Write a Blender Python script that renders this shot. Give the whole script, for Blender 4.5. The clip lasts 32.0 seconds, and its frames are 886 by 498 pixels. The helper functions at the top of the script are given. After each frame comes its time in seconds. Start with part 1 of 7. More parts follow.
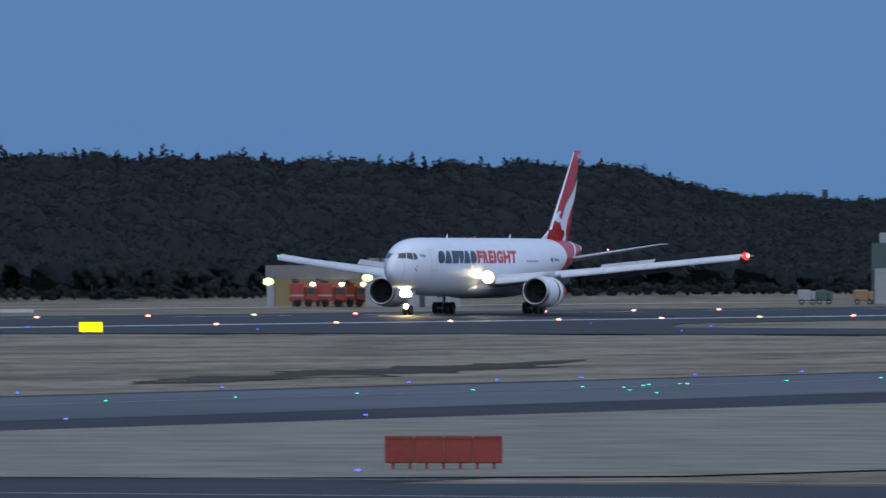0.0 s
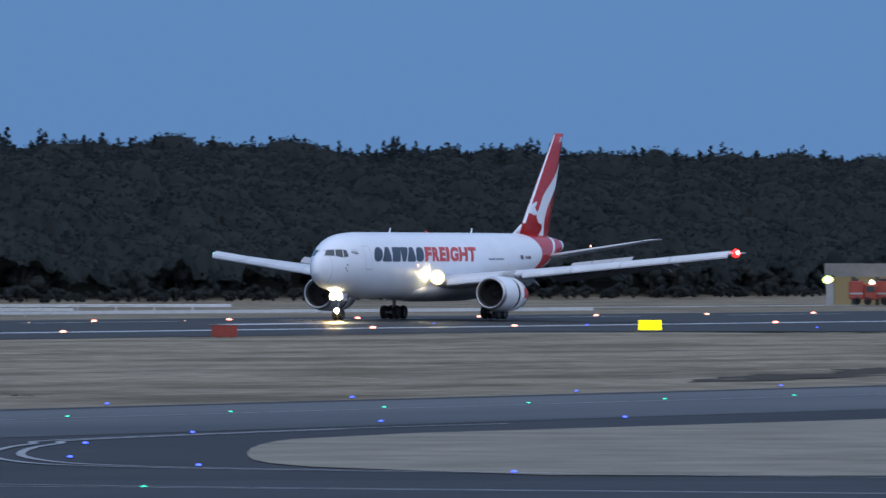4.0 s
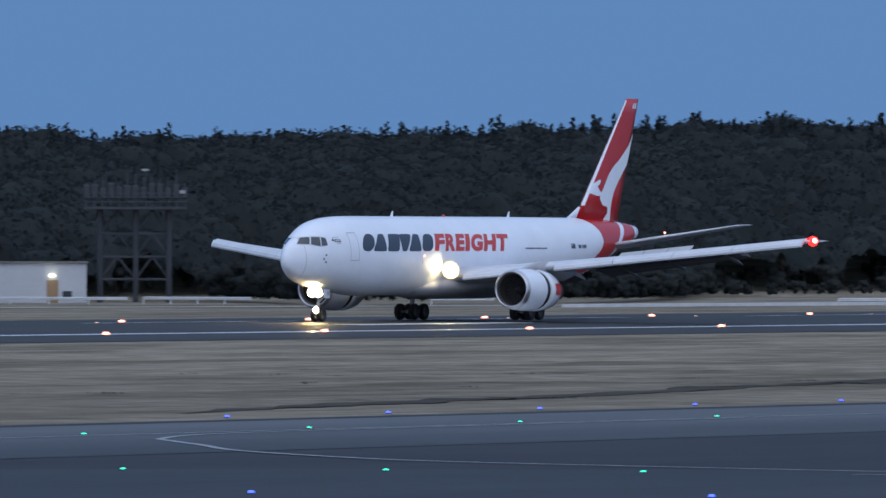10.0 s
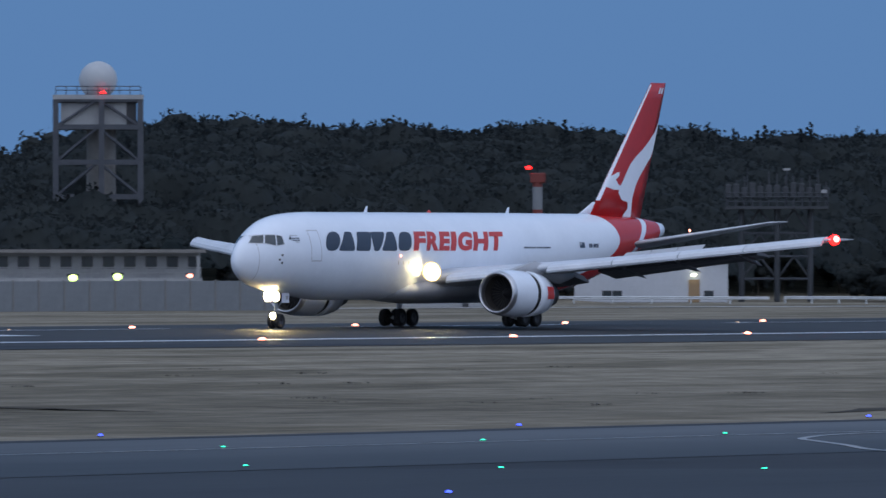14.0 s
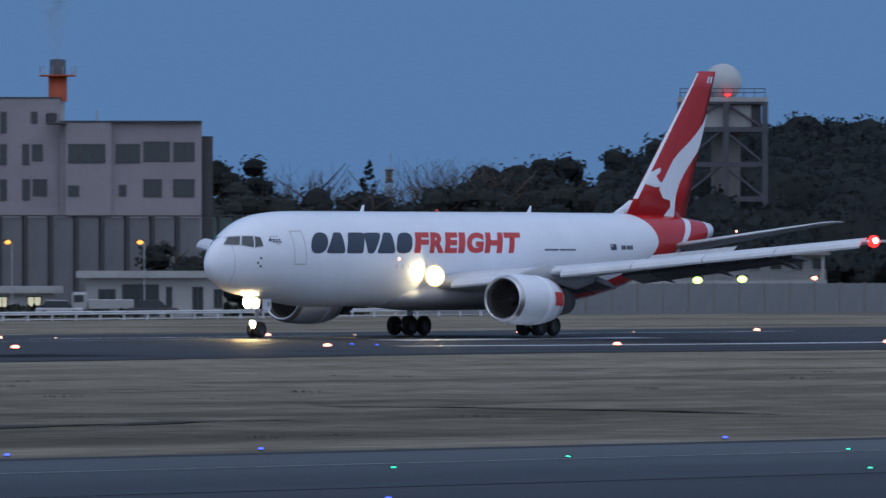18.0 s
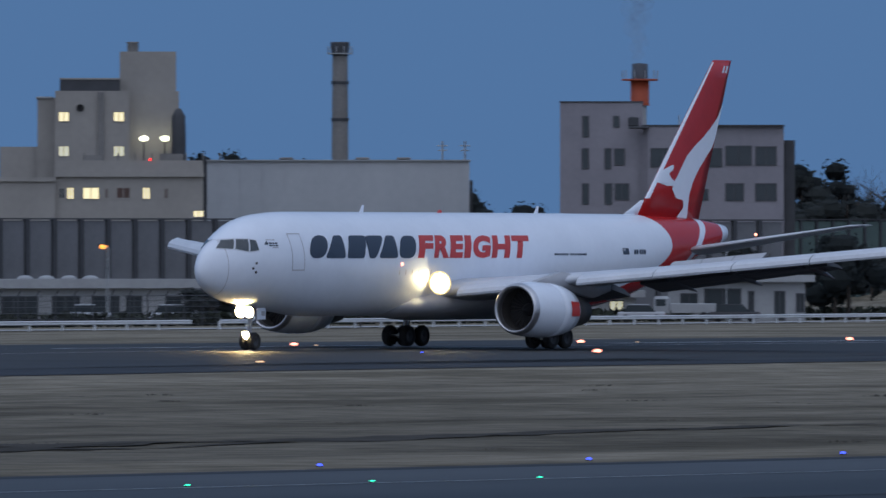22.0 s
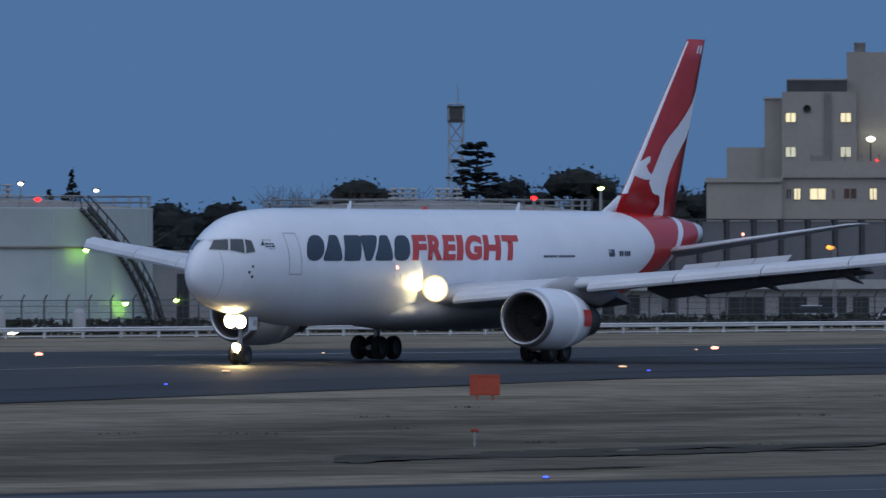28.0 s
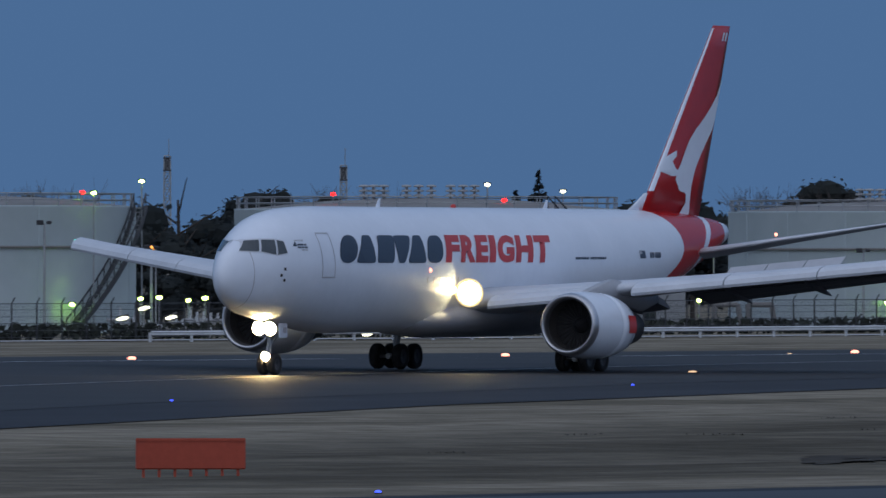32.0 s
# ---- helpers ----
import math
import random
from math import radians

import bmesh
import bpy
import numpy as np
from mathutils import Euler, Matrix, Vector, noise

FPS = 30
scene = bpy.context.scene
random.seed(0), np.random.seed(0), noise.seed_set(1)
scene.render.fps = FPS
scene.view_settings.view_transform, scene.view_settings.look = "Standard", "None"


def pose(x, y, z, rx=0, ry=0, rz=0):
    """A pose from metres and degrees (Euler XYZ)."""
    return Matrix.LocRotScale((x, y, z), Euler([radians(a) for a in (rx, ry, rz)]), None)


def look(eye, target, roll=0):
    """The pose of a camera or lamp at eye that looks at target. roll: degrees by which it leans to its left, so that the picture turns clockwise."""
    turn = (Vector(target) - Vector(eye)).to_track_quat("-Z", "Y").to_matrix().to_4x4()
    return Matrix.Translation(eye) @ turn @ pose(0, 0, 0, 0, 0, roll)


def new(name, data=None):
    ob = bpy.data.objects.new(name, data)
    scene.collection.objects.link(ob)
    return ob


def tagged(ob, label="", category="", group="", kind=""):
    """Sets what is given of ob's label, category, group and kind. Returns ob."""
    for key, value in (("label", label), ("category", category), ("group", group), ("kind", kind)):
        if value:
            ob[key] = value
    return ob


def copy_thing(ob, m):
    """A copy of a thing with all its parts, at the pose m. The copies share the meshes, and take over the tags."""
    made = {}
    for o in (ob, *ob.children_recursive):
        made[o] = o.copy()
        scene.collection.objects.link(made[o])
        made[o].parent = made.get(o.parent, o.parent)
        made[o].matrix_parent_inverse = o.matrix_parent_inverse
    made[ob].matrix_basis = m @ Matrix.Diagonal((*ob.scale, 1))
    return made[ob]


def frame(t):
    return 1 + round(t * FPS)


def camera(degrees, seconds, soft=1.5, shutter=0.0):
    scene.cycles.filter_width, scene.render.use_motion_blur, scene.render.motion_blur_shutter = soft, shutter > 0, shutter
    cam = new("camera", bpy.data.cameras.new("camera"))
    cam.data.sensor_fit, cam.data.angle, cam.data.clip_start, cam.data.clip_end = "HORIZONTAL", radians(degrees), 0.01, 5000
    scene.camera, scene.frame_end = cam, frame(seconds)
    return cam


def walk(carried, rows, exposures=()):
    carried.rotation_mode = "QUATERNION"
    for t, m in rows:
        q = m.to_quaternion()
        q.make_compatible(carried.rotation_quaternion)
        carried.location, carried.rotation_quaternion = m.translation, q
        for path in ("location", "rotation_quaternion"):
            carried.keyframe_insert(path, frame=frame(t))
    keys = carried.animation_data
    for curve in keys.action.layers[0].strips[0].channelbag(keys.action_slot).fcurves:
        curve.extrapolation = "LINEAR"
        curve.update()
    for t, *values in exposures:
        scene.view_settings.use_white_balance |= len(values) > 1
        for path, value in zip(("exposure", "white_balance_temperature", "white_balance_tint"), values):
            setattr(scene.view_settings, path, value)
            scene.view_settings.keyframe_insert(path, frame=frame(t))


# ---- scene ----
# The tripod stands at the origin; the runway's axis runs along x, the aircraft rolls towards -x.
cam = camera(4.3803, 32.0, shutter=0.5)
EYE = (0.0, 0.0, 5.35)


def aim(pan, tilt):
    """A pose at the fixed tripod: pan is the bearing from the runway's axis, tilt the rise, in degrees."""
    a, b = radians(pan), radians(tilt)
    way = Vector((math.cos(a) * math.cos(b), math.sin(a) * math.cos(b), math.sin(b)))
    return look(EYE, Vector(EYE) + way * 100.0)


# seconds, pan, tilt
PAN = [
    (0, 20.4689, 0.0678), (0.5, 20.8309, 0.0705), (1, 21.1724, 0.0722), (1.5, 21.4895, 0.0681),
    (2, 21.8061, 0.0675), (2.5, 22.1601, 0.0652), (4.5, 23.6154, 0.0535), (5, 24.0334, 0.0466),
    (5.5, 24.4953, 0.0396), (6, 24.8849, 0.0332), (6.5, 25.24, 0.0246), (7, 25.5836, 0.0117),
    (7.5, 25.9636, -0.0056), (8, 26.3753, -0.0063), (8.5, 26.8347, -0.0059), (9, 27.3407, 0.0011),
    (9.5, 27.7834, 0.0041), (10, 28.2175, 0.0065), (10.5, 28.636, 0.0057), (11, 29.0918, 0.0068),
    (11.5, 29.5572, 0.0108), (12, 29.9641, 0.0103), (12.5, 30.3424, 0.0096), (13, 30.7654, 0.0084),
    (13.5, 31.0876, 0.0047), (15.5, 32.5032, 0.0141), (16, 32.9487, 0.0149), (16.5, 33.3041, 0.0138),
    (17, 33.6917, 0.0187), (17.5, 34.1134, 0.016), (18, 34.4787, 0.0158), (18.5, 34.8309, 0.017),
    (19, 35.2339, 0.0178), (19.5, 35.6532, 0.0213), (20, 36.0346, 0.0287), (20.5, 36.3518, 0.0362),
    (21, 36.6429, 0.0363), (21.5, 36.9685, 0.0342), (22, 37.3573, 0.0362), (22.5, 37.7478, 0.0375),
    (23, 38.065, 0.0377), (23.5, 38.3922, 0.0383), (24, 38.7206, 0.0366), (24.5, 39.0197, 0.0324),
    (26.5, 40.0704, 0.0353), (27, 40.412, 0.0396), (27.5, 40.6994, 0.0397), (28, 40.9515, 0.0398),
    (28.5, 41.1991, 0.0362), (29, 41.4816, 0.04), (29.5, 41.84, 0.0406), (30, 42.1711, 0.0414),
    (30.5, 42.465, 0.0424), (31, 42.7788, 0.0424), (31.5, 43.0458, 0.0437), (32, 43.2594, 0.0437),
]
walk(cam, [(t, aim(p, q)) for t, p, q in PAN], exposures=[(0, 0.0), (1, 0.10), (6, 0.17), (10, 0.14), (13, 0.03), (16, -0.06), (19, -0.20), (25, -0.37), (28, -0.40), (32, -0.56)])

# seconds, x, y, z, heading and roll of the aircraft at its main gear
ROLLOUT = [
    (0, 1053.69, 388.3, 0.4, 0, -0), (1, 1015.02, 388.3, 0.4, 0, -0), (2, 977.52, 388.3, 0.4, 0, -0), (4.5, 888.58, 388.3, 0.4, 0, -0),
    (5, 872.35, 388.3, 0.4, 0, -0), (6, 840.89, 388.3, 0.4, 0, -0), (7, 810.42, 388.3, 0.4, 0, -0), (8, 781.25, 388.3, 0.4, 0, -0),
    (9, 754.08, 388.3, 0.4, 0, -0), (10, 728.34, 388.3, 0.4, 0, -0), (11, 703.83, 388.3, 0.4, 0, -0), (12, 680.81, 388.3, 0.4, 0, -0),
    (13, 659.3, 388.3, 0.4, 0, -0), (13.5, 649.03, 388.3, 0.4, 0, -0), (15.5, 611.73, 388.3, 0.4, 0, -0), (16, 602.74, 388.3, 0.4, 0, -0),
    (17, 585.59, 388.3, 0.4, 0, -0), (18, 569.38, 388.3, 0.4, 0, -0), (19, 552.88, 387.46, 0.4, 0.32, -0.08), (20, 535.73, 385.55, 0.4, 1.26, -0.22),
    (21, 519.24, 383.55, 0.4, 2.72, -0.38), (22, 504.32, 382.14, 0.388, 4.45, -0.52), (23, 489.99, 380.35, 0.376, 6.28, -0.6), (24, 475.37, 377.65, 0.365, 8.04, -0.6),
    (24.5, 468.32, 376.18, 0.359, 8.87, -0.6), (26.5, 441.88, 370.55, 0.335, 11.67, -0.6), (27, 436.54, 369.77, 0.329, 12.23, -0.6), (28, 425.99, 368.09, 0.317, 13.23, -0.6),
    (29, 415.03, 365.76, 0.305, 14.12, -0.6), (30, 404.44, 363.33, 0.294, 15.04, -0.6), (31, 394.16, 360.78, 0.282, 16.16, -0.6), (32, 383.33, 357.46, 0.27, 17.69, -0.6),
]

# ---- world and light: dusk, the afterglow stands behind the camera ----
world = bpy.data.worlds.new("dusk_sky")
scene.world = world
world.use_nodes = True
wn, wl = world.node_tree.nodes, world.node_tree.links
wn.clear()
tc = wn.new("ShaderNodeTexCoord")
glow_way = wn.new("ShaderNodeVectorMath")
glow_way.operation = "DOT_PRODUCT"
glow_way.inputs[1].default_value = Vector((-0.45, -0.38, 0.81)).normalized()
wl.new(tc.outputs["Generated"], glow_way.inputs[0])
ramp = wn.new("ShaderNodeValToRGB")
ramp.color_ramp.interpolation = "EASE"
el = ramp.color_ramp.elements
el[0].position, el[0].color = 0.0, (0.098, 0.212, 0.435, 1)
el[1].position, el[1].color = 1.0, (0.90, 1.00, 1.26, 1)
for p, c in ((0.22, (0.102, 0.218, 0.445, 1)), (0.45, (0.19, 0.31, 0.54, 1)), (0.72, (0.47, 0.60, 0.87, 1))):
    e = el.new(p)
    e.color = c
remap = wn.new("ShaderNodeMapRange")
remap.inputs["From Min"].default_value, remap.inputs["From Max"].default_value = -1.0, 1.0
wl.new(glow_way.outputs["Value"], remap.inputs["Value"])
wl.new(remap.outputs["Result"], ramp.inputs["Fac"])
bg = wn.new("ShaderNodeBackground")
bg.inputs["Strength"].default_value = 1.0
wout = wn.new("ShaderNodeOutputWorld")
wl.new(ramp.outputs["Color"], bg.inputs["Color"])
wl.new(bg.outputs["Background"], wout.inputs["Surface"])


# ---- materials ----
def surface(name, dark, light, size=1.0, rough=0.7, bump=0.0, metal=0.0, fine=8.0, stretch=(1, 1, 1), gloss=0.5, amount=1.0):
    """A surface whose colour wanders between dark and light at two scales; size: metres across a stain."""
    m = bpy.data.materials.new(name)
    m.use_nodes = True
    n, l = m.node_tree.nodes, m.node_tree.links
    b = n["Principled BSDF"]
    co = n.new("ShaderNodeTexCoord")
    mp = n.new("ShaderNodeMapping")
    mp.inputs["Scale"].default_value = stretch
    l.new(co.outputs["Object"], mp.inputs["Vector"])
    big, small = n.new("ShaderNodeTexNoise"), n.new("ShaderNodeTexNoise")
    big.inputs["Scale"].default_value, big.inputs["Detail"].default_value = 1.0 / size, 4.0
    small.inputs["Scale"].default_value, small.inputs["Detail"].default_value = fine / size, 3.0
    for t in (big, small):
        l.new(mp.outputs["Vector"], t.inputs["Vector"])
    add = n.new("ShaderNodeMath")
    add.operation = "MULTIPLY_ADD"
    add.inputs[1].default_value = 0.35
    l.new(small.outputs["Fac"], add.inputs[0])
    l.new(big.outputs["Fac"], add.inputs[2])
    r = n.new("ShaderNodeMapRange")
    r.inputs["From Min"].default_value, r.inputs["From Max"].default_value = 0.42, 0.95
    l.new(add.outputs["Value"], r.inputs["Value"])
    mix = n.new("ShaderNodeMix")
    mix.data_type = "RGBA"
    mix.inputs["A"].default_value, mix.inputs["B"].default_value = (*dark, 1), (*light, 1)
    l.new(r.outputs["Result"], mix.inputs["Factor"])
    l.new(mix.outputs["Result"], b.inputs["Base Color"])
    b.inputs["Roughness"].default_value, b.inputs["Metallic"].default_value = rough, metal
    b.inputs["Specular IOR Level"].default_value = gloss
    if bump:
        bp = n.new("ShaderNodeBump")
        bp.inputs["Strength"].default_value = bump
        bp.inputs["Distance"].default_value = 0.1
        l.new(small.outputs["Fac"], bp.inputs["Height"])
        l.new(bp.outputs["Normal"], b.inputs["Normal"])
    return m


def glowing(name, colour, strength):
    m = bpy.data.materials.new(name)
    m.use_nodes = True
    b = m.node_tree.nodes["Principled BSDF"]
    b.inputs["Base Color"].default_value = (*colour, 1)
    b.inputs["Emission Color"].default_value = (*colour, 1)
    b.inputs["Emission Strength"].default_value = strength
    return m


def pale(c, k):
    return tuple(min(1.0, v * k) for v in c)


def paint(name, c, rough=0.35, size=2.0, vary=0.12, bump=0.0, metal=0.0):
    return surface(name, pale(c, 1 - vary), pale(c, 1 + vary * 0.6), size, rough, bump, metal)


def foliage(name, dark, light, size):
    """Leaves that let some light through; each crown's rounding comes from its mesh."""
    m = surface(name, dark, light, size, 0.75, 0.0, fine=12.0, gloss=0.2)
    n, l = m.node_tree.nodes, m.node_tree.links
    b = n["Principled BSDF"]
    at = n.new("ShaderNodeAttribute")
    at.attribute_name = "crown_way"
    vt = n.new("ShaderNodeVectorTransform")
    vt.vector_type, vt.convert_from, vt.convert_to = "NORMAL", "OBJECT", "WORLD"
    l.new(at.outputs["Vector"], vt.inputs["Vector"])
    l.new(vt.outputs["Vector"], b.inputs["Normal"])
    tr = n.new("ShaderNodeBsdfTranslucent")
    l.new(b.inputs["Base Color"].links[0].from_socket, tr.inputs["Color"])
    mix = n.new("ShaderNodeMixShader")
    mix.inputs[0].default_value = 0.5
    l.new(b.outputs["BSDF"], mix.inputs[1])
    l.new(tr.outputs["BSDF"], mix.inputs[2])
    l.new(mix.outputs["Shader"], n["Material Output"].inputs["Surface"])
    return m


M = {
    "asphalt": surface("asphalt", (0.032, 0.033, 0.035), (0.048, 0.049, 0.051), 9.0, 0.63, 0.15, gloss=0.10),
    "shoulder": surface("shoulder_asphalt", (0.027, 0.029, 0.034), (0.044, 0.047, 0.054), 9.0, 0.7, 0.15, gloss=0.1, stretch=(0.3, 1, 1)),
    "taxi": surface("worn_asphalt", (0.070, 0.073, 0.076), (0.116, 0.119, 0.122), 8.0, 0.55, 0.12, gloss=0.15, stretch=(0.22, 1, 1)),
    "taxib": surface("dull_asphalt", (0.027, 0.030, 0.036), (0.045, 0.049, 0.056), 9.0, 0.66, 0.12, gloss=0.11, stretch=(0.3, 1, 1)),
    "line": surface("road_paint", (0.60, 0.60, 0.59), (0.82, 0.82, 0.81), 0.8, 0.28),
    "pinkline": surface("worn_yellow_paint", (0.21, 0.185, 0.16), (0.42, 0.36, 0.30), 1.6, 0.28),
    "earth": surface("damp_earth", (0.048, 0.045, 0.041), (0.085, 0.079, 0.070), 3.0, 0.97, 0.3, gloss=0.03),
    "concrete": surface("pale_concrete", (0.36, 0.36, 0.36), (0.52, 0.52, 0.51), 3.0, 0.8, 0.1),
    "bark": surface("bark", (0.035, 0.028, 0.022), (0.075, 0.06, 0.048), 0.6, 0.9, 0.3),
    "leaf": foliage("broad_leaves", (0.028, 0.036, 0.038), (0.050, 0.060, 0.060), 7.0),
    "leafb": foliage("dull_leaves", (0.046, 0.054, 0.053), (0.064, 0.073, 0.070), 9.0),
    "needle": foliage("conifer_needles", (0.026, 0.034, 0.038), (0.038, 0.047, 0.050), 9.0),
    "twig": surface("bare_twigs", (0.06, 0.052, 0.048), (0.11, 0.095, 0.085), 1.0, 0.9),
    "white": surface("white_aircraft_paint", (0.74, 0.79, 0.87), (0.81, 0.86, 0.94), 3.0, 0.22, 0.0, gloss=0.5),
    "red": paint("red_paint", (0.50, 0.018, 0.020), 0.25),
    "ink": paint("dark_slate_paint", (0.030, 0.045, 0.075), 0.3),
    "redtext": paint("bright_red_paint", (0.56, 0.045, 0.040), 0.3),
    "grey": paint("light_grey_paint", (0.42, 0.43, 0.46), 0.35),
    "wing": surface("grey_wing_paint", (0.54, 0.57, 0.62), (0.66, 0.69, 0.74), 2.0, 0.32),
    "under": paint("shaded_underside_paint", (0.10, 0.105, 0.12), 0.5),
    "duct": surface("inlet_liner", (0.050, 0.046, 0.044), (0.080, 0.073, 0.068), 0.8, 0.55),
    "steel": surface("bare_metal", (0.45, 0.45, 0.47), (0.62, 0.62, 0.64), 0.7, 0.3, 0.0, 0.9),
    "dark": paint("dark_metal", (0.045, 0.045, 0.05), 0.5, metal=0.3),
    "black": paint("matt_black", (0.015, 0.015, 0.017), 0.8),
    "rubber": surface("tyre_rubber", (0.014, 0.014, 0.015), (0.030, 0.030, 0.031), 0.3, 0.85),
    "glass": paint("dark_window_glass", (0.035, 0.045, 0.05), 0.08),
    "redboard": surface("faded_red_board", (0.23, 0.032, 0.020), (0.34, 0.056, 0.036), 1.2, 0.55),
    "orangeboard": surface("orange_red_board", (0.34, 0.048, 0.020), (0.48, 0.072, 0.034), 1.2, 0.55),
    "frame": surface("painted_steel_frame", (0.045, 0.052, 0.066), (0.075, 0.083, 0.10), 1.0, 0.6),
    "screen": surface("windscreen_glass", (0.030, 0.040, 0.048), (0.055, 0.068, 0.078), 0.8, 0.08, 0.0, gloss=0.8),
    "galv": surface("galvanised_steel", (0.30, 0.31, 0.32), (0.44, 0.45, 0.46), 0.6, 0.45, 0.0, 0.6),
    "lamp_rwy": glowing("runway_lamp_glow", (1.0, 0.33, 0.23), 4.4),
    "lamp_low": glowing("dim_runway_lamp_glow", (1.0, 0.62, 0.35), 1.2),
    "lamp_blue": glowing("blue_taxi_lamp_glow", (0.055, 0.10, 1.0), 2.8),
    "lamp_green": glowing("green_taxi_lamp_glow", (0.03, 0.80, 0.46), 2.6),
    "lamp_yellow": glowing("yellow_sign_glow", (1.0, 0.86, 0.0), 1.1),
    "lamp_red": glowing("red_obstruction_glow", (1.0, 0.009, 0.008), 8.0),
    "lamp_core": glowing("burnt_out_centre_glow", (1.0, 0.42, 0.36), 6.0),
    "lamp_land": glowing("landing_lamp_glow", (1.0, 0.80, 0.42), 45.0),
    "lamp_side": glowing("hull_side_spot_glow", (1.0, 0.80, 0.42), 14.0),
    "lamp_halo": glowing("glare_halo_glow", (1.0, 0.74, 0.36), 1.25),
    "lamp_taxi": glowing("taxi_lamp_glow", (1.0, 0.72, 0.33), 300.0),
    "lamp_nav_g": glowing("green_wingtip_glow", (0.05, 0.9, 0.5), 2.0),
    "lamp_lime": glowing("discharge_lamp_glow", (0.70, 1.0, 0.24), 3.6),
    "lamp_depot": glowing("depot_lamp_glow", (0.50, 1.0, 0.10), 60.0),
    "lamp_white": glowing("white_flood_glow", (1.0, 0.97, 0.70), 5.0),
    "lamp_sodium": glowing("sodium_lamp_glow", (1.0, 0.38, 0.06), 2.3),
    "lit_pane": glowing("lit_window_glow", (1.0, 0.86, 0.50), 1.0),
    "garage_glow": glowing("dim_garage_glow", (0.62, 0.55, 0.36), 0.16),
    "lit_dim": glowing("dim_window_glow", (0.95, 0.90, 0.62), 0.45),
}


def sheen_toned(m):
    """Paints in fading sky reflection: gradually darker towards small x and away from the runway."""
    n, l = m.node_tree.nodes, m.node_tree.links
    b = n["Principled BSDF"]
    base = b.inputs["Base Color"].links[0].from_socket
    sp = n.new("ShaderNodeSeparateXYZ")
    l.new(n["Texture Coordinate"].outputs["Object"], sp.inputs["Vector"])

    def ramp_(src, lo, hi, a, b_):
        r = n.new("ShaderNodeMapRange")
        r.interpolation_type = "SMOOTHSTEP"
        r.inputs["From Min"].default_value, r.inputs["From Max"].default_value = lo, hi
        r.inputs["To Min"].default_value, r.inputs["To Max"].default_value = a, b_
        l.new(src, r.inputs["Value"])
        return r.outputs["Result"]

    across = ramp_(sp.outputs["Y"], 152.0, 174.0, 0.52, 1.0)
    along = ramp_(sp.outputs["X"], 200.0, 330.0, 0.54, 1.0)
    far_along = ramp_(sp.outputs["X"], 340.0, 440.0, 0.0, 1.0)
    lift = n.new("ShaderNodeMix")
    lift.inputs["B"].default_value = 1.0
    l.new(far_along, lift.inputs["Factor"])
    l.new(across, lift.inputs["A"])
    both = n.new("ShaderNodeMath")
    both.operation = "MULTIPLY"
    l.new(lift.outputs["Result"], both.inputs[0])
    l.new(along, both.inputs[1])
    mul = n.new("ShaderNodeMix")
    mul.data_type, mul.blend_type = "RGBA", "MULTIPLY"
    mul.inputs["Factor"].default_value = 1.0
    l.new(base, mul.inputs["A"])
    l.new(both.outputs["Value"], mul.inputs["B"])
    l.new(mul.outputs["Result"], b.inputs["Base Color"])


sheen_toned(M["taxi"])


# ---- tools for building ----
def mesh_from(name, bm, material):
    me = bpy.data.meshes.new(name)
    bm.to_mesh(me)
    bm.free()
    me.materials.append(M[material] if isinstance(material, str) else material)
    return me


def part(name, bm, material, parent, label="", m=None):
    """Links bm as one mesh object under parent."""
    ob = new(name, mesh_from(name, bm, material))
    ob.parent = parent
    if m is not None:
        ob.matrix_basis = m
    if label:
        ob["label"] = label
    return ob


def empty(name, m, label, category, group="", kind=""):
    ob = new(name)
    ob.matrix_basis = m
    return tagged(ob, label, category, group, kind)


def box(bm, x0, x1, y0, y1, z0, z1, bevel=0.0):
    r = bmesh.ops.create_cube(bm, size=1.0)
    for v in r["verts"]:
        v.co = Vector((x0 + (v.co.x + 0.5) * (x1 - x0), y0 + (v.co.y + 0.5) * (y1 - y0), z0 + (v.co.z + 0.5) * (z1 - z0)))
    if bevel:
        e = list({e for v in r["verts"] for e in v.link_edges})
        bmesh.ops.bevel(bm, geom=e, offset=bevel, segments=1, affect="EDGES")
    return bm


def tube(bm, a, b, r, r2=None, sides=8):
    """A round bar from a to b."""
    a, b = Vector(a), Vector(b)
    q = (b - a).to_track_quat("Z", "Y").to_matrix().to_4x4()
    g = bmesh.ops.create_cone(bm, cap_ends=True, segments=sides, radius1=r, radius2=r if r2 is None else r2, depth=(b - a).length)
    bmesh.ops.transform(bm, matrix=Matrix.Translation((a + b) / 2) @ q, verts=g["verts"])
    return bm


def lathe(bm, rows, sides=24, m=None):
    """Turns rows of (along x, radius) round the x axis."""
    rings = []
    for x, r in rows:
        rings.append([bm.verts.new((x, r * math.cos(6.283185 * k / sides), r * math.sin(6.283185 * k / sides))) for k in range(sides)])
    for p, q in zip(rings, rings[1:]):
        for k in range(sides):
            f = bm.faces.new((p[k], p[(k + 1) % sides], q[(k + 1) % sides], q[k]))
            f.smooth = True
    if m is not None:
        bmesh.ops.transform(bm, matrix=m, verts=[v for r in rings for v in r])
    return bm


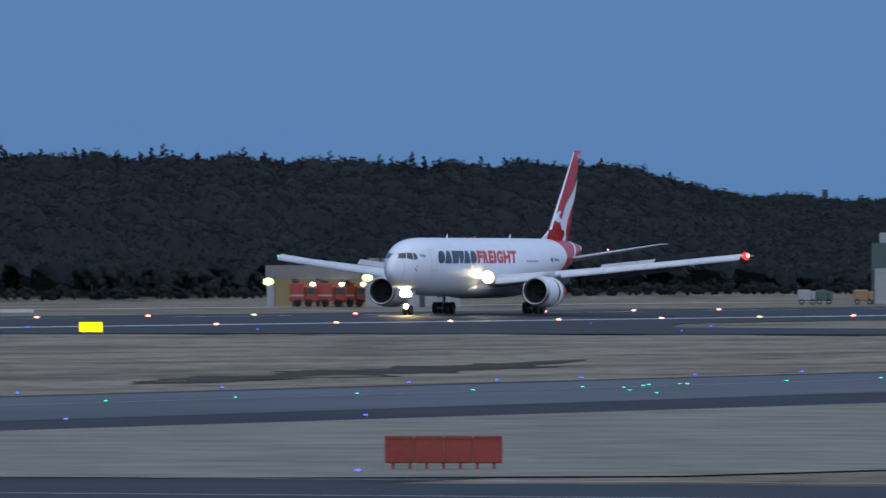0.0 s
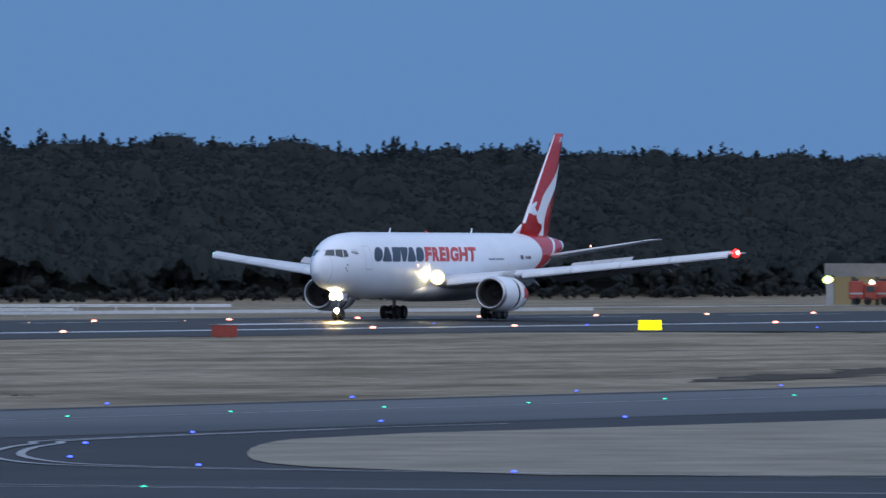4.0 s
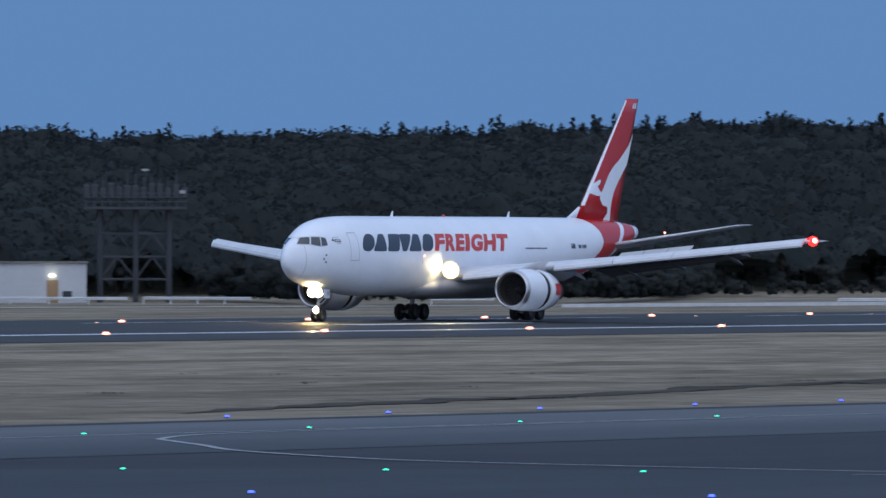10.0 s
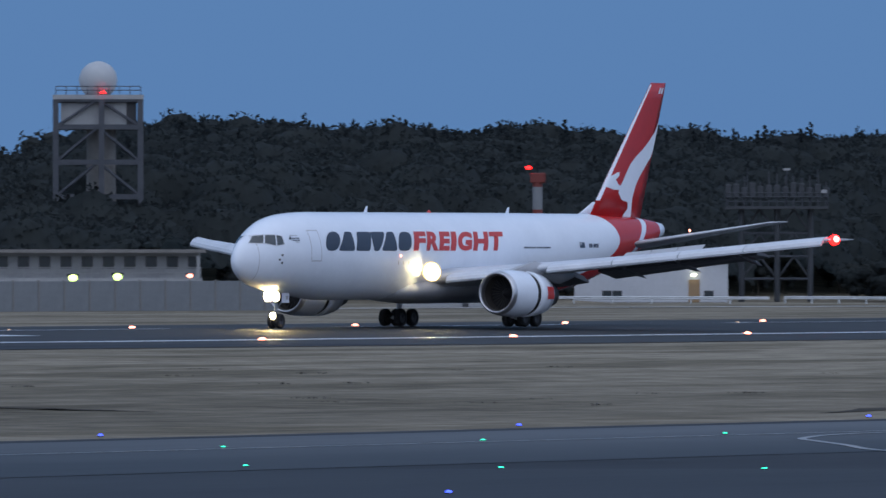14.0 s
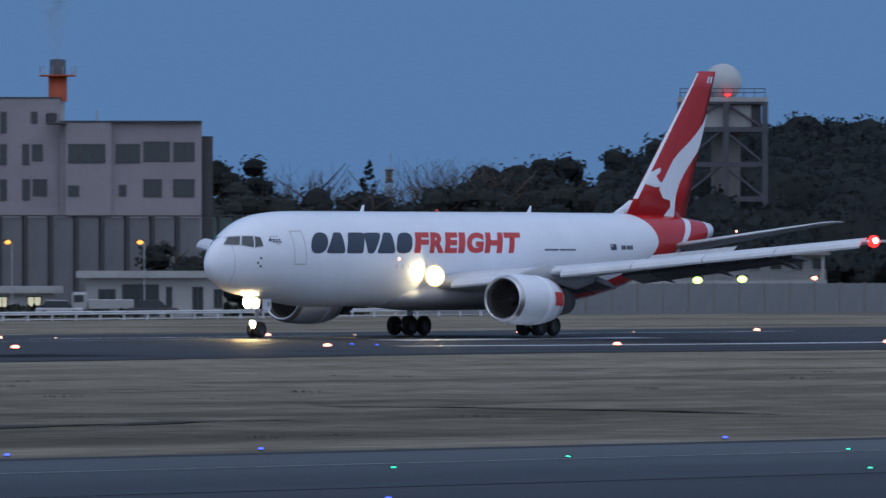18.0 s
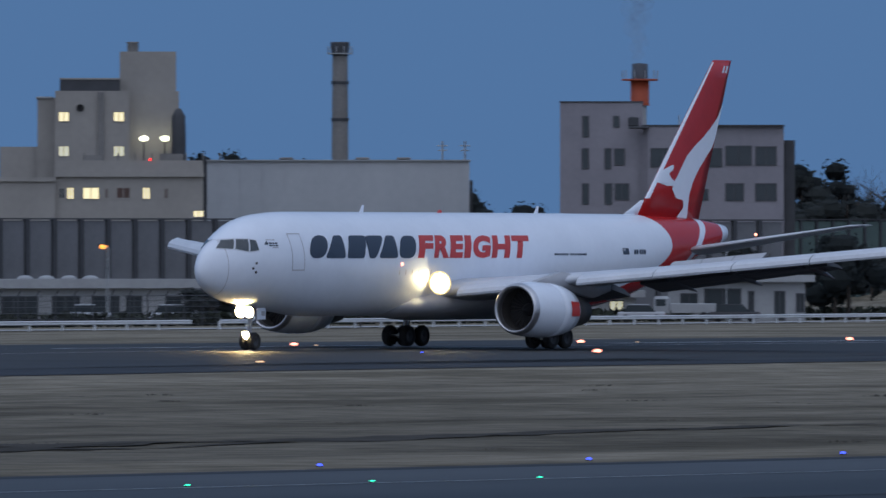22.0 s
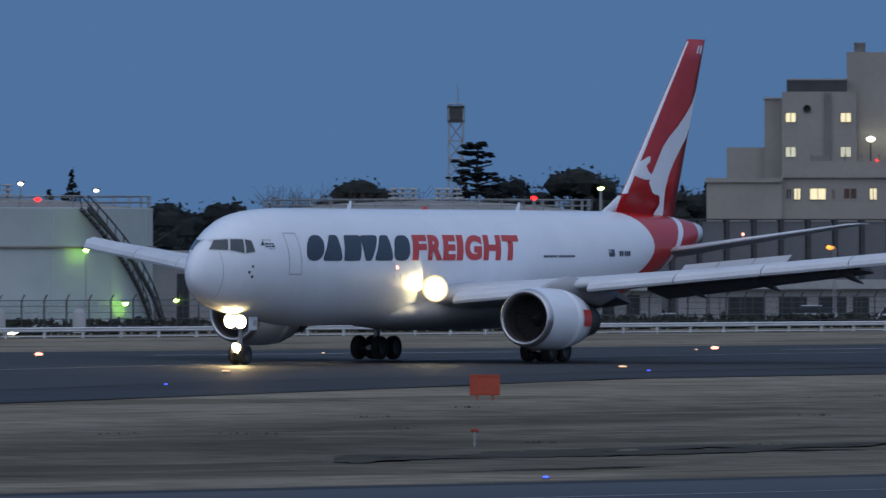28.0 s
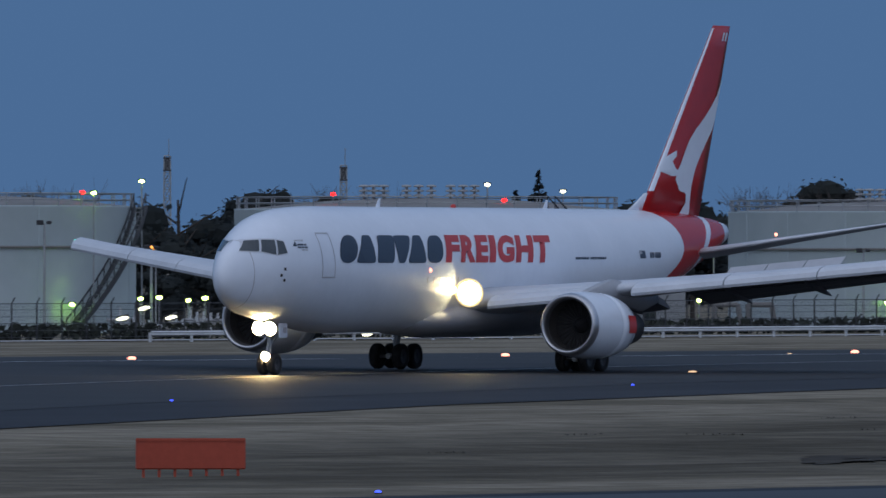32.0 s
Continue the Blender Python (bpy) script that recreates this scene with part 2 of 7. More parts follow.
def skin(bm, rings, caps=True, smooth=True):
    """Joins closed rings of points into a skin."""
    vs = [[bm.verts.new(p) for p in r] for r in rings]
    n = len(vs[0])
    for p, q in zip(vs, vs[1:]):
        for k in range(n):
            f = bm.faces.new((p[k], p[(k + 1) % n], q[(k + 1) % n], q[k]))
            f.smooth = smooth
    if caps:
        bm.faces.new(vs[0][::-1])
        bm.faces.new(vs[-1])
    bmesh.ops.recalc_face_normals(bm, faces=bm.faces)
    return bm


def ball(bm, c, r, level=2, squash=1.0):
    g = bmesh.ops.create_icosphere(bm, subdivisions=level, radius=r)
    for v in g["verts"]:
        v.co.z *= squash
        v.co += Vector(c)
    for f in bm.faces:
        f.smooth = True
    return bm


def block(name, x0, x1, y0, y1, z0, z1, material, parent, label="", bevel=0.0, m=None):
    return part(name, box(bmesh.new(), x0, x1, y0, y1, z0, z1, bevel), material, parent, label, m)


def bearing(deg, dist, z=0.0):
    return Vector((dist * math.cos(radians(deg)), dist * math.sin(radians(deg)), z))


def facing(deg, dist, z=0.0):
    """A pose on the ground at that bearing and distance; its -y side faces the tripod, its x runs to the right."""
    return Matrix.Translation(bearing(deg, dist, z)) @ pose(0, 0, 0, 0, 0, deg - 90)


def step(a, b, v):
    t = min(1.0, max(0.0, (v - a) / (b - a)))
    return t * t * (3 - 2 * t)


CROWN, AXIS, HALF = 0.40, 392.5, 31.0


def lie(x, y):
    """Height of the ground: a crowned runway, an exit that falls gently, a wooded rise."""
    off = abs(y - AXIS) / HALF
    z = CROWN * max(0.0, 1.0 - off)
    if y < AXIS:
        w = step(570, 470, x) if x < 570 else 0.0
        z = (1 - w) * z + w * max(0.0, CROWN - 0.004 * (AXIS - y))
    if y > 600:
        z += 0.075 * min(110.0, y - 600) * step(1.47, 1.55, x / y)
    return z


# ---- ground ----
def grass_material():
    m = surface("dry_winter_grass", (0.132, 0.117, 0.088), (0.318, 0.280, 0.216), 2.2, 0.95, 0.5, fine=9.0, gloss=0.1)
    n, l = m.node_tree.nodes, m.node_tree.links
    b = n["Principled BSDF"]
    base = b.inputs["Base Color"].links[0].from_socket
    co = n["Texture Coordinate"]
    # worn and damp stretches, tens of metres across
    mp = n.new("ShaderNodeMapping")
    mp.inputs["Scale"].default_value = (0.030, 0.085, 1.0)
    l.new(co.outputs["Object"], mp.inputs["Vector"])
    t = n.new("ShaderNodeTexNoise")
    t.inputs["Scale"].default_value, t.inputs["Detail"].default_value, t.inputs["Roughness"].default_value = 1.0, 6.0, 0.62
    l.new(mp.outputs["Vector"], t.inputs["Vector"])
    r = n.new("ShaderNodeValToRGB")
    e = r.color_ramp.elements
    e[0].position, e[0].color = 0.40, (0.56, 0.55, 0.52, 1)
    e[1].position, e[1].color = 0.56, (1.0, 1.0, 1.0, 1)
    l.new(t.outputs["Fac"], r.inputs["Fac"])
    mul = n.new("ShaderNodeMix")
    mul.data_type, mul.blend_type = "RGBA", "MULTIPLY"
    mul.inputs["Factor"].default_value = 1.0
    l.new(base, mul.inputs["A"])
    l.new(r.outputs["Color"], mul.inputs["B"])
    # darker turf towards small x, with mown pale verges along the pavements
    sp = n.new("ShaderNodeSeparateXYZ")
    l.new(co.outputs["Object"], sp.inputs["Vector"])

    def calc(op, a, b_):
        q = n.new("ShaderNodeMath")
        q.operation = op
        for i, v in enumerate((a, b_)):
            if isinstance(v, (int, float)):
                q.inputs[i].default_value = v
            else:
                l.new(v, q.inputs[i])
        return q.outputs["Value"]

    def fade(src, lo, hi, a, b_):
        q = n.new("ShaderNodeMapRange")
        q.interpolation_type = "SMOOTHSTEP"
        for k, v in (("From Min", lo), ("From Max", hi), ("To Min", a), ("To Max", b_)):
            q.inputs[k].default_value = v
        l.new(src, q.inputs["Value"])
        return q.outputs["Result"]

    exit_edge = calc("MINIMUM", calc("ADD", calc("MULTIPLY", sp.outputs["X"], 0.50), 130.0), calc("ADD", calc("MULTIPLY", sp.outputs["X"], 0.105), 281.0))
    ragged = calc("MULTIPLY", calc("SUBTRACT", t.outputs["Fac"], 0.5), 26.0)
    to_exit = calc("ADD", calc("SUBTRACT", exit_edge, sp.outputs["Y"]), ragged)
    to_taxi = calc("ADD", calc("SUBTRACT", sp.outputs["Y"], 181.0), calc("MULTIPLY", ragged, 0.5))
    verge = calc("MAXIMUM", fade(to_exit, 10.0, 22.0, 1.0, 0.0), fade(to_taxi, 6.0, 13.0, 0.85, 0.0))
    thin = fade(sp.outputs["X"], 230.0, 520.0, 0.60, 1.10)
    turf_tone = n.new("ShaderNodeMix")
    turf_tone.inputs["B"].default_value = 1.0
    l.new(verge, turf_tone.inputs["Factor"])
    l.new(thin, turf_tone.inputs["A"])
    dry = n.new("ShaderNodeMix")
    dry.data_type, dry.blend_type = "RGBA", "MULTIPLY"
    dry.inputs["Factor"].default_value = 1.0
    l.new(mul.outputs["Result"], dry.inputs["A"])
    l.new(turf_tone.outputs["Result"], dry.inputs["B"])
    l.new(dry.outputs["Result"], b.inputs["Base Color"])
    return m


M["grass"] = grass_material()
M["pale_grass"] = surface("pale_dry_grass", (0.145, 0.140, 0.118), (0.275, 0.262, 0.222), 4.5, 0.95, 0.4, fine=7.0, gloss=0.1)


def sheet(name, xs, ys, up, material, label="", kind="structure", category="", rough=None):
    """A sheet that follows the lie of the land on a grid."""
    me = bpy.data.meshes.new(name)
    vs = [(x, y, lie(x, y) + up + (rough(x, y) if rough else 0.0)) for y in ys for x in xs]
    w = len(xs)
    fs = [(j * w + i, j * w + i + 1, (j + 1) * w + i + 1, (j + 1) * w + i) for j in range(len(ys) - 1) for i in range(w - 1)]
    me.from_pydata(vs, [], fs)
    me.materials.append(M[material])
    return tagged(new(name, me), label, category, "", kind)


def spread(a, b, n):
    return [a + (b - a) * k / (n - 1) for k in range(n)]


def tuft(x, y):
    """Unmown tussocks and hollows, kept flat beside the pavements."""
    if not (186 < y < 332 and 190 < x < 900):
        return 0.0
    verge = min(332.0, 259 + 0.55 * (x - 255) if x < 381 else 321 + 0.12 * (x - 381))
    edge = max(0.0, min(1.0, (y - 186) / 8, (verge - 4 - y) / 8))
    n = noise.noise((x * 0.09, y * 0.16, 1.0)) + 0.5 * noise.noise((x * 0.31, y * 0.45, 4.0))
    return edge * (0.09 * n - 0.03)


gx = [-4500, -2500, -1000, -300, 0, 80] + spread(140, 1000, 216) + spread(1010, 1400, 40) + [1500, 1650, 1800, 2000, 2300, 2800, 3600, 4500]
gy = [-4500, -2500, -1000, -300, 0, 60, 95, 120, 140, 160, 178] + spread(184, 336, 77) + [338, 345, 353, 361.5, 370, 377, 385, 392.5, 400, 408, 416, 423.5, 440, 460, 490, 520, 560, 600, 612, 630, 650, 670, 690, 710, 760, 850, 1000, 1400, 2000, 3000, 4500]
sheet("ground", gx, gy, -0.03, "grass", "dry pale winter grass around the runway", category="ground", rough=tuft)

rx = [-2500, -800, 0, 200] + spread(300, 620, 33) + [700, 800, 900, 1000, 1200, 1500, 2000, 3000]
ry = [338.5, 346, 354, 361.5, 369, 377, 385, 392.5, 400, 408, 416, 423.5, 435, 446]
sheet("runway", rx, ry, 0.0, "asphalt", "dark crowned asphalt runway", category="runway")


def outline(name, pts, material, label, category, up=0.0, cell=12.0, fan=False):
    """A flat paved area with a curved outline, cut into strips along x so that it follows the land."""
    bm = bmesh.new()
    vs = [bm.verts.new((x, y, 0)) for x, y in pts]
    bm.faces.new(vs)
    if fan:
        bmesh.ops.triangulate(bm, faces=bm.faces)
    lo, hi = min(p[1] for p in pts), max(p[1] for p in pts)
    y = lo + cell
    while y < hi:
        bmesh.ops.bisect_plane(bm, geom=bm.verts[:] + bm.edges[:] + bm.faces[:], plane_co=(0, y, 0), plane_no=(0, 1, 0))
        y += cell
    lo, hi = min(p[0] for p in pts), max(p[0] for p in pts)
    x = lo + cell * 2
    while x < hi:
        bmesh.ops.bisect_plane(bm, geom=bm.verts[:] + bm.edges[:] + bm.faces[:], plane_co=(x, 0, 0), plane_no=(1, 0, 0))
        x += cell * 2
    for v in bm.verts:
        v.co.z = lie(v.co.x, v.co.y) + up
    bmesh.ops.recalc_face_normals(bm, faces=bm.faces)
    if bm.faces and sum(f.normal.z for f in bm.faces) < 0:
        bmesh.ops.reverse_faces(bm, faces=bm.faces)
    return tagged(new(name, mesh_from(name, bm, material)), label, category, "", "structure")


# rapid exit that leaves the runway towards the tripod
outline("exit_shoulder", [(560, 339.5), (500, 335.5), (457, 330), (420, 327), (381, 321), (354, 309), (309, 290), (255, 259), (180, 206), (160, 190), (60, 190), (60, 330), (300, 352), (560, 352)], "shoulder", "dark asphalt shoulder of the rapid exit", "pavement", 0.0)
outline("exit_taxiway", [(560, 352), (500, 349), (440, 343), (400, 336), (360, 325), (300, 298), (240, 262), (150, 200), (60, 200), (60, 330), (300, 352)], "asphalt", "asphalt rapid exit taxiway that curves off the runway", "taxiway", 0.012)
# square exit beside the far end
outline("cross_exit", [(800, 340), (812, 322), (818, 300), (815, 262), (800, 215), (905, 215), (893, 262), (888, 292), (905, 318), (960, 336), (1010, 340)], "asphalt", "asphalt taxiway that leaves the runway at a right angle", "taxiway", 0.02)
# parallel taxiway
sheet("taxiway_shoulder", spread(-300, 1500, 19), [100, 130, 139.5, 150, 179.5], -0.012, "shoulder", "dark asphalt shoulder of the parallel taxiway", category="pavement")
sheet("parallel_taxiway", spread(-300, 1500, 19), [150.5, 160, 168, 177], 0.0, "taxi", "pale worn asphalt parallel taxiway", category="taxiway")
outline("grass_island", [(288.2, 129.5), (294.1, 132.2), (301.3, 135.3), (307.8, 137.9), (312.8, 139.7), (317, 141.0), (330, 142.5), (345, 141.5), (420, 138.6), (600, 132), (600, 60), (330, 70), (292, 92), (274, 96), (268.5, 104), (266.2, 111.3), (269.5, 115.4), (274.6, 121.6), (278.8, 124.6), (283.4, 127.2)], "pale_grass", "island of pale dry grass between the taxiways", "grass", 0.012, 12.0, True)
outline("cross_taxiway", [(150, -40), (262, -40), (262, 60), (264, 92), (262, 104), (258.5, 113), (254, 124), (249, 136), (240, 150), (180, 150.2), (150, 150.2)], "taxib", "worn asphalt taxiway crossing towards the apron", "taxiway", 0.0)


def ribbon(name, pts, width, material, label, up=0.012):
    """A painted line along a path."""
    me = bpy.data.meshes.new(name)
    vs, fs = [], []
    for i, (x, y) in enumerate(pts):
        a, b = Vector(pts[max(0, i - 1)]), Vector(pts[min(len(pts) - 1, i + 1)])
        d = (b - a).normalized()
        for s in (-0.5, 0.5):
            px, py = x - d.y * s * width, y + d.x * s * width
            vs.append((px, py, lie(px, py) + up))
    fs = [(2 * i, 2 * i + 1, 2 * i + 3, 2 * i + 2) for i in range(len(pts) - 1)]
    me.from_pydata(vs, [], fs)
    me.materials.append(M[material])
    return tagged(new(name, me), label, "marking", "pavement markings", "structure")


def curve(pts, n=10):
    """A smooth path through the points."""
    out = []
    for i in range(len(pts) - 1):
        p0, p1, p2, p3 = (Vector(pts[min(max(k, 0), len(pts) - 1)]) for k in (i - 1, i, i + 1, i + 2))
        for k in range(n):
            t = k / n
            out.append(tuple(0.5 * (2 * p1 + (p2 - p0) * t + (2 * p0 - 5 * p1 + 4 * p2 - p3) * t * t + (3 * p1 - p0 - 3 * p2 + p3) * t ** 3)))
    return out + [tuple(pts[-1])]


ribbon("edge_line", [(x, 364.5) for x in spread(527, 1500, 60)], 1.9, "line", "white runway edge line", 0.02)
ribbon("edge_line", [(x, 420.3) for x in spread(200, 1500, 60)], 0.9, "line", "white runway edge line", 0.02)
for x0 in (548.5, 695.0, 842.0):
    ribbon("runway_stripe", [(x, 380.5) for x in spread(x0, x0 + 27, 5)], 3.0, "line", "white runway stripe", 0.02)
for k in range(30):
    ribbon("centre_dash", [(x, AXIS) for x in spread(330 + k * 50, 360 + k * 50, 4)], 0.9, "line", "white runway centre dash", 0.02)
ribbon("exit_line", curve([(560, 388), (500, 384), (440, 374), (390, 360), (330, 334), (270, 302), (180, 244)]), 0.3, "pinkline", "worn yellow exit line", 0.03)
ribbon("taxi_line", [(x, 167.0) for x in spread(60, 1500, 30)], 0.25, "pinkline", "worn yellow taxi line", 0.012)
tip = curve([(350, 148.0), (337, 148.4), (313.2, 146.8), (306, 144.4), (298.4, 141.7), (287.7, 137.1), (279.1, 132.2), (274.3, 128.3), (270.8, 122.2), (268.3, 112.2), (266.5, 100.0), (265.5, 60.0)])
ribbon("shoulder_line", tip, 0.26, "pinkline", "white line round the grass island", 0.014)
ribbon("shoulder_line", curve([(337, 148.0), (314, 146.3), (306.8, 143.9), (299.2, 141.2), (288.7, 136.6), (280.2, 131.8), (275.3, 127.9), (271.6, 122.0), (269.1, 112.2)]), 0.26, "pinkline", "second white line round the grass island", 0.014)
ribbon("turn_line", curve([(330, 166.2), (310, 166.0), (294.6, 165.3), (286, 162.5), (281.5, 159.5), (276.5, 155.8), (270.4, 151.5), (264, 145.5), (258.5, 139), (254, 129.5), (250, 118), (248.5, 104), (248, 60)]), 0.28, "pinkline", "worn yellow turning line", 0.016)
ribbon("cross_line", [(248.0, y) for y in spread(-30, 122, 12)], 0.25, "pinkline", "worn yellow centre line", 0.012)


def track(pts, width, seed):
    """A ragged strip of bare damp earth."""
    rnd = random.Random(seed)
    path = curve(sorted(pts, reverse=pts[0][0] == pts[-1][0]), 14)
    me = bpy.data.meshes.new("bare_strip")
    vs = []
    for i, (x, y) in enumerate(path):
        e = min(1.0, i / 12, (len(path) - 1 - i) / 12) * width * rnd.uniform(0.55, 1.2)
        for s in (-0.5, 0.5):
            vs.append((x, y + s * e, lie(x, y) - 0.004 + tuft(x, y + s * e)))
    me.from_pydata(vs, [], [(2 * i, 2 * i + 2, 2 * i + 3, 2 * i + 1) for i in range(len(path) - 1)])
    me.materials.append(M["earth"])
    return tagged(new("bare_strip", me), "strip of bare damp earth in the grass", "earth", "bare strips", "structure")


# ---- runway and taxiway lamps ----
def lamp_kind(name, lens, label, group, width, height, stem):
    """A low airfield lamp: base plate, stem, collar and glowing lens."""
    o = empty(name, pose(0, 0, -50), label, "light", group)
    part("base_plate", lathe(bmesh.new(), [(0, 0.001), (0, width * 0.6), (0.02, width * 0.6), (0.03, 0.04)], 12, pose(0, 0, 0, 0, -90, 0)), "dark", o)
    if stem:
        part("stem", tube(bmesh.new(), (0, 0, 0.02), (0, 0, stem), 0.035), "dark", o)
    part("collar", lathe(bmesh.new(), [(stem, 0.03), (stem + 0.005, width * 0.36), (stem + 0.03, width * 0.40), (stem + 0.035, width * 0.3)], 14, pose(0, 0, 0, 0, -90, 0)), "dark", o)
    part("lens", ball(bmesh.new(), (0, 0, stem + 0.02 + height * 0.4), width * 0.5, 2, height / width), lens, o, "glowing lens")
    return o


def put(proto, spots, up=0.0):
    for i, (x, y) in enumerate(spots):
        m = Matrix.Translation((x, y, lie(x, y) + up))
        if i:
            copy_thing(proto, m)
        else:
            proto.matrix_basis = m


edge = lamp_kind("runway_edge_lamp", "lamp_rwy", "glowing orange-white runway edge lamp on a short stem", "runway edge lamps", 0.46, 0.20, 0.04)
put(edge, [(373.2 + 28.45 * k, 361.6) for k in range(4, 26)] + [(426.6 + 28.44 * k, 423.6) for k in range(29)])
low = lamp_kind("inset_runway_lamp", "lamp_low", "small dim inset lamp in the runway surface", "inset runway lamps", 0.40, 0.10, 0.0)
put(low, [(382.6, 344.8), (410.0, 344.8), (436.8, 344.5)], 0.02)
faint = lamp_kind("inset_runway_lamp", "lamp_low", "tiny faint inset lamp beyond the runway's middle", "faint inset lamps", 0.20, 0.06, 0.0)
put(faint, [(468.9 + 31.6 * k, 415.5) for k in range(15)], 0.02)
blue = lamp_kind("blue_taxiway_lamp", "lamp_blue", "glowing blue taxiway edge lamp on a short stem", "blue taxiway lamps", 0.15, 0.075, 0.0)
BLUE = [(x, 183.0) for x in (192.3, 214.7, 234.5, 246.1, 257.7, 280.9, 304.4, 326.3, 337.2, 348.0, 359.6, 371.1, 394.3, 417.2, 440.2, 463.1, 485.9, 497.3, 508.7, 524.8, 540.8)]
BLUE += [(287.2, 134.4), (309.2, 144.2), (330.0, 150.2), (277.0, 125.9), (355.3, 154.8), (367.8, 151.1), (381.2, 145.2), (271.3, 114.5), (279.3, 106.6), (224.5, 125.3), (225.6, 114.4), (219.2, 133.6), (207.3, 143.8)]
BLUE += [(875.3, 363.0), (860.1, 336.8), (850.3, 297.6), (919.0, 319.0), (958.1, 343.8), (869.5, 374.1), (882.0, 365.7), (530.1, 370.2), (527.8, 366.9), (401.6, 336.2), (479.6, 367.5), (350.2, 318.9), (304.6, 300.4)]
put(blue, [(x * 0.989, y * 0.989) if y < 200 else (x, y) for x, y in BLUE], 0.0)
green = lamp_kind("green_centreline_lamp", "lamp_green", "small green lamp set in the taxiway centre line", "green centre line lamps", 0.14, 0.04, 0.0)
GREEN = [(250.4 + 13.55 * k, 168.0) for k in range(20)]
GREEN += [(247.9, 114.1), (247.8, 120.5), (247.6, 127.4), (246.8, 134.0), (244.8, 140.2), (242.5, 146.3), (241.4, 153.0), (235.2, 163.0), (216.8, 167.6), (223.0, 167.3), (210.3, 168.0), (466.0, 165.7), (455.8, 161.8), (472.7, 167.2), (477.1, 168.5), (446.4, 157.3), (479.8, 168.0)]
put(green, GREEN, 0.0)


# ---- sign boards beside the pavements ----
def board(name, deg, dist, width, z0, z1, material, label, legs, panels):
    """A sign board seen from behind or in front: panels in a frame on legs."""
    o = empty(name, facing(deg, dist), label, "sign")
    w = width / panels
    for k in range(panels):
        x = -width / 2 + k * w
        p = part("panel", box(bmesh.new(), x + 0.004, x + w - 0.004, -0.12, 0.12, z0, z1, 0.03), material, o)
        part("panel_rim", box(bmesh.new(), x + 0.01, x + w - 0.01, -0.14, -0.10, z1 - 0.05, z1 + 0.02), material, p)
    for k in range(legs):
        x = -width / 2 + width * (k + 0.5) / legs
        part("leg", box(bmesh.new(), x - 0.035, x + 0.035, -0.05, 0.05, -0.08, z0 + 0.02), material if "board" in material else "galv", o)
    return o


board("red_sign_board", 20.4661, 299.8, 3.05, 0.16, 0.85, "redboard", "long faded red sign board on short legs in grass", 7, 4)
board("yellow_sign_board", 22.2101, 879.2, 1.76, 0.09, 0.82, "lamp_yellow", "lit plain yellow sign board beside the runway", 2, 1)
board("red_sign_board", 24.3157, 804.6, 1.81, 0.04, 0.86, "redboard", "small dull red sign board beside the runway", 2, 1)
board("red_sign_board", 40.7446, 437.0, 1.15, 0.13, 0.90, "orangeboard", "square orange-red sign board on two legs in grass", 2, 1)
board("red_sign_board", 44.5073, 286.0, 2.72, 0.13, 0.88, "orangeboard", "long orange-red sign board on short legs in grass", 7, 1)
o = empty("marker_post", facing(40.7949, 330), "thin red marker post standing in the grass", "post")
part("pole", tube(bmesh.new(), (0, 0, -0.05), (0, 0, 0.38), 0.03), "galv", o)
part("cap", box(bmesh.new(), -0.12, 0.12, -0.04, 0.04, 0.36, 0.46, 0.02), "redboard", o)


# ---- the freighter ----
NOSE = 28.6  # metres from the nose to the aircraft's origin
# metres aft of the nose: half width, top, bottom
HULL = [(0.66, 0.03, 4.18, 4.12), (0.74, 0.25, 4.61, 3.74), (1.02, 0.48, 5.07, 3.44), (1.48, 0.73, 5.50, 3.155), (2.20, 1.10, 5.93, 2.856), (3.15, 1.50, 6.42, 2.592), (4.45, 1.85, 6.93, 2.416),
        (6.0, 2.12, 7.20, 2.203), (8.07, 2.35, 7.325, 1.974), (10.07, 2.515, 7.34, 1.78), (14, 2.515, 7.34, 1.78), (18, 2.515, 7.34, 1.78), (23, 2.515, 7.34, 1.78),
        (28, 2.515, 7.34, 1.78), (33, 2.515, 7.34, 1.78), (36, 2.50, 7.33, 1.86), (39, 2.42, 7.32, 2.12), (42, 2.22, 7.31, 2.62), (45, 1.90, 7.28, 3.36), (47.5, 1.54, 7.22, 4.08), (50, 1.12, 7.08, 4.84), (52, 0.74, 6.90, 5.42), (53.3, 0.42, 6.72, 5.80), (53.7, 0.16, 6.50, 6.10)]
# ring sections between the listed ones follow a smooth curve
fine = []
for k_, (a_, b_) in enumerate(zip(HULL, HULL[1:])):
    z_, c_ = HULL[max(0, k_ - 1)], HULL[min(len(HULL) - 1, k_ + 2)]
    for t_ in ((0, 0.5) if 2 <= k_ < 10 else (0,)):
        if t_:
            fine.append(tuple([0.5 * (a_[0] + b_[0])] + [0.5 * (a_[i] + b_[i]) + 0.0625 * (2 * (b_[0] - a_[0])) * ((b_[i] - z_[i]) / (b_[0] - z_[0]) - (c_[i] - a_[i]) / (c_[0] - a_[0])) for i in (1, 2, 3)]))
        else:
            fine.append(a_)
HULL = fine + [HULL[-1]]


def hull(x):
    """Half width, middle height and half height of the body x metres aft of the nose."""
    x = min(max(x, 0.66), 53.7)
    for a, b in zip(HULL, HULL[1:]):
        if x <= b[0]:
            t = (x - a[0]) / (b[0] - a[0])
            w, hi, lo = (a[k] + (b[k] - a[k]) * t for k in (1, 2, 3))
            return w, (hi + lo) / 2, (hi - lo) / 2
    return 0.16, 6.3, 0.2


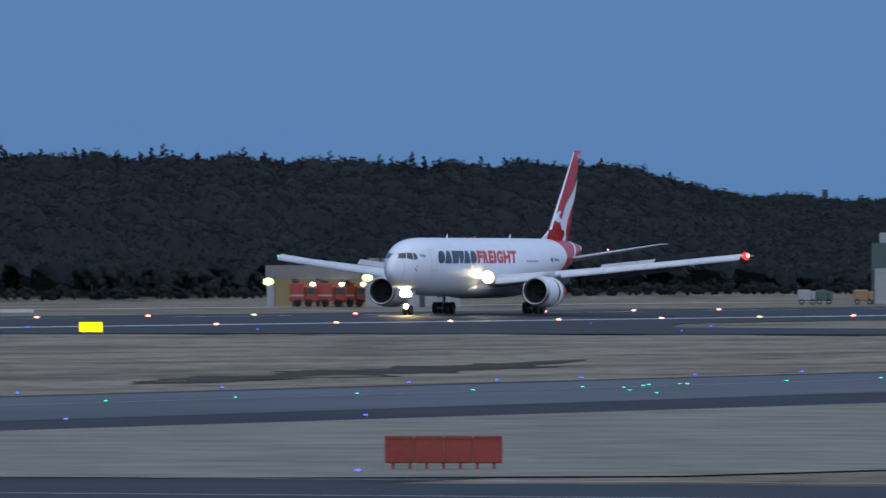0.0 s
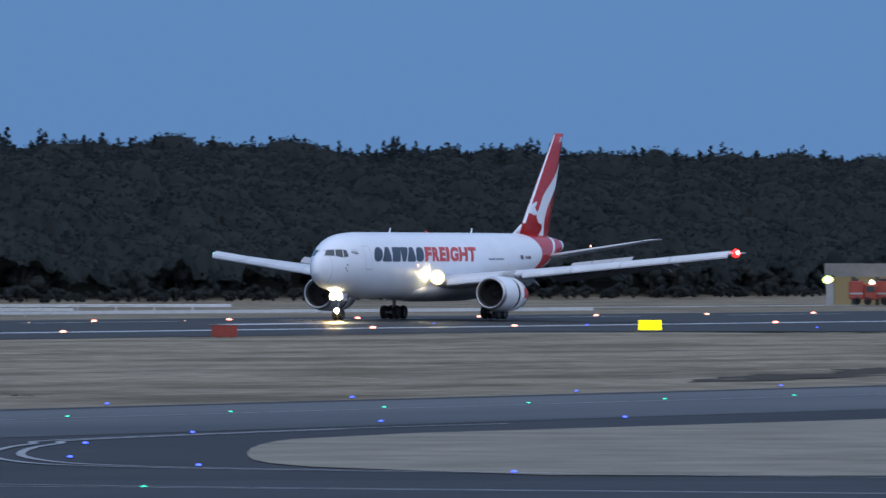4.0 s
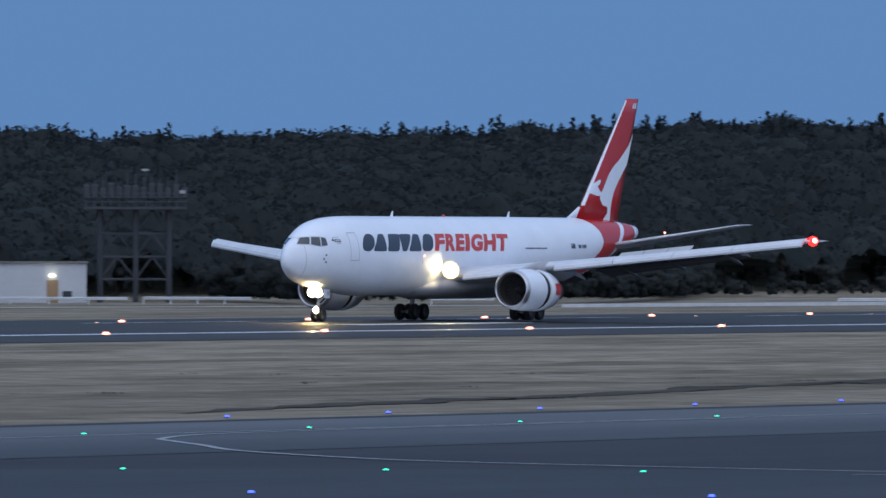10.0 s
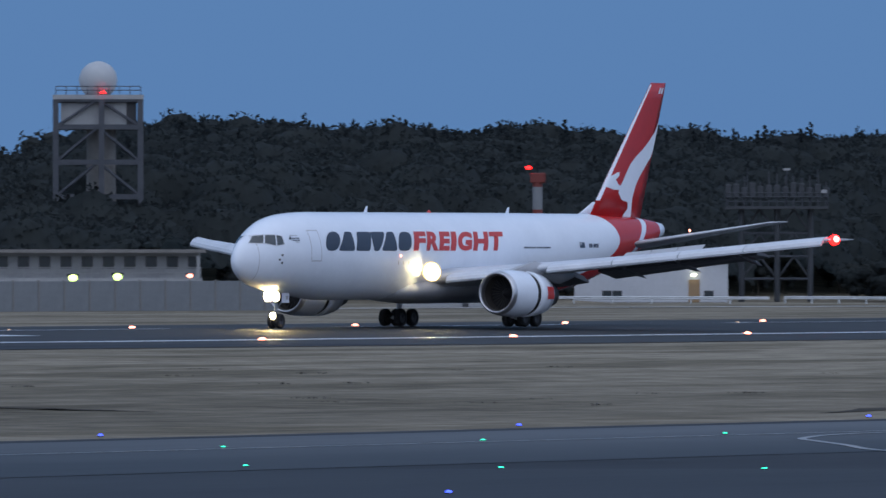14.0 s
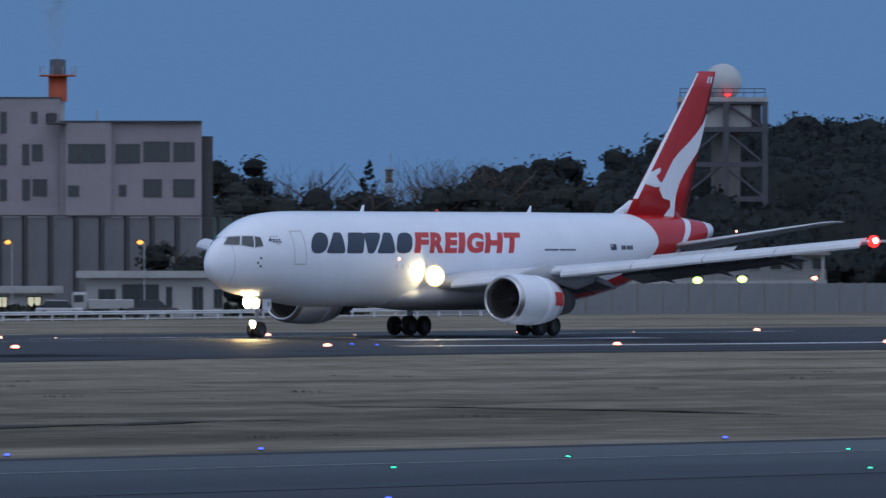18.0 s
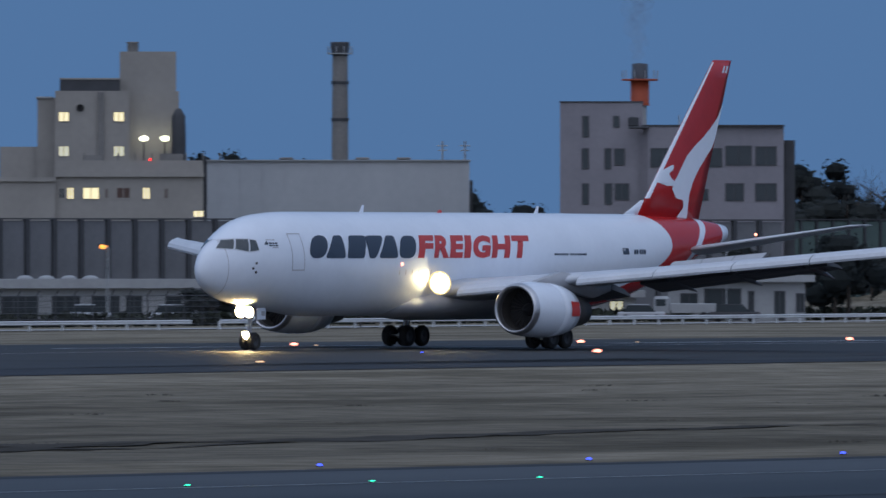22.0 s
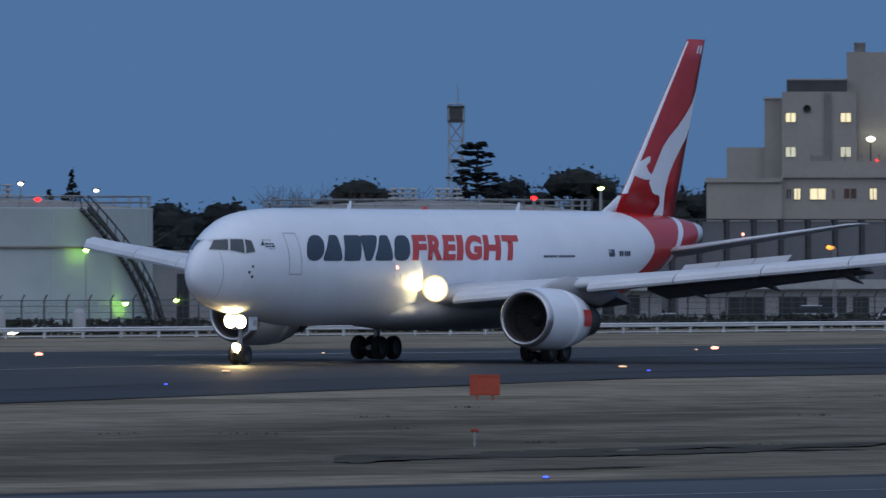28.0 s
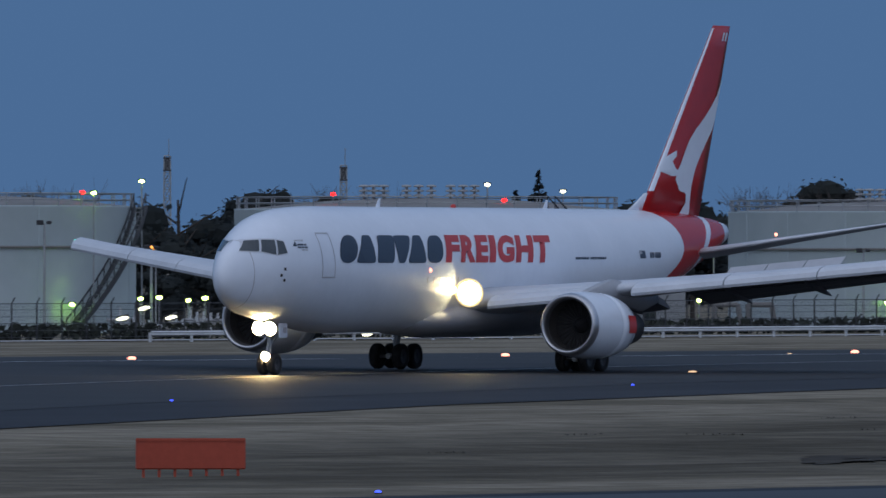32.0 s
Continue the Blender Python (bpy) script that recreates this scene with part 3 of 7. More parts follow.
def flank(x, z, side=1, off=0.012):
    """The point of the body's skin at that place along it and that height."""
    w, c, h = hull(x)
    s = max(-0.999, min(0.999, (z - c) / h))
    return Vector((NOSE - x, side * (w * math.sqrt(1 - s * s) + off), z))


def body_paint():
    """White with a red sweep over the tail and a white blaze through it."""
    m = M["white"].copy()
    m.name = "white_and_red_body_paint"
    n, l = m.node_tree.nodes, m.node_tree.links
    b = n["Principled BSDF"]
    base = b.inputs["Base Color"].links[0].from_socket
    sep = n.new("ShaderNodeSeparateXYZ")
    l.new(n["Texture Coordinate"].outputs["Object"], sep.inputs["Vector"])

    def calc(op, a, bb, c=None):
        q = n.new("ShaderNodeMath")
        q.operation = op
        for i, v in enumerate((a, bb, c)):
            if v is None:
                continue
            if isinstance(v, (int, float)):
                q.inputs[i].default_value = v
            else:
                l.new(v, q.inputs[i])
        return q.outputs["Value"]

    aft = calc("SUBTRACT", NOSE, sep.outputs["X"])
    dz = calc("SUBTRACT", sep.outputs["Z"], 5.7)
    front = calc("MULTIPLY_ADD", calc("MULTIPLY", dz, dz), -0.42, 45.0)
    low = calc("MINIMUM", dz, 0.0)
    front = calc("MULTIPLY_ADD", calc("MULTIPLY", low, low), -0.55, front)
    red = calc("GREATER_THAN", aft, front)
    blaze = calc("MULTIPLY_ADD", dz, 0.95, 48.4)
    gap = calc("MULTIPLY", calc("GREATER_THAN", aft, blaze), calc("LESS_THAN", aft, calc("ADD", blaze, 0.75)))
    red = calc("SUBTRACT", red, gap)
    red = calc("MULTIPLY", red, calc("LESS_THAN", aft, 52.3))
    mix = n.new("ShaderNodeMix")
    mix.data_type = "RGBA"
    l.new(red, mix.inputs["Factor"])
    l.new(base, mix.inputs["A"])
    mix.inputs["B"].default_value = (0.50, 0.018, 0.020, 1)
    l.new(mix.outputs["Result"], b.inputs["Base Color"])
    return m


def patch(bm, x0, x1, z0, z1, side, lean=0.0, nx=5, nz=4, off=0.012):
    """A panel that lies on the body's flank; lean shifts its top aft."""
    g = [[bm.verts.new(flank(x0 + (x1 - x0) * i / nx - lean * j / nz, z0 + (z1 - z0) * j / nz, side, off)) for i in range(nx + 1)] for j in range(nz + 1)]
    for j in range(nz):
        for i in range(nx):
            f = bm.faces.new((g[j][i], g[j][i + 1], g[j + 1][i + 1], g[j + 1][i]))
            f.smooth = True
    bmesh.ops.recalc_face_normals(bm, faces=bm.faces)
    return bm


def letter(ch):
    """The flat outline of a heavy letter."""
    cu = bpy.data.curves.new("letter", "FONT")
    cu.body, cu.offset, cu.resolution_u = ch, 0.055, 4
    ob = bpy.data.objects.new("letter", cu)
    me = ob.to_mesh()
    bm = bmesh.new()
    bm.from_mesh(me)
    ob.to_mesh_clear()
    bpy.data.objects.remove(ob)
    bpy.data.curves.remove(cu)
    return bm


def lozenge(foot, head, power):
    """A flat rounded shape, foot wide below and head wide above; power 2 is an ellipse, higher is squarer."""
    bm = bmesh.new()
    pts = []
    for k in range(32):
        a = 6.283185 * k / 32
        c, d = math.cos(a), math.sin(a)
        x, y = math.copysign(abs(c) ** (2 / power), c), math.copysign(abs(d) ** (2 / power), d)
        w = foot + (head - foot) * (y + 1) / 2
        pts.append(bm.verts.new((x * w, y, 0)))
    bm.faces.new(pts)
    return bm


def decal(shape, x0, x1, z0, z1, lean, side=1):
    """Lays a flat shape on the flank, sliced fine enough to follow its curve; lean carries its top aft."""
    bm = shape if isinstance(shape, bmesh.types.BMesh) else lozenge(*shape)
    bmesh.ops.triangulate(bm, faces=bm.faces)
    xs, ys = [v.co.x for v in bm.verts], [v.co.y for v in bm.verts]
    lo, hi, left, right = min(ys), max(ys), min(xs), max(xs)
    for k in range(1, 9):
        bmesh.ops.bisect_plane(bm, geom=bm.verts[:] + bm.edges[:] + bm.faces[:], plane_co=(0, lo + (hi - lo) * k / 9, 0), plane_no=(0, 1, 0))
    for v in bm.verts:
        u, w = (v.co.x - left) / (right - left), (v.co.y - lo) / (hi - lo)
        v.co = flank(x0 + (x1 - x0) * u + lean * (w - 0.5), z0 + (z1 - z0) * w, side, 0.02)
    bmesh.ops.recalc_face_normals(bm, faces=bm.faces)
    return bm


# shape (foot, head, squareness), then metres aft of the nose from and to
NAME_SHAPES = [((1, 1, 2.4), 7.95, 9.45), ((1, 0.42, 7), 9.46, 11.22), ((1, 1, 9), 11.40, 13.08), ((0.34, 1, 6), 13.05, 14.72), ((1, 0.42, 7), 14.55, 16.32), ((1, 0.9, 3), 16.42, 18.02)]
CARGO_WORD = [("F", 18.33, 19.74), ("R", 19.90, 21.40), ("E", 21.45, 22.72), ("I", 22.86, 23.52), ("G", 23.68, 25.45), ("H", 25.64, 27.45), ("T", 27.58, 29.30)]


def foil(chord, thick, n=9):
    """An aerofoil's outline, nose first, as (aft, up)."""
    up = []
    for k in range(n):
        t = (k / (n - 1)) ** 1.6
        y = 5 * thick * (0.2969 * math.sqrt(t) - 0.126 * t - 0.3516 * t * t + 0.2843 * t ** 3 - 0.1015 * t ** 4)
        up.append((t * chord, y * chord))
    return up + [(x, -y * 0.75) for x, y in up[-2:0:-1]]


def surface_panel(bm, stations):
    """A lifting surface through stations (aft, out, up, chord, thickness), out along y."""
    return skin(bm, [[(NOSE - x - a, y, z + u) for a, u in foil(c, th)] for x, y, z, c, th in stations])


plane = empty("freighter_aircraft", pose(0, 0, 0), "white twin-engine cargo jet with red tail on the runway", "aircraft")
bm = bmesh.new()
rings = []
for x, w, hi, lo in HULL:
    c, h = (hi + lo) / 2, (hi - lo) / 2
    rings.append([(NOSE - x, w * math.sin(6.283185 * k / 40), c + h * math.cos(6.283185 * k / 40)) for k in range(40)])
skin(bm, rings)
body = part("fuselage", bm, body_paint(), plane, "white fuselage with a red sweep at the tail")
# wing-body fairing
bm = bmesh.new()
skin(bm, [[(NOSE - x, w * math.sin(6.283185 * k / 28), z + h * math.cos(6.283185 * k / 28)) for k in range(28)] for x, w, z, h in ((16.5, 0.6, 2.25, 0.3), (18.5, 2.0, 2.4, 0.75), (21, 2.60, 2.5, 1.0), (25, 2.70, 2.55, 1.05), (30, 2.68, 2.55, 1.03), (33, 2.4, 2.5, 0.85), (36, 1.0, 2.35, 0.4))])
part("belly_fairing", bm, "grey", plane)

for side in (1, -1):
    bm = bmesh.new()
    st = []
    for y, le, te, th in ((1.9, 20.2, 31.0, 0.14), (4.5, 21.8, 31.1, 0.13), (8.0, 23.9, 31.4, 0.12), (13, 26.9, 32.8, 0.11), (18, 30.0, 34.35, 0.10), (22.95, 32.75, 35.8, 0.10), (24.1, 33.4, 36.15, 0.09), (24.4, 34.2, 36.3, 0.06)):
        st.append((le, side * y, 2.95 + 0.110 * y - 0.012 * (te - le), te - le, th))
    wing = part("wing", surface_panel(bm, st), "wing", plane, "pale grey wing with drooped slats and flaps")
    # leading-edge slats, proud and drooped, in sections
    for ya, yb in ((3.4, 7.0), (8.9, 12.4), (12.45, 16.0), (16.05, 19.6), (19.65, 23.9)):
        bm = bmesh.new()
        q = []
        for y in (ya, yb):
            le = 20.2 + (y - 1.9) * 0.604
            ch = 0.9 - 0.018 * y
            z = 2.95 + 0.110 * y - 0.02 * (23 - y) * 0.2
            q.append([(NOSE - le - a, side * y, z + u) for a, u in ((-0.56, -0.40), (-0.62, -0.28), (-0.50, -0.07), (-0.18, 0.10), (0.35, 0.22), (0.36, 0.18), (-0.10, -0.02), (-0.40, -0.24))])
        part("slat", skin(bm, q, smooth=False), "wing", wing)
    # flaps, drooped; the shade below the wing is put into their dark colour
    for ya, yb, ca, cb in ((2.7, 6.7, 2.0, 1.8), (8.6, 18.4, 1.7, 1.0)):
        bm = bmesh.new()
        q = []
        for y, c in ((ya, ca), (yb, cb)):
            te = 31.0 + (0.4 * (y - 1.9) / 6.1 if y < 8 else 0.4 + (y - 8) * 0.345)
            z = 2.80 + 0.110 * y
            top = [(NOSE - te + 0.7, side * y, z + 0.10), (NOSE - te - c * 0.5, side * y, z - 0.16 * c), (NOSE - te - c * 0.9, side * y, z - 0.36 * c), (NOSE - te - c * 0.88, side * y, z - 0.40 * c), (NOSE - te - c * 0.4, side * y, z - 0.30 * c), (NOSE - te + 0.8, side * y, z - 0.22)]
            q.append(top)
        part("flap", skin(bm, q, smooth=False), "under", wing, "drooped flap, coloured dark for the shade below the wing")
    # raised spoilers
    for ya, yb in ((10.4, 12.0), (12.05, 13.65), (13.7, 15.3)):
        bm = bmesh.new()
        q = []
        for y in (ya, yb):
            te = 31.4 + (y - 8) * 0.345 - 1.7
            z = 3.16 + 0.110 * y
            q.append([(NOSE - te, side * y, z), (NOSE - te - 0.80, side * y, z + 0.46), (NOSE - te - 0.84, side * y, z + 0.44), (NOSE - te - 0.05, side * y, z - 0.05)])
        part("spoiler", skin(bm, q, smooth=False), "grey", wing, "raised spoiler panel")
    # flap fairings, in the same colour with the underside's shade painted in
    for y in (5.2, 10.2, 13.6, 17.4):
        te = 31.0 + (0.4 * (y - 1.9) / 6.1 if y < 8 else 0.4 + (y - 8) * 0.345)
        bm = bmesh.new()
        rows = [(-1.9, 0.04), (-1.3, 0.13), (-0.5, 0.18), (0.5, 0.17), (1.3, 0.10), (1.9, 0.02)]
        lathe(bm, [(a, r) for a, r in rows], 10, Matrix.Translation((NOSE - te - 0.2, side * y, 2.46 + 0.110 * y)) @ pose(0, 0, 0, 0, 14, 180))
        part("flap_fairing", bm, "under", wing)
    # red ball sized for the lamp's halo; a pale one adds its burnt-out centre
    bm = ball(bmesh.new(), (NOSE - 34.0, side * 24.25, 5.58), 0.36 if side > 0 else 0.12)
    part("tip_lamp", bm, "lamp_red" if side > 0 else "lamp_nav_g", wing, "glowing red wingtip lamp" if side > 0 else "dim green wingtip lamp")
    if side > 0:
        part("lamp_core", ball(bmesh.new(), (NOSE - 33.86, 24.45, 5.62), 0.20), "lamp_core", wing, "pale ball for the burnt-out centre of the wingtip lamp's glare")
    # engine
    ex, ey, ez = 19.3, 7.9, 2.22
    eng = new("engine")
    eng.parent, eng.matrix_basis = plane, Matrix.Translation((NOSE - ex, side * ey, ez)) @ pose(0, 0, 0, 0, -1.5, 0)
    eng["label"] = "white turbofan nacelle with a bare metal lip"
    part("inlet_lip", lathe(bmesh.new(), [(-0.45, 1.13), (-0.12, 1.12), (0.0, 1.17), (0.06, 1.23), (0.02, 1.30), (-0.12, 1.36), (-0.32, 1.40)], 40), "steel", eng, "bare metal inlet lip")
    part("inlet_duct", lathe(bmesh.new(), [(-0.44, 1.13), (-1.3, 1.18), (-1.45, 1.19), (-1.46, 0.0)], 32), "duct", eng, "grey-brown inlet duct")
    part("fan_spinner", lathe(bmesh.new(), [(-0.75, 0.01), (-0.9, 0.12), (-1.2, 0.28), (-1.44, 0.36)], 16), "dark", eng)
    for k in range(30):
        a = 6.283185 * k / 30
        bm = bmesh.new()
        p = [bm.verts.new((-1.38 + dx, r * math.cos(a + da), r * math.sin(a + da))) for r, dx, da in ((0.34, 0, 0), (1.16, 0.01, 0.1), (1.16, 0.03, 0.24), (0.34, 0.035, 0.16))]
        bm.faces.new(p)
        part("fan_blade", bm, "black", eng)
    part("front_cowl", lathe(bmesh.new(), [(-0.32, 1.40), (-0.9, 1.46), (-1.7, 1.49), (-2.75, 1.475)], 40), "white", eng, "white front cowl")
    part("cascade", lathe(bmesh.new(), [(-2.70, 1.36), (-3.9, 1.33)], 40), "black", eng, "dark thrust reverser cascade")
    sleeve = part("reverser_sleeve", lathe(bmesh.new(), [(-2.76, 1.36), (-2.76, 1.475), (-3.3, 1.45), (-4.0, 1.36), (-4.7, 1.20), (-4.68, 1.12), (-3.6, 1.25)], 40), "white", eng, "white sliding reverser sleeve")
    bm = bmesh.new()
    g = [[bm.verts.new((x, (1.468 - 0.08 * max(0, -x - 3.3)) * math.sin(a) * side, (1.468 - 0.08 * max(0, -x - 3.3)) * math.cos(a))) for x in (-3.45, -3.9, -4.35)] for a in spread(1.22, 1.78, 9)]
    for p, q in zip(g, g[1:]):
        for k in range(2):
            bm.faces.new((p[k], p[k + 1], q[k + 1], q[k]))
    part("red_panel", bm, "redtext", sleeve, "red panel on the sleeve")
    part("core_cowl", lathe(bmesh.new(), [(-4.3, 1.04), (-5.3, 0.96), (-6.6, 0.72), (-6.55, 0.62)], 28), "duct", eng, "dark brown core cowl")
    part("exhaust_plug", lathe(bmesh.new(), [(-6.0, 0.5), (-6.8, 0.36), (-7.5, 0.03)], 20), "dark", eng)
    bm = bmesh.new()
    skin(bm, [[(-1.6, -0.16, 1.40), (-1.6, 0.16, 1.40), (-1.9, 0.12, 1.56), (-1.9, -0.12, 1.56)], [(-4.4, -0.22, 1.2), (-4.4, 0.22, 1.2), (-4.4, 0.2, 2.1), (-4.4, -0.2, 2.1)], [(-7.6, -0.18, 0.75), (-7.6, 0.18, 0.75), (-7.6, 0.16, 1.75), (-7.6, -0.16, 1.75)], [(-9.6, -0.03, 1.2), (-9.6, 0.03, 1.2), (-9.6, 0.03, 1.5), (-9.6, -0.03, 1.5)]])
    part("pylon", bm, "grey", eng)
    # tailplane
    bm = bmesh.new()
    tail = part("tailplane", surface_panel(bm, [(46.9, side * 0.7, 5.20, 5.4, 0.10), (49.7, side * 4.6, 5.96, 3.7, 0.09), (52.5, side * 8.7, 6.72, 2.1, 0.08), (53.3, side * 9.25, 6.80, 1.1, 0.06)]), "wing", plane, "pale grey tailplane")
    bm = ball(bmesh.new(), (NOSE - 49.6, side * 4.5, 6.22), 0.08)
    part("tail_lamp", bm, "lamp_rwy", tail)

# fin
fin_rows = [(43.95, 7.05, 6.83, 0.09), (45.75, 9.0, 5.76, 0.09), (48.5, 12.0, 4.15, 0.09), (51.28, 15.0, 2.50, 0.09), (52.2, 16.02, 1.97, 0.08)]
bm = bmesh.new()
skin(bm, [[(NOSE - x - a, u, z) for a, u in foil(c, th, 12)] for x, z, c, th in fin_rows])
fin = part("fin", bm, "red", plane, "red tail fin with a sweeping white shape")
bm = bmesh.new()
skin(bm, [[(NOSE - x - a, u, z) for a, u in foil(c, 0.05, 6)] for x, z, c in ((42.5, 7.2, 3.0), (43.5, 7.6, 1.9), (44.6, 8.1, 0.9))])
part("dorsal_fillet", bm, "white", fin)


def fin_at(z):
    for a, b in zip(fin_rows, fin_rows[1:]):
        if z <= b[1]:
            t = (z - a[1]) / (b[1] - a[1])
            return [a[k] + (b[k] - a[k]) * t for k in (0, 2, 3)]
    return [fin_rows[-1][k] for k in (0, 2, 3)]


def fin_skin(s, z, side, off=0.015):
    """A point on the fin: s is the share of the chord from the leading edge."""
    le, c, th = fin_at(z)
    t = min(1.0, max(0.0, s))
    y = 5 * th * (0.2969 * math.sqrt(t) - 0.126 * t - 0.3516 * t * t + 0.2843 * t ** 3 - 0.1015 * t ** 4) * c
    return Vector((NOSE - le - t * c, side * (y * (1 if side > 0 else 0.75) + off), z))


# height, then metres aft of the nose from and to
SWEEP = [(7.08, 47.9, 49.2), (7.25, 48.13, 49.27), (7.68, 48.76, 49.32), (8.07, 48.75, 49.38), (8.39, 47.78, 49.44), (8.73, 47.47, 49.62), (9.15, 47.70, 49.86), (9.43, 48.03, 50.11), (9.92, 48.46, 50.61), (10.58, 49.07, 51.42), (11.12, 49.89, 52.10), (11.59, 50.83, 52.42), (12.16, 51.77, 52.66), (12.74, 52.59, 52.90), (13.46, 53.17, 53.2)]
WEDGE = [(10.07, 47.51, 47.7), (9.84, 46.80, 47.64), (9.59, 46.34, 47.2), (9.3, 46.08, 47.46), (9.11, 46.05, 47.84), (8.91, 46.97, 48.04)]
HOOK = [(8.36, 47.73, 48.8), (8.24, 47.92, 48.81), (8.16, 48.24, 48.62)]
for side in (1, -1):
    bm = bmesh.new()
    # the white sweep: a tapering band from the root up to the trailing edge, with a wedge that branches forward
    rows = SWEEP
    g = [[bm.verts.new(fin_skin((xa + (xb - xa) * k / 12 - fin_at(z)[0]) / fin_at(z)[1], z, side, 0.03)) for k in range(13)] for z, xa, xb in rows]
    for p, q in zip(g, g[1:]):
        for k in range(12):
            bm.faces.new((p[k], p[k + 1], q[k + 1], q[k]))
    for rows in (WEDGE, HOOK):
        g = [[bm.verts.new(fin_skin((xa + (xb - xa) * k / 12 - fin_at(z)[0]) / fin_at(z)[1], z, side, 0.034)) for k in range(13)] for z, xa, xb in rows]
        for p, q in zip(g, g[1:]):
            for k in range(12):
                bm.faces.new((p[k], p[k + 1], q[k + 1], q[k]))
    bmesh.ops.recalc_face_normals(bm, faces=bm.faces)
    part("white_sweep", bm, "white", fin, "white sweeping shape on the fin")
    bm = bmesh.new()
    g = [[bm.verts.new(fin_skin(s, z, side, 0.02)) for s in (0.0, 0.015, 0.045)] for z in spread(8.2, 15.9, 12)]
    for p, q in zip(g, g[1:]):
        for k in range(2):
            bm.faces.new((p[k], p[k + 1], q[k + 1], q[k]))
    part("leading_edge", bm, "white", fin)
    bm = bmesh.new()
    for s in (0.62, 0.78):
        g = [bm.verts.new(fin_skin(a, z, side, 0.02)) for a, z in ((s, 15.3), (s + 0.10, 15.3), (s + 0.10, 15.7), (s, 15.7))]
        bm.faces.new(g)
    part("tail_code_bars", bm, "white", fin)
    # the carrier's name stands as plain dark shapes, the cargo word is lettered
    for shape, x0, x1 in NAME_SHAPES:
        part("name_shape", decal(shape, x0, x1, 4.88, 6.10, 0.65, side), "ink", body, "plain dark slate shape in place of a letter")
    if side > 0:
        for ch, x0, x1 in CARGO_WORD:
            part("letter", decal(letter(ch), x0, x1, 4.90, 6.12, 0.65, side), "redtext", body, "bright red painted letter")
    x = 31.75
    for w in (0.26, 0.26, 0.16, 0.26, 0.26, 0.26, 0, 0.2, 0.24, 0.24, 0.1, 0.22, 0.26, 0.26, 0.22):
        if w:
            part("type_bar", patch(bmesh.new(), x, x + w - 0.045, 5.04, 5.15, side, -0.05, 1, 1), "ink", body)
        x += w if w else 0.16
    x = 40.25
    for w in (0.26, 0.26, 0.12, 0.24, 0.24, 0.28):
        part("code_bar", patch(bmesh.new(), x, x + w - 0.05, 5.10 if w > 0.2 else 5.20, 5.36 if w > 0.2 else 5.26, side, -0.04, 1, 2), "ink", body)
        x += w
    part("flag_patch", patch(bmesh.new(), 39.0, 39.70, 5.08, 5.44, side), "ink", body, "small dark blue flag")
    part("flag_corner", patch(bmesh.new(), 39.03, 39.32, 5.28, 5.41, side, 0, 2, 2, 0.018), "grey", body)
    for z, x0, x1 in ((5.44, 4.95, 5.42), (5.56, 4.72, 5.40), (5.68, 4.74, 5.36), (5.85, 4.60, 5.22)):
        k = 0
        while x0 < x1 - 0.05:
            w = (0.22, 0.15, 0.27, 0.18)[k % 4]
            part("title_bar", patch(bmesh.new(), x0, min(x0 + w, x1), z - (0.045 if 5.5 < z < 5.8 else 0.025), z + 0.03, side, 0.0, 2, 1), "ink" if 5.5 < z < 5.8 else "grey", body)
            x0 += w + 0.04
            k += 1
    part("title_mark", decal((1, 0.1, 8), 4.44, 4.72, 5.60, 5.80, 0.08, side), "ink", body)
    # crew door and its seam
    bm = bmesh.new()
    for a, b, c, d in ((6.35, 6.40, 4.27, 6.17), (7.34, 7.39, 4.27, 6.17), (6.35, 7.39, 4.22, 4.28), (6.35, 7.39, 6.15, 6.20)):
        patch(bm, a, b, c, d, side, 0.0, 2, 5)
    part("door_seam", bm, "grey", body, "seam round the crew door")
    for a, z in ((3.63, 4.55), (3.42, 4.28), (3.63, 4.07)):
        bm = patch(bmesh.new(), a, a + 0.14, z, z + 0.12, side, 0, 1, 1)
        part("probe", bm, "dark", body)
    # cargo door seam and a row of small plugs
    for k in range(7):
        part("plug_mark", patch(bmesh.new(), 16.2 + k * 0.62, 16.28 + k * 0.62, 4.0, 4.25, side, 0, 1, 1), "grey", body)

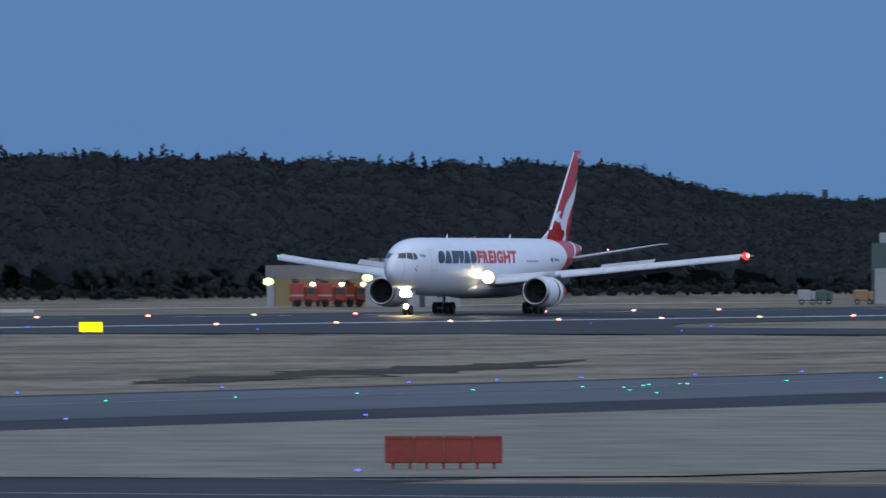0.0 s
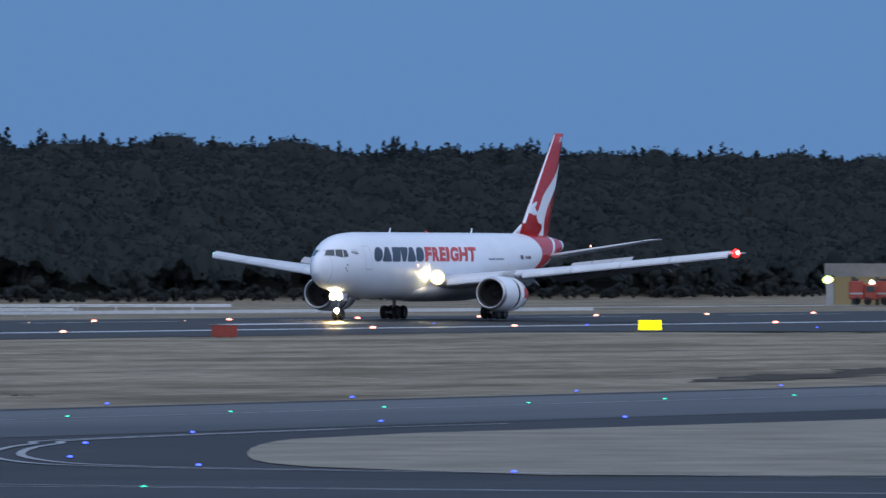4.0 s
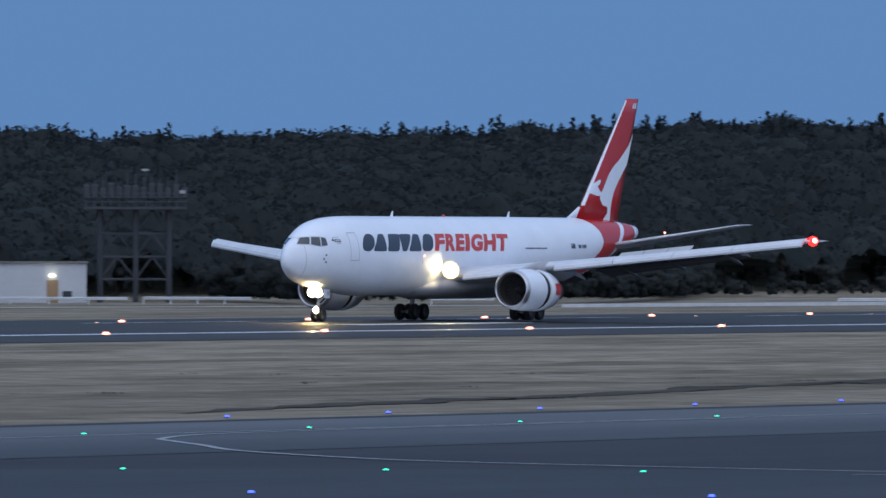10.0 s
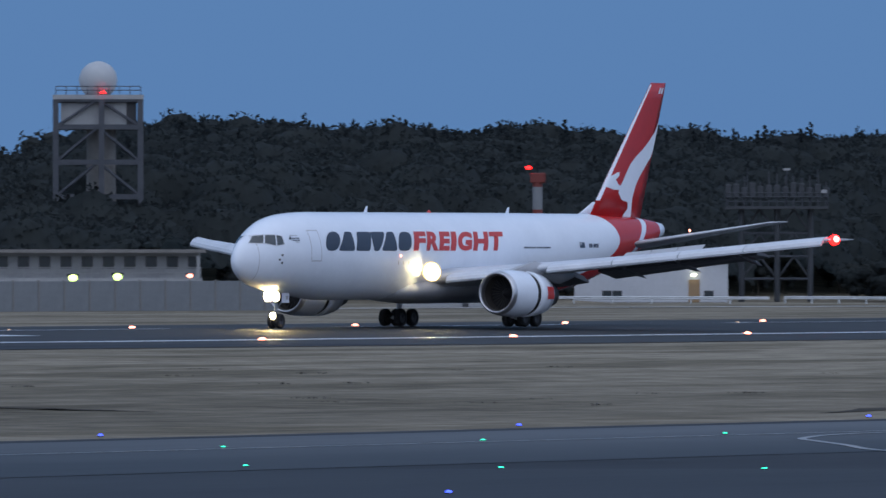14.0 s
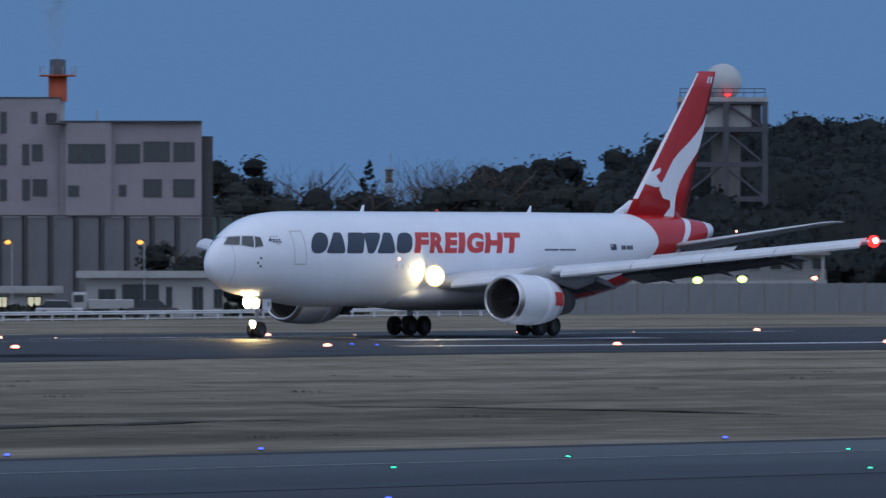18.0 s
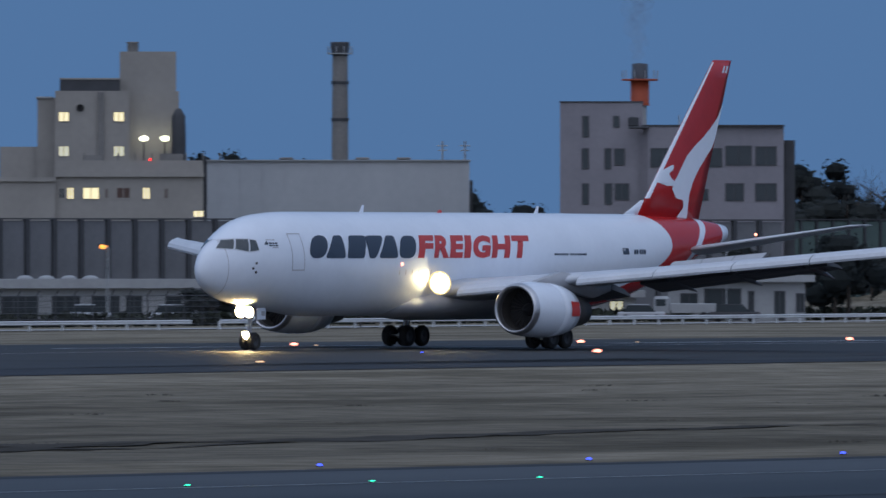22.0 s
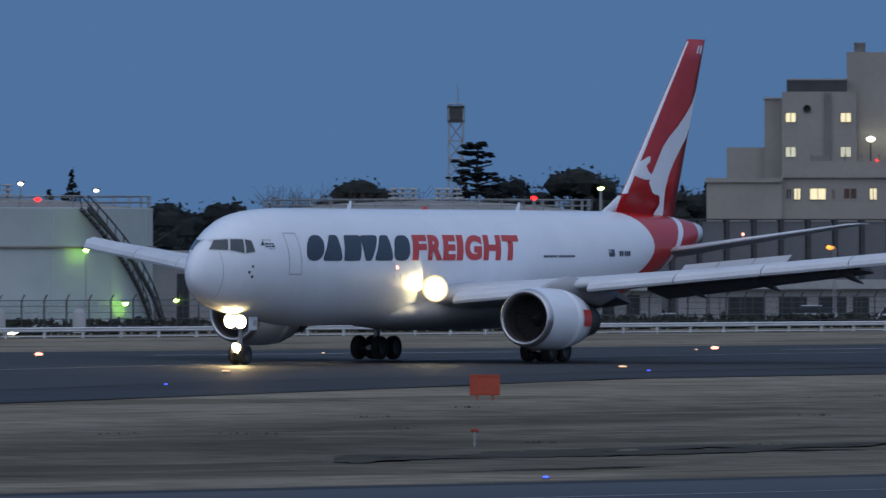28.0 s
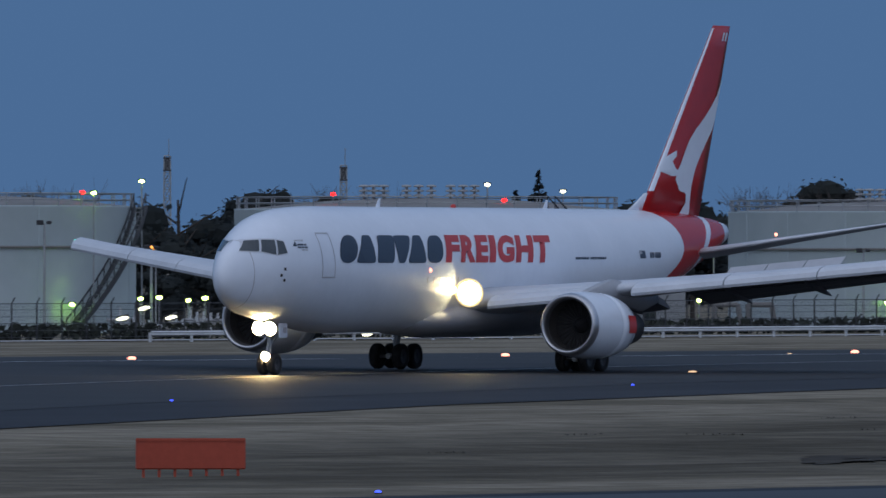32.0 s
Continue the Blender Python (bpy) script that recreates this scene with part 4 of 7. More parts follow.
# windscreen: three panes a side, each by its corners (aft, up): foot front, foot rear, head front, head rear
for side in (1, -1):
    for name, ff, fr, hf, hr in (("windscreen", (1.63, 5.40), (2.46, 5.37), (2.18, 5.83), (2.76, 5.88)), ("side_window", (2.56, 5.37), (3.27, 5.23), (2.86, 5.88), (3.50, 5.88)), ("side_window", (3.37, 5.23), (3.94, 5.31), (3.59, 5.87), (3.93, 5.81))):
        for nm, grow, off, mat_ in (("surround", 0.05, 0.010, "wing"), ("pane", 0.0, 0.022, "screen")):
            bm = bmesh.new()
            if side < 0 and name == "windscreen":
                ff, hf = (1.42, 5.36), (1.98, 5.80)
            mid = [sum(p[i] for p in (ff, fr, hf, hr)) / 4 for i in (0, 1)]
            c = [(p[0] + math.copysign(grow, p[0] - mid[0]), p[1] + math.copysign(grow, p[1] - mid[1])) for p in (ff, fr, hf, hr)]
            g = []
            for j in range(6):
                v = j / 5
                lo, hi = [c[0][i] + (c[2][i] - c[0][i]) * v for i in (0, 1)], [c[1][i] + (c[3][i] - c[1][i]) * v for i in (0, 1)]
                g.append([bm.verts.new(flank(lo[0] + (hi[0] - lo[0]) * i / 7, lo[1] + (hi[1] - lo[1]) * i / 7, side, off)) for i in range(8)])
            for p, q in zip(g, g[1:]):
                for k in range(7):
                    bm.faces.new((p[k], p[k + 1], q[k + 1], q[k])).smooth = True
            bmesh.ops.recalc_face_normals(bm, faces=bm.faces)
            if nm == "surround":
                w_ = part(name, bm, mat_, body)
            else:
                part("pane", bm, mat_, w_, "dark cockpit pane")
# seam of the radome
bm = bmesh.new()
g = []
for x in (2.02, 2.05):
    w, c, h = hull(x)
    g.append([bm.verts.new((NOSE - x, (w + 0.008) * math.sin(0.1309 * k), c + (h + 0.008) * math.cos(0.1309 * k))) for k in range(48)])
for k in range(48):
    bm.faces.new((g[0][k], g[0][(k + 1) % 48], g[1][(k + 1) % 48], g[1][k])).smooth = True
part("radome_seam", bm, "grey", body, "seam round the nose cone")

# blade aerials on the back
for x in (16.0, 33.5):
    bm = skin(bmesh.new(), [[(NOSE - x, -0.02, 7.28), (NOSE - x, 0.02, 7.28), (NOSE - x - 0.42, 0.02, 7.28), (NOSE - x - 0.42, -0.02, 7.28)], [(NOSE - x - 0.32, -0.01, 7.72), (NOSE - x - 0.32, 0.01, 7.72), (NOSE - x - 0.5, 0.01, 7.72), (NOSE - x - 0.5, -0.01, 7.72)]], smooth=False)
    part("blade_aerial", bm, "white", body)


def wheel(parent, x, y, z, r, w):
    o = new("wheel")
    o.parent, o.matrix_basis = parent, pose(x, y, z, 0, 0, 90)
    part("tyre", lathe(bmesh.new(), [(-w * 0.4, r * 0.55), (-w * 0.5, r * 0.72), (-w * 0.46, r * 0.92), (-w * 0.25, r), (w * 0.25, r), (w * 0.46, r * 0.92), (w * 0.5, r * 0.72), (w * 0.4, r * 0.55)], 28), "rubber", o, "black tyre")
    part("rim", lathe(bmesh.new(), [(-w * 0.4, r * 0.56), (-w * 0.28, r * 0.3), (-w * 0.3, 0.02), (w * 0.3, 0.02), (w * 0.28, r * 0.3), (w * 0.4, r * 0.56)], 20), "dark", o)
    return o


for side in (1, -1):
    gear = new("main_gear")
    gear.parent, gear.matrix_basis = plane, pose(NOSE - 27.85, side * 4.65, 0)
    gear["label"] = "four-wheel main landing gear"
    for dx in (0.71, -0.71):
        for dy in (0.57, -0.57):
            wheel(gear, dx, dy, 0.58, 0.58, 0.42)
        part("axle", tube(bmesh.new(), (dx, -0.6, 0.58), (dx, 0.6, 0.58), 0.08), "steel", gear)
    part("bogie_beam", tube(bmesh.new(), (-0.8, 0, 0.58), (0.8, 0, 0.58), 0.13), "galv", gear)
    bm = tube(bmesh.new(), (0, 0, 0.6), (0, 0, 1.7), 0.13)
    tube(bm, (0, 0, 1.6), (0.05, -side * 0.1, 3.1), 0.19)
    part("strut", bm, "galv", gear)
    bm = tube(bmesh.new(), (0, 0, 1.7), (0.1, -side * 1.6, 2.6), 0.08)
    tube(bm, (-0.2, 0, 0.9), (-0.4, 0, 1.5), 0.05)
    tube(bm, (-0.4, 0, 1.5), (-0.15, 0, 2.0), 0.05)
    part("brace", bm, "galv", gear)
    part("gear_door", box(bmesh.new(), -0.9, 0.7, side * 0.45, side * 0.50, 1.6, 2.9, 0.0), "white", gear)
gear = new("nose_gear")
gear.parent, gear.matrix_basis = plane, pose(NOSE - 5.6, 0, 0)
gear["label"] = "twin-wheel nose gear with taxi lamps"
for dy in (0.26, -0.26):
    wheel(gear, 0, dy, 0.47, 0.47, 0.32)
bm = tube(bmesh.new(), (0, 0, 0.45), (0.02, 0, 2.3), 0.10)
tube(bm, (0, -0.3, 0.47), (0, 0.3, 0.47), 0.07)
part("strut", bm, "galv", gear)
bm = tube(bmesh.new(), (0, 0, 1.3), (-1.3, 0, 2.0), 0.06)
tube(bm, (0.16, 0, 0.6), (0.3, 0, 1.0), 0.04)
tube(bm, (0.3, 0, 1.0), (0.12, 0, 1.4), 0.04)
part("brace", bm, "galv", gear)
for s in (1, -1):
    part("gear_door", box(bmesh.new(), -0.80, 0.02, s * 0.42, s * 0.46, 1.62, 2.24), "white", gear, "white nose gear door")
    part("door_bars", box(bmesh.new(), -0.72, -0.40, s * 0.46, s * 0.465, 1.82, 2.06), "grey", gear)
for y, z, x, r in ((0.27, 2.02, 0.5, 0.30), (-0.27, 2.02, 0.5, 0.30), (0.0, 0.80, 0.36, 0.21)):
    at = Matrix.Translation((x, y, z)) @ pose(0, 0, 0, 0, 9, 0)
    cup = part("taxi_lamp", lathe(bmesh.new(), [(0.04, r * 1.02), (0.05, r * 1.12), (0.0, r * 1.12), (-0.12, r * 0.8), (-0.2, 0.03)], 18, at), "galv", gear, "steel lamp housing")
    part("lens", lathe(bmesh.new(), [(0.05, 0.001), (0.045, r * 0.6), (0.03, r)], 18, at), "lamp_taxi", cup, "glowing taxi lamp")
    part("lamp_arm", tube(bmesh.new(), (0, 0, z - 0.1), (x - 0.15, y, z), 0.035, None, 6), "galv", gear)
    # added shield that keeps the lamp's light off the nose above
    bm = bmesh.new()
    g = [[bm.verts.new(at @ Vector((u, r * 1.14 * math.sin(a), r * 1.14 * math.cos(a)))) for u in (0.0, 0.22)] for a in spread(-0.6, 0.6, 7)]
    for p, q in zip(g, g[1:]):
        bm.faces.new((p[0], p[1], q[1], q[0]))
    part("lamp_hood", bm, "galv", cup)
for side in (1, -1):
    # outer ring glows to imitate glare; the smaller one makes a spot beside the hull
    for aft, out_, up_, r, yaw in ((19.45, 3.02, 3.56, 0.52, 12), (18.1, 2.86, 3.70, 0.15, 16)):
        at = Matrix.Translation((NOSE - aft, side * out_, up_)) @ pose(0, 0, 0, 0, 4, side * yaw)
        lamp = part("landing_lamp", lathe(bmesh.new(), [(0.04, r), (0.07, r * 1.1), (0.10, r * 1.2), (0.06, r * 1.24), (-0.25, r * 0.8), (-0.3, 0.02)], 24, at), "lamp_halo", plane, "glowing ring in place of the landing lamp's glare")
        part("lens", lathe(bmesh.new(), [(0.09, 0.001), (0.07, r * 0.7), (0.04, r)], 24, at), "lamp_land" if r > 0.3 else "lamp_side", lamp, "glowing landing lamp in the wing root")
bm = ball(bmesh.new(), (NOSE - 16.46, 2.50, 4.56), 0.10, 2)
part("side_lamp", bm, "lamp_rwy", plane)
bm = ball(bmesh.new(), (NOSE - 24, 0, 7.36), 0.14, 2)
part("beacon", bm, "redtext", plane, "red beacon on the back")
SLEEVES = [o for o in plane.children_recursive if o.name.startswith("reverser_sleeve")]


# ---- trees ----
def leafy(seed, height, spread_, clumps, per, leaf, kind):
    """Corners of a crown's faces and the way each face leans: uneven clumps, ragged with small leaves."""
    r = np.random.RandomState(seed)
    vs, ns = [], []
    for c in range(clumps):
        if kind == "conifer":
            t = (c + 0.5) / clumps
            zz = height * (0.12 + 0.86 * t)
            rad = spread_ * (1.03 - t) ** 0.95 * (0.8 + 0.4 * r.rand())
            a = c * 2.4 + r.rand()
            off = rad * (0.35 + 0.65 * r.rand())
            cen = np.array([off * np.cos(a), off * np.sin(a), zz - 0.25 * off])
            size = np.array([0.12 + 0.42 * rad, 0.12 + 0.42 * rad, 0.28 + 0.25 * rad])
            out = cen * np.array([1, 1, 0])
        else:
            a, u = 6.283 * r.rand(), r.rand()
            q = (0.38 + 0.50 * r.rand()) * spread_
            lift = np.sin(1.5 * (u - (0.45 if kind == "edge" else 0.2)))
            side = np.sqrt(max(0.05, 1 - lift * lift))
            cen = np.array([q * np.cos(a) * side, q * np.sin(a) * side, height * (0.50 + 0.42 * lift)])
            size = np.array([1.0, 1.0, 0.86]) * spread_ * (0.26 + 0.24 * r.rand())
            out = cen - np.array([0, 0, height * 0.45])
        if kind != "conifer":
            # the clump's lumpy body: bands of faces round its middle
            lat, lon = np.meshgrid(np.linspace(-1.5, 1.5, 5), np.linspace(0, 2 * np.pi, 8), indexing="ij")
            lump = 0.62 + 0.13 * np.sin(2 * lon + 6 * r.rand()) * np.cos(lat) + 0.09 * np.sin(3 * lon + 5 * lat + 6 * r.rand()) * np.cos(lat)
            dd = np.stack([np.cos(lat) * np.cos(lon), np.cos(lat) * np.sin(lon), np.sin(lat)], axis=-1)
            pp = cen + dd * size * lump[..., None]
            ww = dd * 0.40 + 0.60 * out / spread_ + np.array([0, 0, 0.36])
            ww /= np.linalg.norm(ww, axis=-1)[..., None]
            for grid, store in ((pp, vs), (ww, ns)):
                store.append(np.stack([grid[:-1, :-1], grid[:-1, 1:], grid[1:, 1:], grid[1:, :-1]], axis=2).reshape(-1, 3))
        d = r.normal(size=(per, 3))
        d /= np.linalg.norm(d, axis=1)[:, None] + 1e-9
        p = cen + d * size * (0.62 + 0.38 * r.rand(per, 1))
        n = d + 0.38 * r.normal(size=(per, 3))
        n /= np.linalg.norm(n, axis=1)[:, None]
        e1 = np.cross(n, np.array([0.31, 0.17, 0.93]))
        e1 /= np.linalg.norm(e1, axis=1)[:, None] + 1e-9
        e2 = np.cross(n, e1)
        s = leaf * (0.5 + 1.1 * r.rand(per, 1)) * (1.25 - 0.85 * (c / clumps) ** 2 if kind == "conifer" else 1.0)
        if kind == "conifer":
            inner = r.rand(per, 1) < 0.42
            p = np.where(inner, cen + (p - cen) * 0.82, p)
            s = np.where(inner, s * 2.3, s)
        way = d * 0.40 + 0.60 * out / spread_ + np.array([0, 0, 0.36]) + 0.10 * r.normal(size=(per, 3))
        way /= np.linalg.norm(way, axis=1)[:, None] + 1e-9
        ns.append(np.repeat(way, 4, axis=0))
        vs.append(np.stack([p - e1 * s - e2 * s * 0.6, p + e1 * s - e2 * s * 0.5, p + e1 * s * 0.8 + e2 * s * 0.7, p - e1 * s * 0.7 + e2 * s * 0.6], axis=1).reshape(-1, 3))
    return np.concatenate(vs), np.concatenate(ns)


def quads(name, vs, material, ways=None):
    me = bpy.data.meshes.new(name)
    n = len(vs) // 4
    me.vertices.add(len(vs))
    me.vertices.foreach_set("co", np.asarray(vs, dtype=np.float32).ravel())
    me.loops.add(4 * n)
    me.loops.foreach_set("vertex_index", np.arange(4 * n, dtype=np.int32))
    me.polygons.add(n)
    me.polygons.foreach_set("loop_start", np.arange(0, 4 * n, 4, dtype=np.int32))
    if ways is not None:
        me.attributes.new("crown_way", "FLOAT_VECTOR", "POINT").data.foreach_set("vector", np.asarray(ways, dtype=np.float32).ravel())
    me.update(calc_edges=True)
    me.materials.append(M[material])
    return me


def trunk_mesh(seed, height, girth, spread_, bare=False):
    """A tapered trunk with limbs; a bare tree forks twice more."""
    r = random.Random(seed)
    bm = bmesh.new()
    top = Vector((r.uniform(-0.3, 0.3), r.uniform(-0.3, 0.3), height * (0.55 if bare else 0.8)))
    tube(bm, (0, 0, -0.3), top * 0.5, girth, girth * 0.7, 7)
    tube(bm, top * 0.5, top, girth * 0.7, girth * 0.3, 6)
    for k in range(14 if bare else 7):
        a = k * 2.4 + r.random()
        s = top * (0.35 + 0.6 * (k + 1) / (15 if bare else 8))
        e = s + Vector((math.cos(a) * spread_ * 0.55, math.sin(a) * spread_ * 0.55, height * r.uniform(0.12, 0.25)))
        tube(bm, s, e, girth * 0.32, girth * 0.12, 5)
        if bare:
            for j in range(9):
                f = e + Vector((r.uniform(-1, 1) * spread_ * 0.45, r.uniform(-1, 1) * spread_ * 0.45, height * r.uniform(0.05, 0.2)))
                tube(bm, s.lerp(e, r.uniform(0.4, 1)), f, girth * 0.12, girth * 0.04, 3)
                for i in range(3):
                    tube(bm, f.lerp(e, r.uniform(0, 0.6)), f + Vector((r.uniform(-0.8, 0.8), r.uniform(-0.8, 0.8), r.uniform(0.2, 1.0))), girth * 0.09, girth * 0.035, 3)
    return mesh_from("trunk", bm, "twig" if bare else "bark")


TREES = {"broad": [], "conifer": [], "bare": [], "edge": []}
for k in range(6):
    h, s = 11.0 + 0.7 * (k % 3), 4.2 + 0.35 * (k % 4)
    TREES["broad"].append((leafy(20 + k, h, s, 15, 54, 0.15, "broad"), trunk_mesh(20 + k, h, 0.28, s), "leaf" if k % 2 else "leafb"))
for k in range(4):
    h, s = 7.0 + 0.5 * k, 3.4 + 0.3 * k
    TREES["edge"].append((leafy(80 + k, h, s, 12, 60, 0.15, "edge"), trunk_mesh(80 + k, h, 0.2, s), "leaf" if k % 2 else "leafb"))
for k in range(4):
    h, s = 14.0 + 0.5 * k, 3.1 + 0.2 * k
    TREES["conifer"].append((leafy(40 + k, h, s, 44, 13, 0.18, "conifer"), trunk_mesh(40 + k, h, 0.24, s * 0.5), "needle"))
for k in range(2):
    TREES["bare"].append((None, trunk_mesh(60 + k, 10.0, 0.22, 4.4, True), "twig"))
PROTO = {}


def tree(kind, k, x, y, z, size, turn, label, group, flat=1.0):
    """One standing tree, trunk and crown."""
    key = (kind, k)
    if key not in PROTO:
        vs, tr, mat_ = TREES[kind][k]
        PROTO[key] = (tr, quads("crown", vs[0], mat_, vs[1]) if vs is not None else None)
    tr, cr = PROTO[key]
    o = empty("tree", pose(x, y, z, 0, 0, turn) @ Matrix.Diagonal((size * flat, size * flat, size, 1)), label, "tree", group)
    t = new("trunk", tr)
    t.parent = o
    if cr:
        c = new("crown", cr)
        c.parent = o
    return o


wood = random.Random(5)
rest = {"leaf": [], "leafb": [], "needle": []}


def plant(x, y, kind, size, own):
    k = wood.randrange(len(TREES[kind]))
    turn = wood.uniform(0, 360)
    if own and x < 1500:
        tree(kind, k, x, y, lie(x, y), size, turn, "dark bushy evergreen at the wood's edge", "trees of the wood's edge")
        return
    vs, tr, mat_ = TREES[kind][k]
    c, s = math.cos(radians(turn)), math.sin(radians(turn))
    q, w = vs[0] * size, vs[1]
    rest[mat_].append((np.stack([q[:, 0] * c - q[:, 1] * s + x, q[:, 0] * s + q[:, 1] * c + y, q[:, 2] + lie(x, y)], axis=1),
                       np.stack([w[:, 0] * c - w[:, 1] * s, w[:, 0] * s + w[:, 1] * c, w[:, 2]], axis=1)))


def wood_row(y, gap, conifers, low, high, own=False, edge=False):
    """A row of the wood, parallel to the runway; it drops towards its far end."""
    x, x1 = y * 1.515, y * 3.06
    while x < x1:
        swell = 0.5 + 0.9 * noise.noise((x * 0.016, y * 0.05, 2.0))
        kind = "edge" if edge else "conifer" if wood.random() < conifers * (1.2 if x < 2.05 * y else 0.75) else "broad"
        size = low + (high - low) * min(1, max(0, swell + wood.uniform(-0.3, 0.3)))
        if kind == "conifer":
            size *= 0.79
        size *= (1.0 - 0.30 * step(2.77, 2.97, x / y)) * (0.95 + 0.22 * step(1.78, 1.98, x / y) * (1 - step(2.80, 2.92, x / y)))
        plant(x + wood.uniform(-1.5, 1.5), y + wood.uniform(-4, 4), kind, size, own)
        x += gap * wood.uniform(0.75, 1.25)


# the wood behind the runway, edge first
for (xa, ya), (xb, yb) in (((1064, 596), (994, 545)), ((994, 545), (1046, 543)), ((1046, 543), (1102, 564)), ((1102, 564), (1180, 600))):
    n = int(math.hypot(xb - xa, yb - ya) / 2.6)
    for k in range(n):
        for back in (0.0, 5.0):
            plant(xa + (xb - xa) * k / n + back, ya + (yb - ya) * k / n + back + wood.uniform(-0.8, 0.8), "edge", wood.uniform(0.36, 0.52) * (1 + 0.06 * back), False)
for k in range(210):
    plant(1170 + 3.0 * k, 597 + wood.uniform(-1.5, 1.5), "edge", wood.uniform(0.22, 0.36), False)
wood_row(608, 4.6, 0.0, 0.32, 0.62, True, True)


def stature(x, y, swell=0.22):
    """How tall the wood stands along its length: lower at both ends."""
    q = x / y
    return (1.0 - 0.30 * step(2.77, 2.97, q)) * (0.95 + swell * step(1.78, 1.98, q) * (1 - step(2.80, 2.92, q)))


def canopy(x0, x1, y0, y1, cell, pitch):
    """The closed roof of the wood behind its edge: a sheet of uneven, overlapping crowns that climbs the rise."""
    r = np.random.RandomState(31)
    gx, gy = np.arange(x0, x1, cell), np.arange(y0, y1, cell)
    X, Y = np.meshgrid(gx, gy, indexing="ij")
    X = X + r.uniform(-0.3, 0.3, X.shape) * cell
    Y = Y + r.uniform(-0.3, 0.3, X.shape) * cell
    nx, ny = int((x1 - x0) / pitch) + 4, int((y1 - y0) / pitch) + 4
    cx = x0 + (np.arange(nx)[:, None] - 1.5 + r.uniform(-0.45, 0.45, (nx, ny))) * pitch
    cy = y0 + (np.arange(ny)[None, :] - 1.5 + r.uniform(-0.45, 0.45, (nx, ny))) * pitch
    rad = pitch * r.uniform(0.55, 0.86, (nx, ny))
    foot = np.array([[7.2 * step(598, 638, cy[i, j]) + 0.6 + 1.2 * noise.noise((cx[i, j] * 0.02, cy[i, j] * 0.05, 3.0)) for j in range(ny)] for i in range(nx)])
    tall = np.array([[stature(cx[i, j], cy[i, j], 0.34) for j in range(ny)] for i in range(nx)])
    land = np.array([[lie(cx[i, j], cy[i, j]) for j in range(ny)] for i in range(nx)])
    base = land + (foot + r.uniform(-0.6, 0.9, (nx, ny))) * tall * (0.92 + 0.08 * r.rand(nx, ny))
    rise = r.uniform(1.9, 4.4, (nx, ny))
    ix, iy = np.floor((X - x0) / pitch + 1.5).astype(int), np.floor((Y - y0) / pitch + 1.5).astype(int)
    Z = np.full(X.shape, -1e9)
    for dx in (-1, 0, 1):
        for dy in (-1, 0, 1):
            i, j = np.clip(ix + dx, 0, nx - 1), np.clip(iy + dy, 0, ny - 1)
            d = ((X - cx[i, j]) ** 2 + (Y - cy[i, j]) ** 2) / rad[i, j] ** 2
            Z = np.maximum(Z, base[i, j] + rise[i, j] * np.sqrt(np.clip(1 - d, 0, 1)) - 1.2 * np.clip(d - 1, 0, 1))
    Z += r.normal(size=Z.shape) * 0.16
    P = np.stack([X, Y, Z], axis=-1)
    tx, ty = np.gradient(P, axis=0), np.gradient(P, axis=1)
    N = np.cross(tx, ty)
    N /= np.linalg.norm(N, axis=-1)[..., None]
    soft = N.copy()
    soft[1:-1, 1:-1] = (N[1:-1, 1:-1] + N[:-2, 1:-1] + N[2:, 1:-1] + N[1:-1, :-2] + N[1:-1, 2:])
    soft += 0.42 * r.normal(size=soft.shape)
    soft /= np.linalg.norm(soft, axis=-1)[..., None]
    keep = (X > 1.50 * Y)[:-1, :-1].ravel()

    def faces(g):
        return np.stack([g[:-1, :-1], g[1:, :-1], g[1:, 1:], g[:-1, 1:]], axis=2).reshape(-1, 4, 3)[keep].reshape(-1, 3)

    body, ways = faces(P), faces(soft)
    # loose sprays of leaves that stand out of the roof
    n = 560000
    i, j = r.randint(0, P.shape[0], n), r.randint(0, P.shape[1], n)
    seen = (X[i, j] > 1.50 * Y[i, j]) & (N[i, j] @ np.array([-0.80, -0.59, 0.0]) > -0.25)
    i, j = i[seen], j[seen]
    n = len(i)
    c = P[i, j] + N[i, j] * r.uniform(0.0, 0.55, (n, 1)) + r.uniform(-0.5, 0.5, (n, 3)) * np.array([cell, cell, 0.4])
    e1 = r.normal(size=(n, 3))
    e1 *= (r.uniform(0.12, 0.32, n) / np.linalg.norm(e1, axis=1))[:, None]
    e2 = np.cross(e1, r.normal(size=(n, 3)))
    e2 *= (r.uniform(0.08, 0.20, n) / (np.linalg.norm(e2, axis=1) + 1e-9))[:, None]
    w = soft[i, j] + 0.32 * r.normal(size=(n, 3))
    w /= np.linalg.norm(w, axis=1)[:, None]
    leaves = np.stack([c - e1 - e2, c + e1 - e2 * 0.8, c + e1 * 0.8 + e2, c - e1 * 0.7 + e2], axis=1).reshape(-1, 3)
    return np.concatenate([body, leaves]), np.concatenate([ways, np.repeat(w, 4, axis=0)])


vs_, ns_ = canopy(905, 2215, 606, 736, 0.9, 6.0)
tagged(new("woodland", quads("woodland", vs_, "leaf", ns_)), "closed dark evergreen wood climbing a rise", "woodland", "", "stuff")
